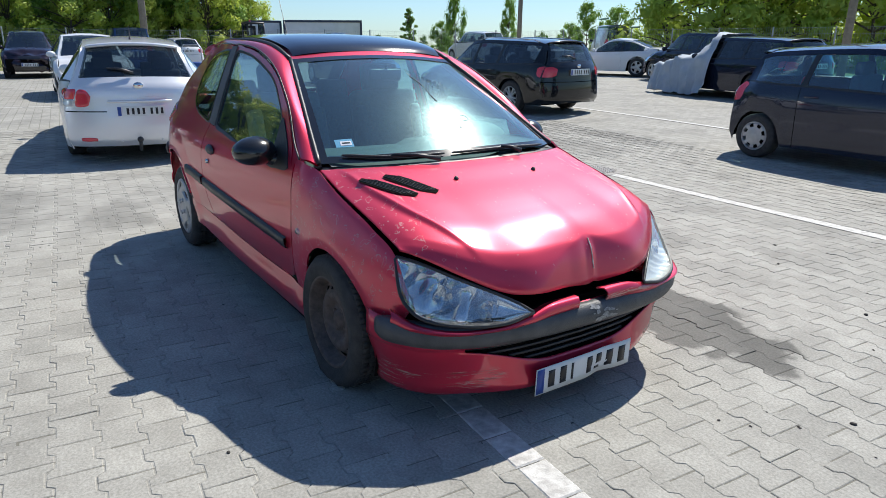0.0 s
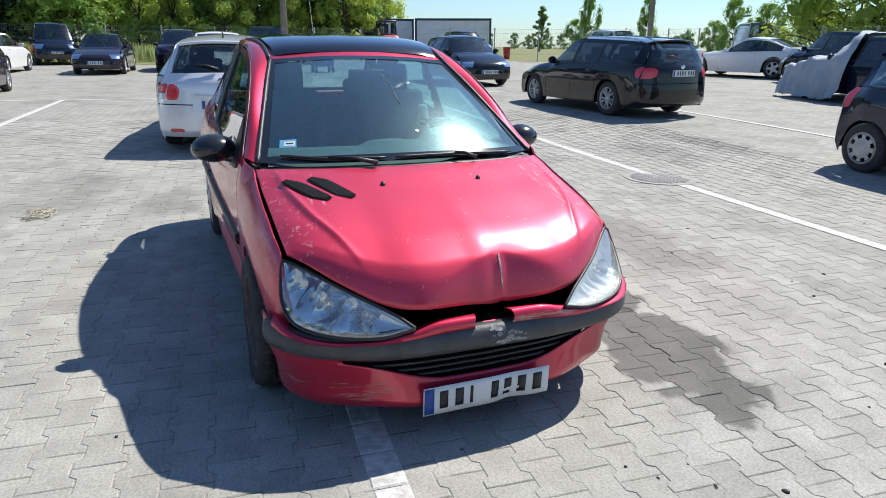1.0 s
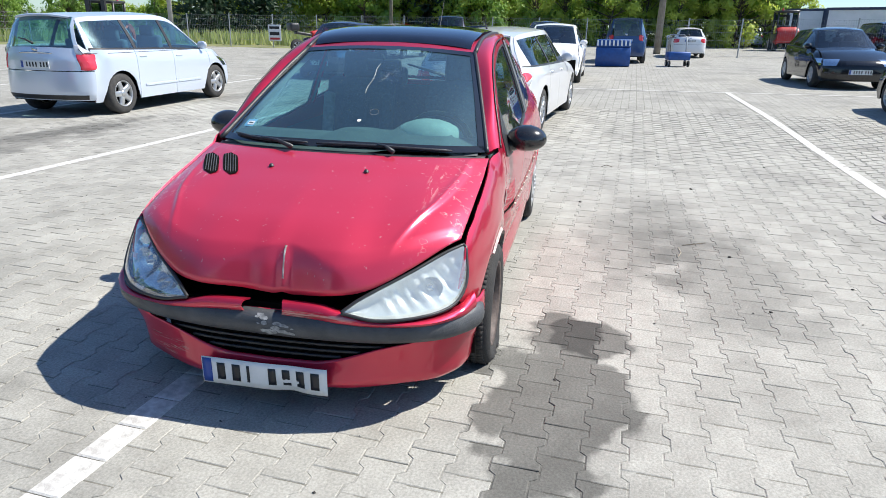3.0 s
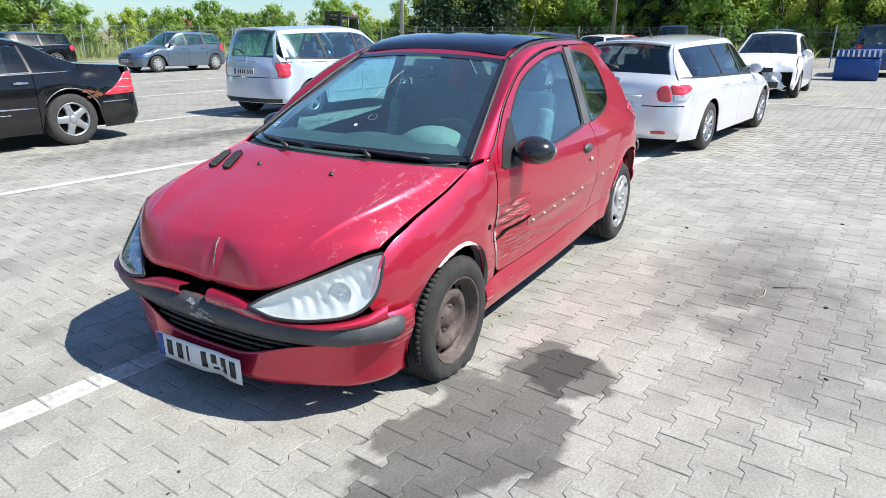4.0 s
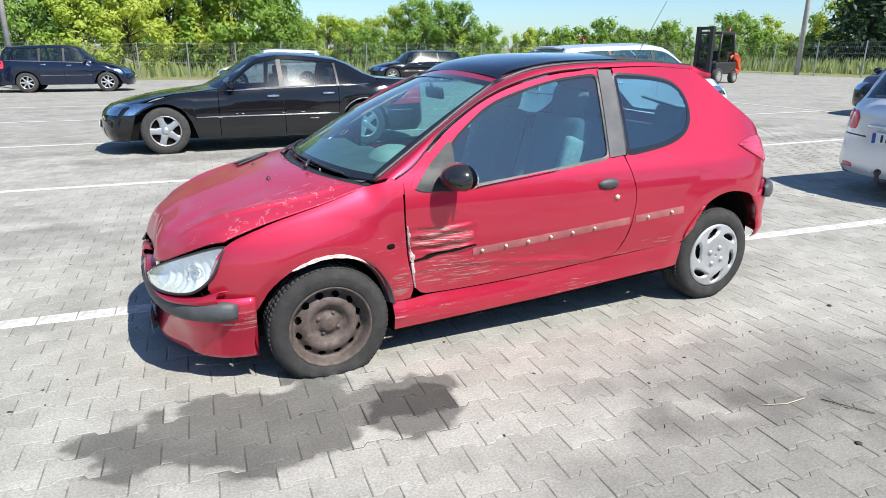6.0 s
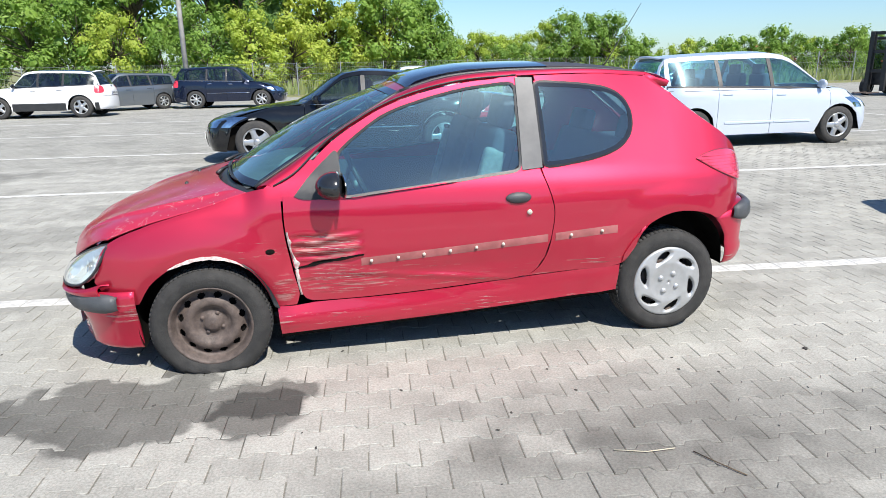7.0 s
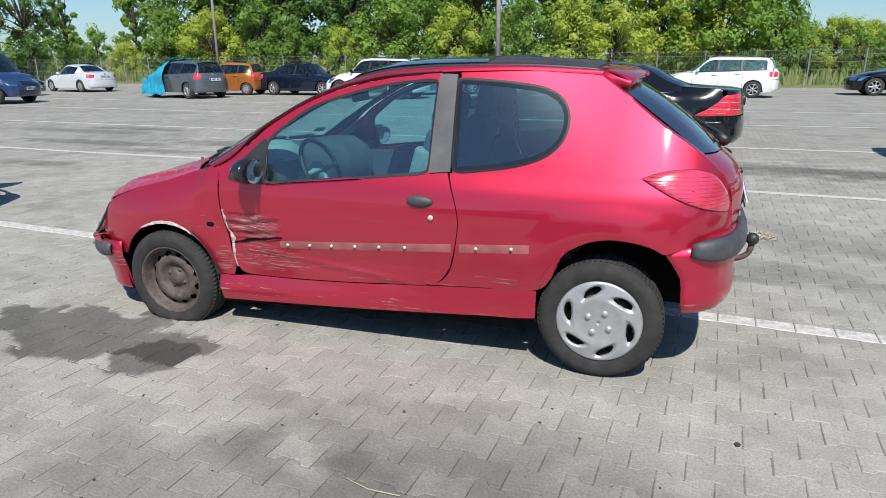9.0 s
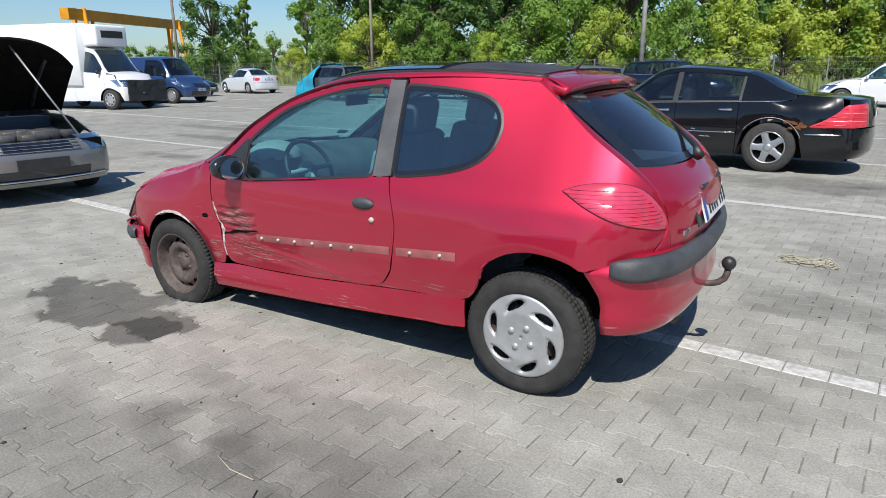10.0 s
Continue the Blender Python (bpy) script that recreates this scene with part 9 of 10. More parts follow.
for sx in (-6.8, 6.4):
    bm = bmesh.new()
    tube(bm, [(sx, 0, 0), (sx, 0, 5.7)], 0.16, 6)
    part("post", bm, M_ORANGE, crane)

# forklifts
M_FORKRED = simple("orange_red_machine_paint", (0.62, 0.10, 0.03), (0.50, 0.07, 0.025), 0.45, scale=2)


def forklift(label, at, m, mast=3.0):
    fk = tagged(new("forklift"), label, "forklift", "forklifts")
    fk.matrix_basis = at
    bm = bmesh.new()
    box(bm, (-1.2, -0.65, 0.45), (0.9, 0.65, 1.05))
    rounded(bm, 0.08, 2)
    part("chassis", bm, M_BLACK, fk)
    bm = bmesh.new()
    grid(bm, [[Vector((x, y, z + (0.10 if abs(y) < 0.5 else 0.0))) for y in np.linspace(-0.64, 0.64, 9)] for x, z in ((-0.55, 1.25), (-0.9, 1.42), (-1.3, 1.40), (-1.58, 1.15), (-1.62, 0.75), (-1.5, 0.42), (-1.0, 0.40))])
    thick(bm, 0.25)
    part("counterweight", bm, m, fk)
    for sx in (-0.9, 0.75):
        for sy in (-0.58, 0.58):
            bm = bmesh.new()
            tube(bm, [(sx, sy, 1.0), (sx * 0.8, sy, 2.45)], 0.06, 6)
            part("cab_pillar", bm, M_BLACK, fk)
    bm = bmesh.new()
    box(bm, (-0.85, -0.64, 2.4), (0.75, 0.64, 2.52))
    rounded(bm, 0.04, 1)
    part("cab_roof", bm, M_BLACK, fk)
    for sy in (-0.56, 0.56):
        bm = bmesh.new()
        box(bm, (-0.78, sy - 0.005, 1.05), (0.62, sy + 0.005, 2.38))
        part("cab_window", bm, M_DARKGLASS, fk, smooth=False)
    bm = bmesh.new()
    lathe(bm, [(0.001, 0.16), (0.04, 0.14), (0.06, 0.0)], 12)
    bc = part("beacon", bm, M_TAIL, fk)
    bc.matrix_basis = pose(-0.6, 0.35, 2.52, 90)
    bm = bmesh.new()
    cushion(bm, (-0.35, 0, 1.35), (0.5, 0.5, 0.5), 0, 0.08)
    part("driver_seat", bm, M_BLACK, fk)
    for sy in (-0.35, 0.35):
        bm = bmesh.new()
        box(bm, (1.0, sy - 0.09, 0.2), (1.22, sy + 0.09, mast))
        part("mast_rail", bm, M_BLACK, fk, smooth=False)
    for z in (1.0, mast * 0.66, mast - 0.15):
        bm = bmesh.new()
        box(bm, (1.02, -0.42, z), (1.16, 0.42, z + 0.14))
        part("mast_crossbar", bm, M_BLACK, fk, smooth=False)
    for sy in (-0.25, 0.25):
        bm = bmesh.new()
        box(bm, (1.22, sy - 0.06, 0.12), (2.2, sy + 0.06, 0.17))
        part("fork", bm, M_STEEL, fk, smooth=False)
    for sx, rr in ((-0.95, 0.30), (0.7, 0.38)):
        for sy in (1, -1):
            add_wheel(fk, sx, sy * 0.6, rr, "cap", w=0.25)
    return fk


forklift("orange-red forklift with a black cab and mast", place(-20.5, -20.5, 20) @ Matrix.Diagonal((0.88, 0.88, 0.88, 1)), M_FORKRED, 2.75)
forklift("red forklift with a black mast before the containers", place(-46.0, 10.8, 8) @ pose(0, 0, 0, 0, 0, 172), M_REDPAINT, 2.3)

# motorbike and advert board by the fence
mb = tagged(new("motorbike"), "red sport motorbike with a black top box", "motorbike")
mb.matrix_basis = place(-26.6, -14.0, 142) @ Matrix.Diagonal((1.12, 1.12, 1.12, 1))
for x in (-0.70, 0.70):
    add_wheel(mb, x, 0, 0.31, "seven", w=0.15)
bm = bmesh.new()
cushion(bm, (0.25, 0, 0.86), (0.62, 0.30, 0.24), -8, 0.10)
part("fuel_tank", bm, M_REDPAINT, mb)
bm = bmesh.new()
cushion(bm, (0.62, 0, 0.88), (0.40, 0.36, 0.42), 24, 0.12)
part("fairing", bm, M_REDPAINT, mb)
bm = bmesh.new()
cushion(bm, (-0.40, 0, 0.84), (0.75, 0.26, 0.12), 8, 0.05)
part("saddle", bm, M_BLACK, mb)
bm = bmesh.new()
cushion(bm, (0.05, 0, 0.48), (0.70, 0.30, 0.42), 0, 0.10)
part("engine", bm, M_UNDER, mb)
bm = bmesh.new()
cushion(bm, (-0.85, 0, 1.12), (0.42, 0.52, 0.32), 0, 0.10)
part("top_box", bm, M_BLACK, mb, "black top box")
for sy in (-0.10, 0.10):
    bm = bmesh.new()
    tube(bm, [(0.70, sy, 0.31), (0.45, sy, 1.02)], 0.028, 6)
    part("front_fork", bm, M_GALV, mb)
bm = bmesh.new()
tube(bm, [(0.35, -0.36, 1.05), (0.45, 0, 1.04), (0.35, 0.36, 1.05)], 0.018, 6)
part("handlebar", bm, M_BLACK, mb)
bm = bmesh.new()
grid(bm, [[Vector((0.80 - 0.22 * t, q * (0.15 - 0.05 * t), 1.06 + 0.24 * t)) for q in np.linspace(-1, 1, 5)] for t in np.linspace(0, 1, 4)])
part("windshield", bm, M_DARKGLASS, mb)
bm = bmesh.new()
tube(bm, [(-0.15, 0.10, 0.45), (-0.15, 0.28, 0.02)], 0.015, 5)
part("side_stand", bm, M_STEEL, mb)
bd = tagged(new("advert_board"), "black and white advert board fixed on the fence", "sign")
bd.matrix_basis = place(-32.2, -19.2, 4) @ Matrix.Diagonal((1, 0.65, 0.75, 1))
bm = bmesh.new()
box(bm, (-0.02, -0.6, 0.55), (0.02, 0.6, 1.75))
part("panel", bm, M_PLATE, bd, smooth=False)
for z0, z1 in ((0.62, 0.78), (0.95, 1.20), (1.42, 1.62)):
    bm = bmesh.new()
    box(bm, (0.021, -0.48, z0), (0.028, 0.46, z1))
    part("writing_bar", bm, M_PLATEINK if z0 > 0.7 else M_REDPAINT, bd, smooth=False)

# white refrigerated box lorry with a smashed front
lor, ls = car("box_lorry", "white refrigerated box lorry with a smashed black front", "van", 5.4, 2.0, 2.25, 3.3, 0.85, P_WHITECAR, place(23.4, -9.9, 197), 0.36, "cap", mirrors=M_BLACK, nose=0.48, plates=(False, False))
bm = bmesh.new()
box(bm, (-5.2, -1.08, 0.85), (0.55, 1.08, 3.05))
rounded(bm, 0.03, 1)
part("cargo_box", bm, M_WHITEPANEL, lor)
bm = bmesh.new()
box(bm, (0.5, -0.75, 2.25), (1.15, 0.75, 3.0))
rounded(bm, 0.10, 3)
fr = part("fridge_unit", bm, M_WHITEPANEL, lor)
bm = bmesh.new()
box(bm, (1.14, -0.5, 2.55), (1.17, 0.5, 2.8))
part("fan_grille", bm, M_BLACK, fr, smooth=False)
bm = bmesh.new()
rowsx = [[Vector((ls.xf + 0.03 + 0.10 * noise.noise(Vector((y * 3, z * 4, 2))), y, z)) for y in np.linspace(-0.95, 0.95, 16)] for z in np.linspace(0.3, 1.05, 9)]
grid(bm, rowsx)
thick(bm, 0.05)
part("broken_grille", bm, M_BLACK, lor, "broken black grille and bumper")

# grey saloon with its bonnet propped open
sal, ss = car("grey_open_saloon", "grey saloon with a propped open bonnet and no bumper badge", "sedan", 4.77, 1.82, 1.47, 2.71, 0.93, paint("warm_grey_paint", (0.24, 0.24, 0.235), 0.5, 0.3, 0.1), place(7.3, -0.15, 178.5), 0.32, "seven", mirrors=P_GREYCAR, plates=(False, True), hood=False, nose=0.49)
bm = bmesh.new()
hx, hz = ss.x_cowl + 0.12, 0.655 * 1.47
U = Vector((math.cos(radians(42)), 0, math.sin(radians(42))))
Nn = Vector((-math.sin(radians(42)), 0, math.cos(radians(42))))
grid(bm, [[Vector((hx, 0, hz)) + U * (t * (1.20 - 0.40 * abs(q) ** 2.4)) + Vector((0, q * lerp(0.85, 0.82, t), 0)) + Nn * (0.07 * math.sin(math.pi * t) * (1 - q * q) - 0.05 * abs(q) ** 10) for q in np.linspace(-1, 1, 25)] for t in np.linspace(0, 1, 14)])
thick(bm, 0.03)
lid = part("bonnet", bm, M_UNDER, sal, "open bonnet with a black lined underside")
for q in (-0.5, 0.0, 0.5):
    bm = bmesh.new()
    tube(bm, [Vector((hx, q, hz)) + U * t - Nn * 0.045 + Nn * 0.07 * math.sin(math.pi * t) * (1 - q * q) for t in np.linspace(0.08, 0.98 - 0.2 * abs(q), 8)], 0.022, 6)
    part("stiffener", bm, M_BLACK, lid)
bm = bmesh.new()
tube(bm, [(ss.xf - 0.12, 0.46, 0.69), Vector((hx, 0.10, hz)) + U * 1.08], 0.011, 6)
part("prop_rod", bm, M_GALV, sal)
M_ENGINE = simple("engine_grey", (0.05, 0.05, 0.052), (0.11, 0.11, 0.11), 0.5, 0.2, 12)
bm = bmesh.new()
box(bm, (ss.x_cowl - 0.1, -0.72, 0.45), (ss.xf - 0.18, 0.72, 0.66))
bay = part("engine_bay", bm, M_UNDER, sal, "exposed dark engine parts", smooth=False)
for _ in range(26):
    bm = bmesh.new()
    c = Vector((rng.uniform(ss.x_cowl + 0.15, ss.xf - 0.3), rng.uniform(-0.6, 0.6), 0.68))
    sz = Vector((rng.uniform(0.04, 0.16), rng.uniform(0.04, 0.16), rng.uniform(0.02, 0.09)))
    box(bm, c - sz, c + sz)
    rounded(bm, 0.015, 1)
    part("engine_part", bm, M_ENGINE, bay)
for i in range(4):
    bm = bmesh.new()
    z = 0.49 * 1.47 - 0.055 - i * 0.030
    tube(bm, [Vector(ss.front_at(z, v)) + Vector((0.012, 0, 0)) for v in np.linspace(-0.52, 0.52, 11)], 0.006, 5)
    part("grille_bar", bm, M_CHROME, sal)
bm = bmesh.new()
p = ss.front_at(0.30 * 1.47, 0)
box(bm, (p[0], -0.26, p[2] - 0.06), (p[0] + 0.025, 0.26, p[2] + 0.06))
part("plate_holder", bm, M_BLACK, sal, "empty black plate holder", smooth=False)
bm = bmesh.new()
tube(bm, [Vector(ss.front_at(0.20 * 1.47, v)) + Vector((0.014, 0, -0.02)) for v in np.linspace(-0.92, 0.92, 15)], 0.012, 5)
part("bumper_trim", bm, M_CHROME, sal)


def cover(over, s, at, x0, x1, m, name, label, drop=0.05, seed=0):
    """Loose cloth draped over part of a car."""
    rows = []
    for ix, x in enumerate(np.linspace(x0, x1, 34)):
        path = []
        back = smooth01((ix - 16) / 17)
        hi_, e = s.hi(x), s.e(x)
        zc = hi_ + 0.05
        W2 = s.w(x) + 0.05
        prof = [(-W2 - 0.10, drop), (-W2 - 0.03, 0.45), (-W2, s.belt(x)), (-e - 0.02, zc), (-e * 0.5, zc + 0.035), (0, zc + 0.045), (e * 0.5, zc + 0.035), (e + 0.02, zc), (W2, s.belt(x)), (W2 + 0.03, 0.45), (W2 + 0.10, drop)]
        for y, z in spline(prof, 44):
            n = noise.noise(Vector((x * 2.2 + seed, y * 2.2, z * 1.6))) * 0.14 + noise.noise(Vector((x * 6.0 + seed, y * 5.0, z * 4))) * 0.05
            fold = 0.10 * math.sin(x * 13 + 3 * noise.noise(Vector((x, z, seed)))) * smooth01((s.belt(x) - z) / 0.6)
            path.append(Vector((x + n * 0.5 + back * (0.32 * noise.noise(Vector((y * 1.7, z * 1.3, seed + 9))) - 0.10 * abs(y)), y + math.copysign(abs(n) + abs(fold), y), max(z + abs(n), 0.015))))
        rows.append(path)
    bm = bmesh.new()
    grid(bm, rows)
    thick(bm, 0.006)
    ob = tagged(new(name), label, "cover")
    ob.matrix_basis = at
    part("cloth", bm, m, ob)
    return ob


s1 = Shape("estate", 4.6, 1.8, 1.5, 2.7, 0.9)
cover(None, s1, place(-7.6, 13.6, 172), s1.xf + 0.08, 0.15, M_TARPGREY, "cloth_cover", "grey cloth cover sagging over the front of a dark car", 0.03, 1)
hp = tagged(new("cloth_heap"), "crumpled white cloth heap on the ground beside a covered car", "cloth")
hp.matrix_basis = place(-10.48, 14.10, 20)
bm = bmesh.new()
rows = []
for k in np.linspace(0.0, 1.0, 12):
    row = []
    for a in np.linspace(0, 2 * math.pi, 36):
        q = Vector((math.cos(a) * k * 2.4, math.sin(a) * k * 2.4, 3.0))
        rr_ = k * (1 + 0.25 * noise.noise(q))
        row.append(Vector((0.34 * rr_ * math.cos(a), 0.62 * rr_ * math.sin(a), 0.012 + (1 - k * k) * (0.12 + 0.20 * abs(noise.noise(q * 2.3))))))
    rows.append(row)
grid(bm, rows)
bmesh.ops.remove_doubles(bm, verts=bm.verts, dist=1e-4)
bmesh.ops.recalc_face_normals(bm, faces=bm.faces)
part("cloth", bm, M_WHITEPANEL, hp)
s2 = Shape("suv", 4.2, 1.77, 1.57, 2.53, 0.85)
cover(None, s2, place(20.0, -19.4, -14), s2.xf + 0.06, 0.25, M_TARPTEAL, "plastic_sheet", "bright turquoise plastic sheet over a crossover front", 0.12, 4)

# blue crate rack, hand trolley and red bin far back
rk = tagged(new("crate_rack"), "blue steel crate rack standing on the yard", "rack")
rk.matrix_basis = place(-23.4, 0.55, 2)
for z0, z1 in ((0.02, 0.72), (0.74, 1.0)):
    bm = bmesh.new()
    box(bm, (-0.4, -0.65, z0), (0.4, 0.65, z1))
    rounded(bm, 0.02, 1)
    part("crate", bm, M_BLUEPAINT, rk)
for q in np.linspace(-0.6, 0.6, 9):
    bm = bmesh.new()
    box(bm, (0.40, q - 0.03, 0.78), (0.42, q + 0.03, 0.98))
    part("slat", bm, M_WHITEPANEL, rk, smooth=False)
tk = tagged(new("hand_trolley"), "small blue trolley with a bent steel handle", "trolley")
tk.matrix_basis = place(-24.0, 3.0, 10)
bm = bmesh.new()
box(bm, (-0.35, -0.4, 0.25), (0.35, 0.4, 0.55))
rounded(bm, 0.02, 1)
part("tray", bm, M_BLUEPAINT, tk)
bm = bmesh.new()
tube(bm, [(-0.35, -0.38, 0.3), (-0.40, -0.38, 1.05), (-0.42, -0.28, 1.18), (-0.42, 0.28, 1.18), (-0.40, 0.38, 1.05), (-0.35, 0.38, 0.3)], 0.026, 6)
part("handle", bm, M_GALV, tk)
for sx in (-0.25, 0.25):
    for sy in (1, -1):
        add_wheel(tk, sx, sy * 0.36, 0.12, "cap", w=0.06)
bn = tagged(new("waste_bin"), "small red waste bin standing by the fence", "bin")
bn.matrix_basis = place(-37.0, 16.8, 0) @ Matrix.Diagonal((0.8, 0.8, 1.0, 1))
bm = bmesh.new()
lathe(bm, [(0.001, 0), (0.24, 0), (0.30, 0.75), (0.32, 0.78), (0.27, 0.76), (0.22, 0.1)], 16)
bb = part("barrel", bm, M_REDPAINT, bn)
bb.matrix_basis = pose(0, 0, 0, 90)
# flatbed lorry with a green rack behind the coupe
fl, fs = car("flatbed_lorry", "white flatbed lorry with a green loading rack", "van", 3.6, 1.9, 2.2, 2.3, 0.8, P_WHITECAR, place(-27.0, 27.5, 150), 0.36, "cap", mirrors=M_BLACK, plates=(False, False))
for yy in (-0.9, 0.9):
    for z in (2.0, 2.45):
        bm = bmesh.new()
        box(bm, (-2.6, yy - 0.04, z), (-0.6, yy + 0.04, z + 0.08))
        part("rack_bar", bm, simple("green_rack_paint", (0.03, 0.17, 0.10), None, 0.5), fl, smooth=False)
# red-roofed houses far beyond the hedge
for x, y, yaw in ((-101, -156, 20), (-116, -150, 40)):
    hs = tagged(new("far_house"), "far house with a red tiled roof", "house", "far houses")
    hs.matrix_basis = Matrix.Translation((x, y, -2.6)) @ pose(0, 0, 0, 0, 0, yaw)
    bm = bmesh.new()
    box(bm, (-5, -4, 0), (5, 4, 4.2))
    part("wall", bm, M_CONCRETE, hs, smooth=False)
    bm = bmesh.new()
    for sgn in (-1, 1):
        grid(bm, [[Vector((-5.4, sgn * 4.5, 4.0)), Vector((5.4, sgn * 4.5, 4.0))], [Vector((-5.4, 0, 7.4)), Vector((5.4, 0, 7.4))]])
    thick(bm, 0.2)
    part("roof", bm, M_ROOFTILE, hs, smooth=False)
    for wx in (-2.5, 0.5, 3.0):
        bm = bmesh.new()
        box(bm, (wx - 0.5, 3.98, 1.5), (wx + 0.5, 4.05, 2.9))
        part("window", bm, M_GLOSSBLACK, hs, smooth=False)

# ---- loose things on the paving ----
def debris(name, label, cat, x, y, m, pts, r):
    bm = bmesh.new()
    tube(bm, pts, r, 5)
    ob = part(name, bm, m)
    tagged(ob, label, cat)
    ob.matrix_basis = Matrix.Translation((x, y, rise(x, y)))
    return ob


def pebble(x, y, r, m, seed):
    bm = bmesh.new()
    bmesh.ops.create_icosphere(bm, subdivisions=1, radius=r)
    for v in bm.verts:
        v.co = Vector((v.co.x * 1.3, v.co.y, max(v.co.z * 0.6, -0.2 * r))) * (1 + 0.4 * noise.noise(v.co * 40 + Vector((seed, 0, 0))))
        v.co.z += 0.2 * r
    ob = part("stone_chip", bm, m)
    tagged(ob, "small dark stone chip lying on the paving", "stone", "loose stones")
    ob.matrix_basis = Matrix.Translation((x, y, rise(x, y))) @ pose(0, 0, 0, 0, 0, seed * 50)
    return ob


M_CHIP = simple("dark_stone", (0.035, 0.033, 0.03), (0.06, 0.055, 0.05), 0.9, scale=40)
M_TWIG = simple("dry_twig", (0.07, 0.05, 0.035), (0.12, 0.09, 0.06), 0.9, scale=30)
M_STRAW = simple("pale_dry_stalk", (0.50, 0.46, 0.36), (0.38, 0.35, 0.27), 0.9)
for i, (x, y) in enumerate(((1.63, -1.27), (0.24, 2.2), (-1.88, 0.99), (-2.3, 1.5), (2.6, 0.9), (2.35, 1.9), (1.2, 2.5), (-0.7, 2.1), (-3.2, 0.7), (3.0, -0.2), (2.9, -1.9), (1.9, -2.6), (-2.8, 2.0), (-0.3, 2.75), (0.9, 2.9), (-3.9, 1.7), (-4.2, 2.9), (2.0, 2.1), (-2.6, 5.0))):
    pebble(x, y, 0.008 + 0.005 * ((i * 37) % 5) / 4, M_CHIP, i)
debris("twig", "thin dry twig lying on the paving", "twig", -0.55, 1.75, M_STRAW, [(0, 0, 0.006), (-0.12, 0.03, 0.007), (-0.24, 0.02, 0.006)], 0.0025)
debris("twig", "thin dark twig lying on the paving", "twig", -0.85, 1.80, M_TWIG, [(0, 0, 0.006), (-0.05, 0.08, 0.008), (-0.12, 0.17, 0.006)], 0.0025)
debris("twig", "curved dark twig lying on the paving", "twig", -3.6, 1.1, M_TWIG, [(0, 0, 0.006), (-0.04, 0.05, 0.02), (-0.02, 0.12, 0.006)], 0.003)
rg = random.Random(11)
pts = []
for i in range(90):
    a = i * 0.7
    pts.append((0.22 * math.cos(a) * rg.uniform(0.3, 1.0), 0.13 * math.sin(a * 1.3) * rg.uniform(0.3, 1.0), 0.008 + 0.02 * rg.random()))
debris("string_tangle", "loose tangle of pale string on the paving", "string", -2.05, -2.35, M_STRAW, spline(pts, 260), 0.003)
# scattered litter, too small to count
bm = bmesh.new()
for i in range(420):
    x, y = rg.uniform(-6, 6), rg.uniform(-5, 5)
    s = rg.uniform(0.0015, 0.0055)
    a = rg.uniform(0, 6.28)
    c = Vector((x, y, rise(x, y) + 0.002))
    u, w = Vector((math.cos(a), math.sin(a), 0)) * s * rg.uniform(1, 2.2), Vector((-math.sin(a), math.cos(a), 0)) * s
    t = Vector((0, 0, s * 0.8))
    vs = [bm.verts.new(c + d) for d in (-u - w, u - w, u + w, -u + w, t)]
    for q in range(4):
        bm.faces.new((vs[q], vs[(q + 1) % 4], vs[4]))
ob = part("grit", bm, M_CHIP, smooth=False)
tagged(ob, "fine dark grit and crumbs scattered over the paving", "grit", kind="stuff")
# drain cover
mh = tagged(new("drain_cover"), "round concrete and iron drain cover in the paving", "drain cover")
mh.matrix_basis = Matrix.Translation((-2.2, 3.83, rise(-2.2, 3.83) + 0.0015))
bm = bmesh.new()
lathe(bm, [(0.40, -0.01), (0.398, 0.002), (0.33, 0.002), (0.326, -0.006)], 40)
o = part("frame_ring", bm, simple("dirty_concrete_ring", (0.36, 0.345, 0.32), (0.27, 0.26, 0.24), 0.9, scale=12, bump=0.3), mh, smooth=False)
o.matrix_basis = pose(0, 0, 0, 90)
bm = bmesh.new()
lathe(bm, [(0.318, -0.006), (0.316, 0.0005), (0.001, 0.001)], 40)
o = part("lid", bm, simple("worn_iron_lid", (0.20, 0.19, 0.175), (0.13, 0.12, 0.11), 0.75, 0.2, scale=25, bump=0.5, bump_scale=60), mh, smooth=False)
o.matrix_basis = pose(0, 0, 0, 90)
V, F = [], []
for i in range(-8, 9):
    for j in range(-8, 9):
        if math.hypot(i, j) * 0.036 < 0.295:
            k, cx, cy = len(V), i * 0.036, j * 0.036
            V += [(cx - 0.014, cy - 0.014, 0.0), (cx + 0.014, cy - 0.014, 0.0), (cx + 0.014, cy + 0.014, 0.0), (cx - 0.014, cy + 0.014, 0.0)]
            V += [(cx - 0.011, cy - 0.011, 0.005), (cx + 0.011, cy - 0.011, 0.005), (cx + 0.011, cy + 0.011, 0.005), (cx - 0.011, cy + 0.011, 0.005)]
            F += [tuple(k + q for q in f) for f in ((4, 5, 6, 7), (0, 1, 5, 4), (1, 2, 6, 5), (2, 3, 7, 6), (3, 0, 4, 7))]
sme = bpy.data.meshes.new("tread")
sme.from_pydata(V, [], F)
part_of("tread", sme, simple("worn_stud_iron", (0.40, 0.385, 0.36), (0.30, 0.29, 0.27), 0.7, 0.2, scale=25), mh)

# ---- painted lines ----
LINES_Y = (-16.9, -12.7, -8.43, -4.38, -0.36, 3.875, 8.05)


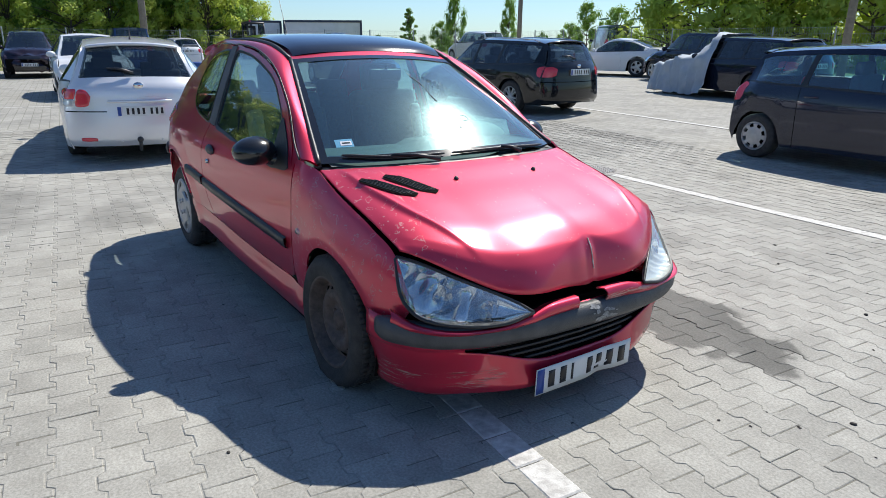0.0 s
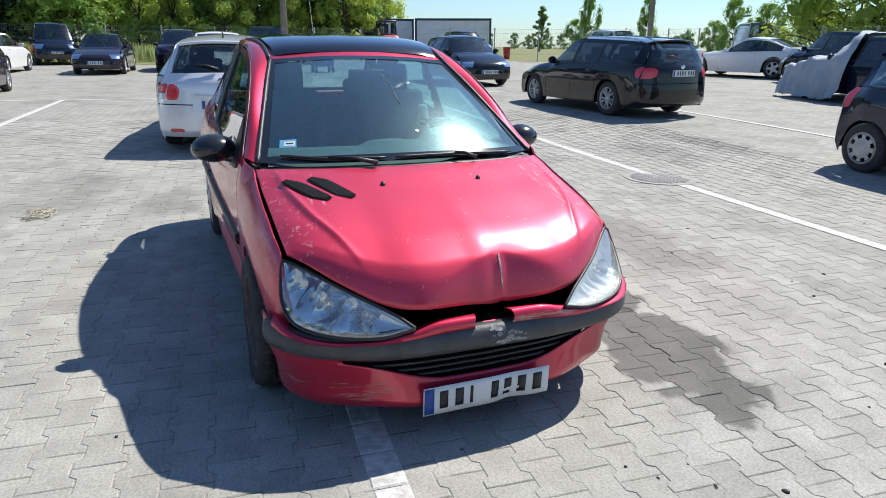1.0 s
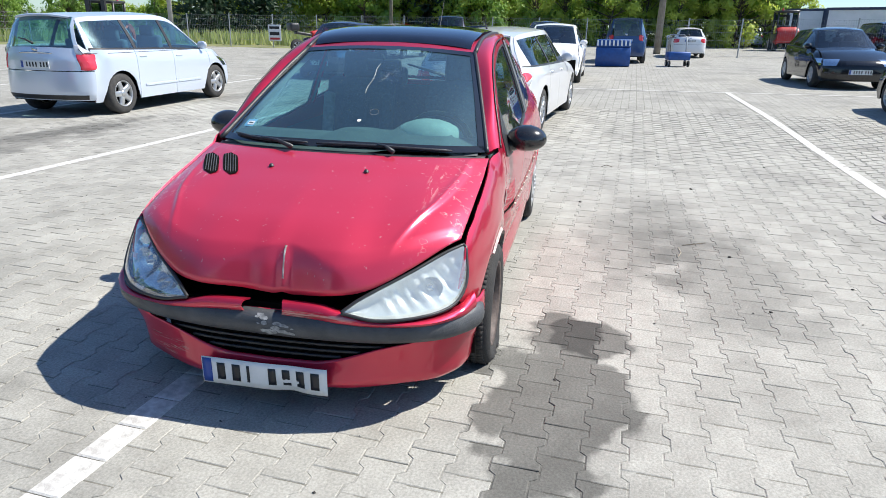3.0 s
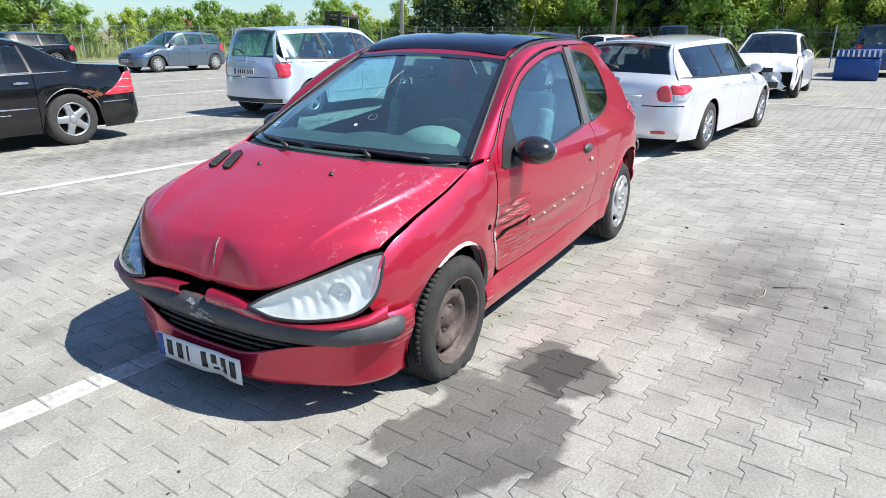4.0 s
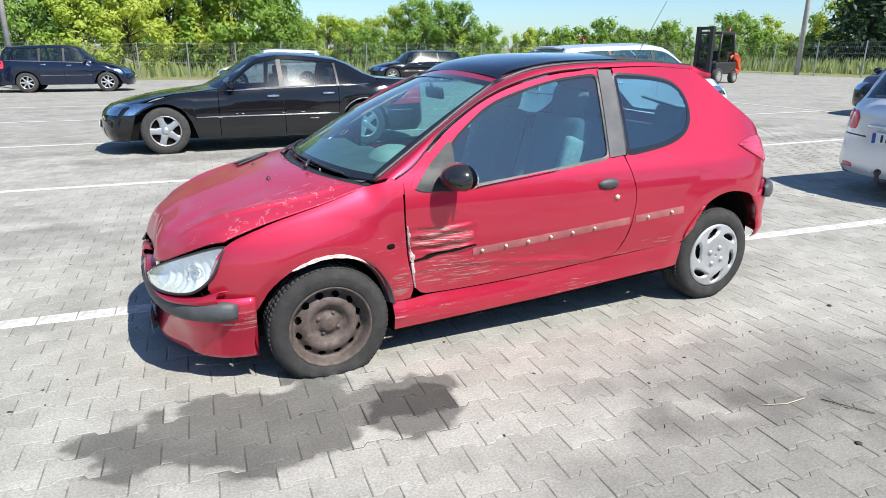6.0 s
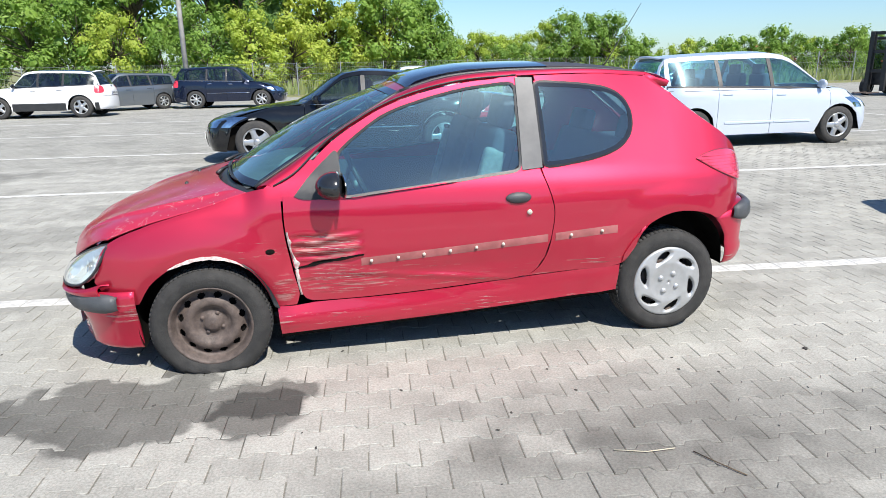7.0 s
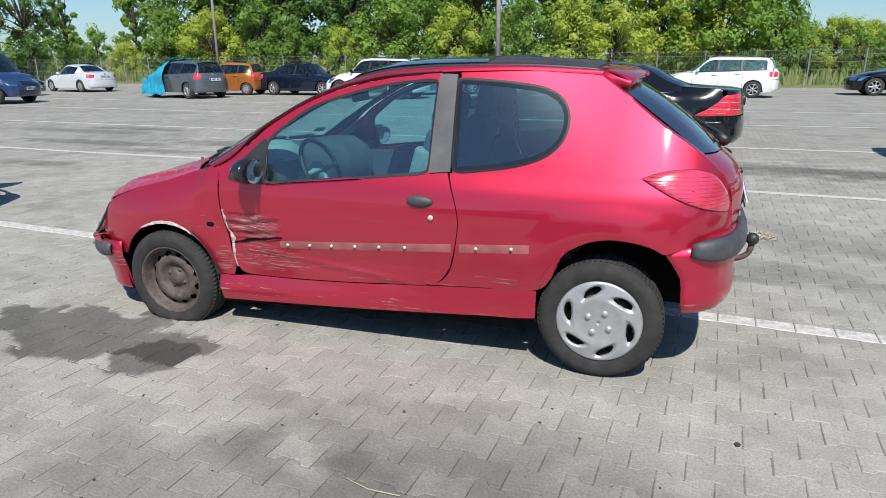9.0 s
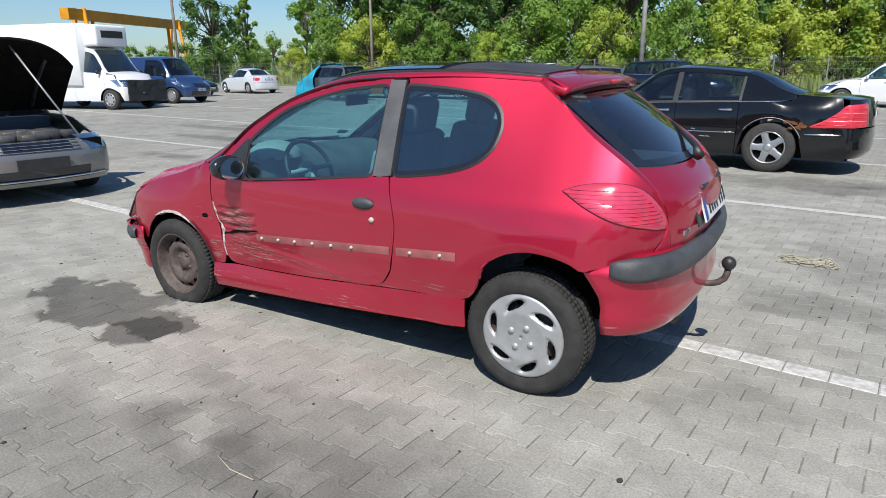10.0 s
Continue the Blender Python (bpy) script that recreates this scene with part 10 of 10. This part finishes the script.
def line_piece_mesh(L, W, h):
    b = 0.006
    V = [(-L / 2, -W / 2, 0), (L / 2, -W / 2, 0), (L / 2, W / 2, 0), (-L / 2, W / 2, 0), (-L / 2 + b, -W / 2 + b, h), (L / 2 - b, -W / 2 + b, h), (L / 2 - b, W / 2 - b, h), (-L / 2 + b, W / 2 - b, h)]
    F = [(4, 5, 6, 7), (0, 1, 5, 4), (1, 2, 6, 5), (2, 3, 7, 6), (3, 0, 4, 7)]
    return V, F


def strip_line(name, pts, W=0.125, step=0.4):
    """A painted line that follows the fall of the yard."""
    bm = bmesh.new()
    (x0, y0), (x1, y1) = pts
    n = int(math.hypot(x1 - x0, y1 - y0) / step)
    d = Vector((x1 - x0, y1 - y0, 0)).normalized()
    w = Vector((-d.y, d.x, 0)) * W / 2
    rows = [[], []]
    for i in range(n + 1):
        x, y = lerp(x0, x1, i / n), lerp(y0, y1, i / n)
        z = rise(x, y) + 0.003
        rows[0].append(Vector((x, y, z)) + w)
        rows[1].append(Vector((x, y, z)) - w)
    grid(bm, rows, flip=True)
    ob = part(name, bm, M_LINE)
    tagged(ob, "worn white painted parking line", "line", "parking lines", "structure")
    return ob


for y in LINES_Y:
    for a, b in (((26 if y < -4 else 16), 6.0), (6.0, -6.0), (-6.0, -13.0)):
        if y == 3.875 or (y == -0.36 and a == 6.0):
            continue
        strip_line("trim", ((a, y), (b, y)))
for a, b in (((16, 3.90), (6, 3.89)), ((6, 3.89), (-2.5, 3.84)), ((-2.5, 3.84), (-13.0, 3.54))):
    strip_line("trim", (a, b))
strip_line("trim", ((-13.0, -14), (-13.0, 8.2)))
V, F = line_piece_mesh(0.196, 0.125, 0.005)
lme = bpy.data.meshes.new("line_block")
lme.from_pydata(V, [], F)
lme.materials.append(M_LINE)
line_near = tagged(new("parking_line"), "white painted line of blocks under the red car", "line", kind="structure")
for i in range(60):
    o = part_of("line_block", lme, None, line_near)
    o.matrix_basis = Matrix.Translation((6.0 - 0.2 * (i + 0.5), -0.36, rise(6.0 - 0.2 * (i + 0.5), -0.36) - 0.001))

# ---- paving stones ----
PL, PW, AMP = 0.200, 0.148, 0.013


def stone_outline(g):
    """Wavy-sided paver, shrunk by half a joint."""
    hx, hy = PL / 2 - g, PW / 2 - g
    up = [(-hx, hy + AMP), (-PL * 0.30, hy + AMP), (-PL * 0.20, hy - AMP), (PL * 0.20, hy - AMP), (PL * 0.30, hy + AMP), (hx, hy + AMP)]
    return up + [(x, -y) for x, y in reversed(up)]


def stone_shape(h=0.005):
    a, b = stone_outline(0.0022), stone_outline(0.0054)
    n = len(a)
    V = [(x, y, -h) for x, y in a] + [(x, y, -0.0022) for x, y in a] + [(x, y, 0.0) for x, y in b]
    F = []
    for i in range(n):
        j = (i + 1) % n
        F += [(i + n, i, j, j + n), (i + 2 * n, i + n, j + n, j + 2 * n)]
    t = [2 * n + i for i in range(n)]
    F += [(t[0], t[11], t[10], t[1]), (t[1], t[10], t[9], t[2]), (t[2], t[9], t[8], t[3]), (t[3], t[8], t[7], t[4]), (t[4], t[7], t[6], t[5])]
    return V, [tuple(reversed(f)) for f in F]


SV, SF = stone_shape()
X0, X1, Y0, Y1 = -9.0, 8.0, -7.0, 6.4
near, far = [], []
rg = random.Random(3)
for c in range(int((Y1 - Y0) / PW)):
    y = Y0 + (c + 0.5) * PW
    for i in range(int((X1 - X0) / PL)):
        x = X0 + (i + 0.5 + (0.5 if c % 2 else 0.0)) * PL
        if abs(y + 0.36) < 0.05:
            continue
        (near if (0.5 < x < 2.75 and 0.85 < y < 2.35) else far).append((x, y))
M_STONE, nodes_, links_, p_ = mat("concrete_paving_stone")
stone_nodes(M_STONE, nodes_, links_, p_, "object")
sme = bpy.data.meshes.new("paving_stone")
sme.from_pydata(SV, [], SF)
sme.materials.append(M_STONE)
pave = tagged(new("pavement"), "grey wavy interlocking concrete paving stones", "paving", kind="structure")
for x, y in near:
    o = part_of("paving_stone", sme, None, pave)
    o.matrix_basis = Matrix.Translation((x, y, rise(x, y) + rg.uniform(-0.0012, 0.0012))) @ Euler((rg.gauss(0, 0.006), rg.gauss(0, 0.006), 0)).to_matrix().to_4x4()
sv = np.array(SV)
n = len(sv)
allv, allf = [], []
for k, (x, y) in enumerate(far):
    tx, ty = rg.gauss(0, 0.006), rg.gauss(0, 0.006)
    v = sv + np.array((x, y, rise(x, y) + rg.uniform(-0.0012, 0.0012)))
    v[:, 2] += sv[:, 0] * tx + sv[:, 1] * ty
    allv.append(v)
    allf += [tuple(i + k * n for i in f) for f in SF]
fme = bpy.data.meshes.new("paving_stones")
fme.from_pydata(np.concatenate(allv).tolist(), [], allf)
fme.materials.append(M_PAVER)
rest = part_of("paving_stones", fme, None, pave)
rest["kind"] = "stuff"
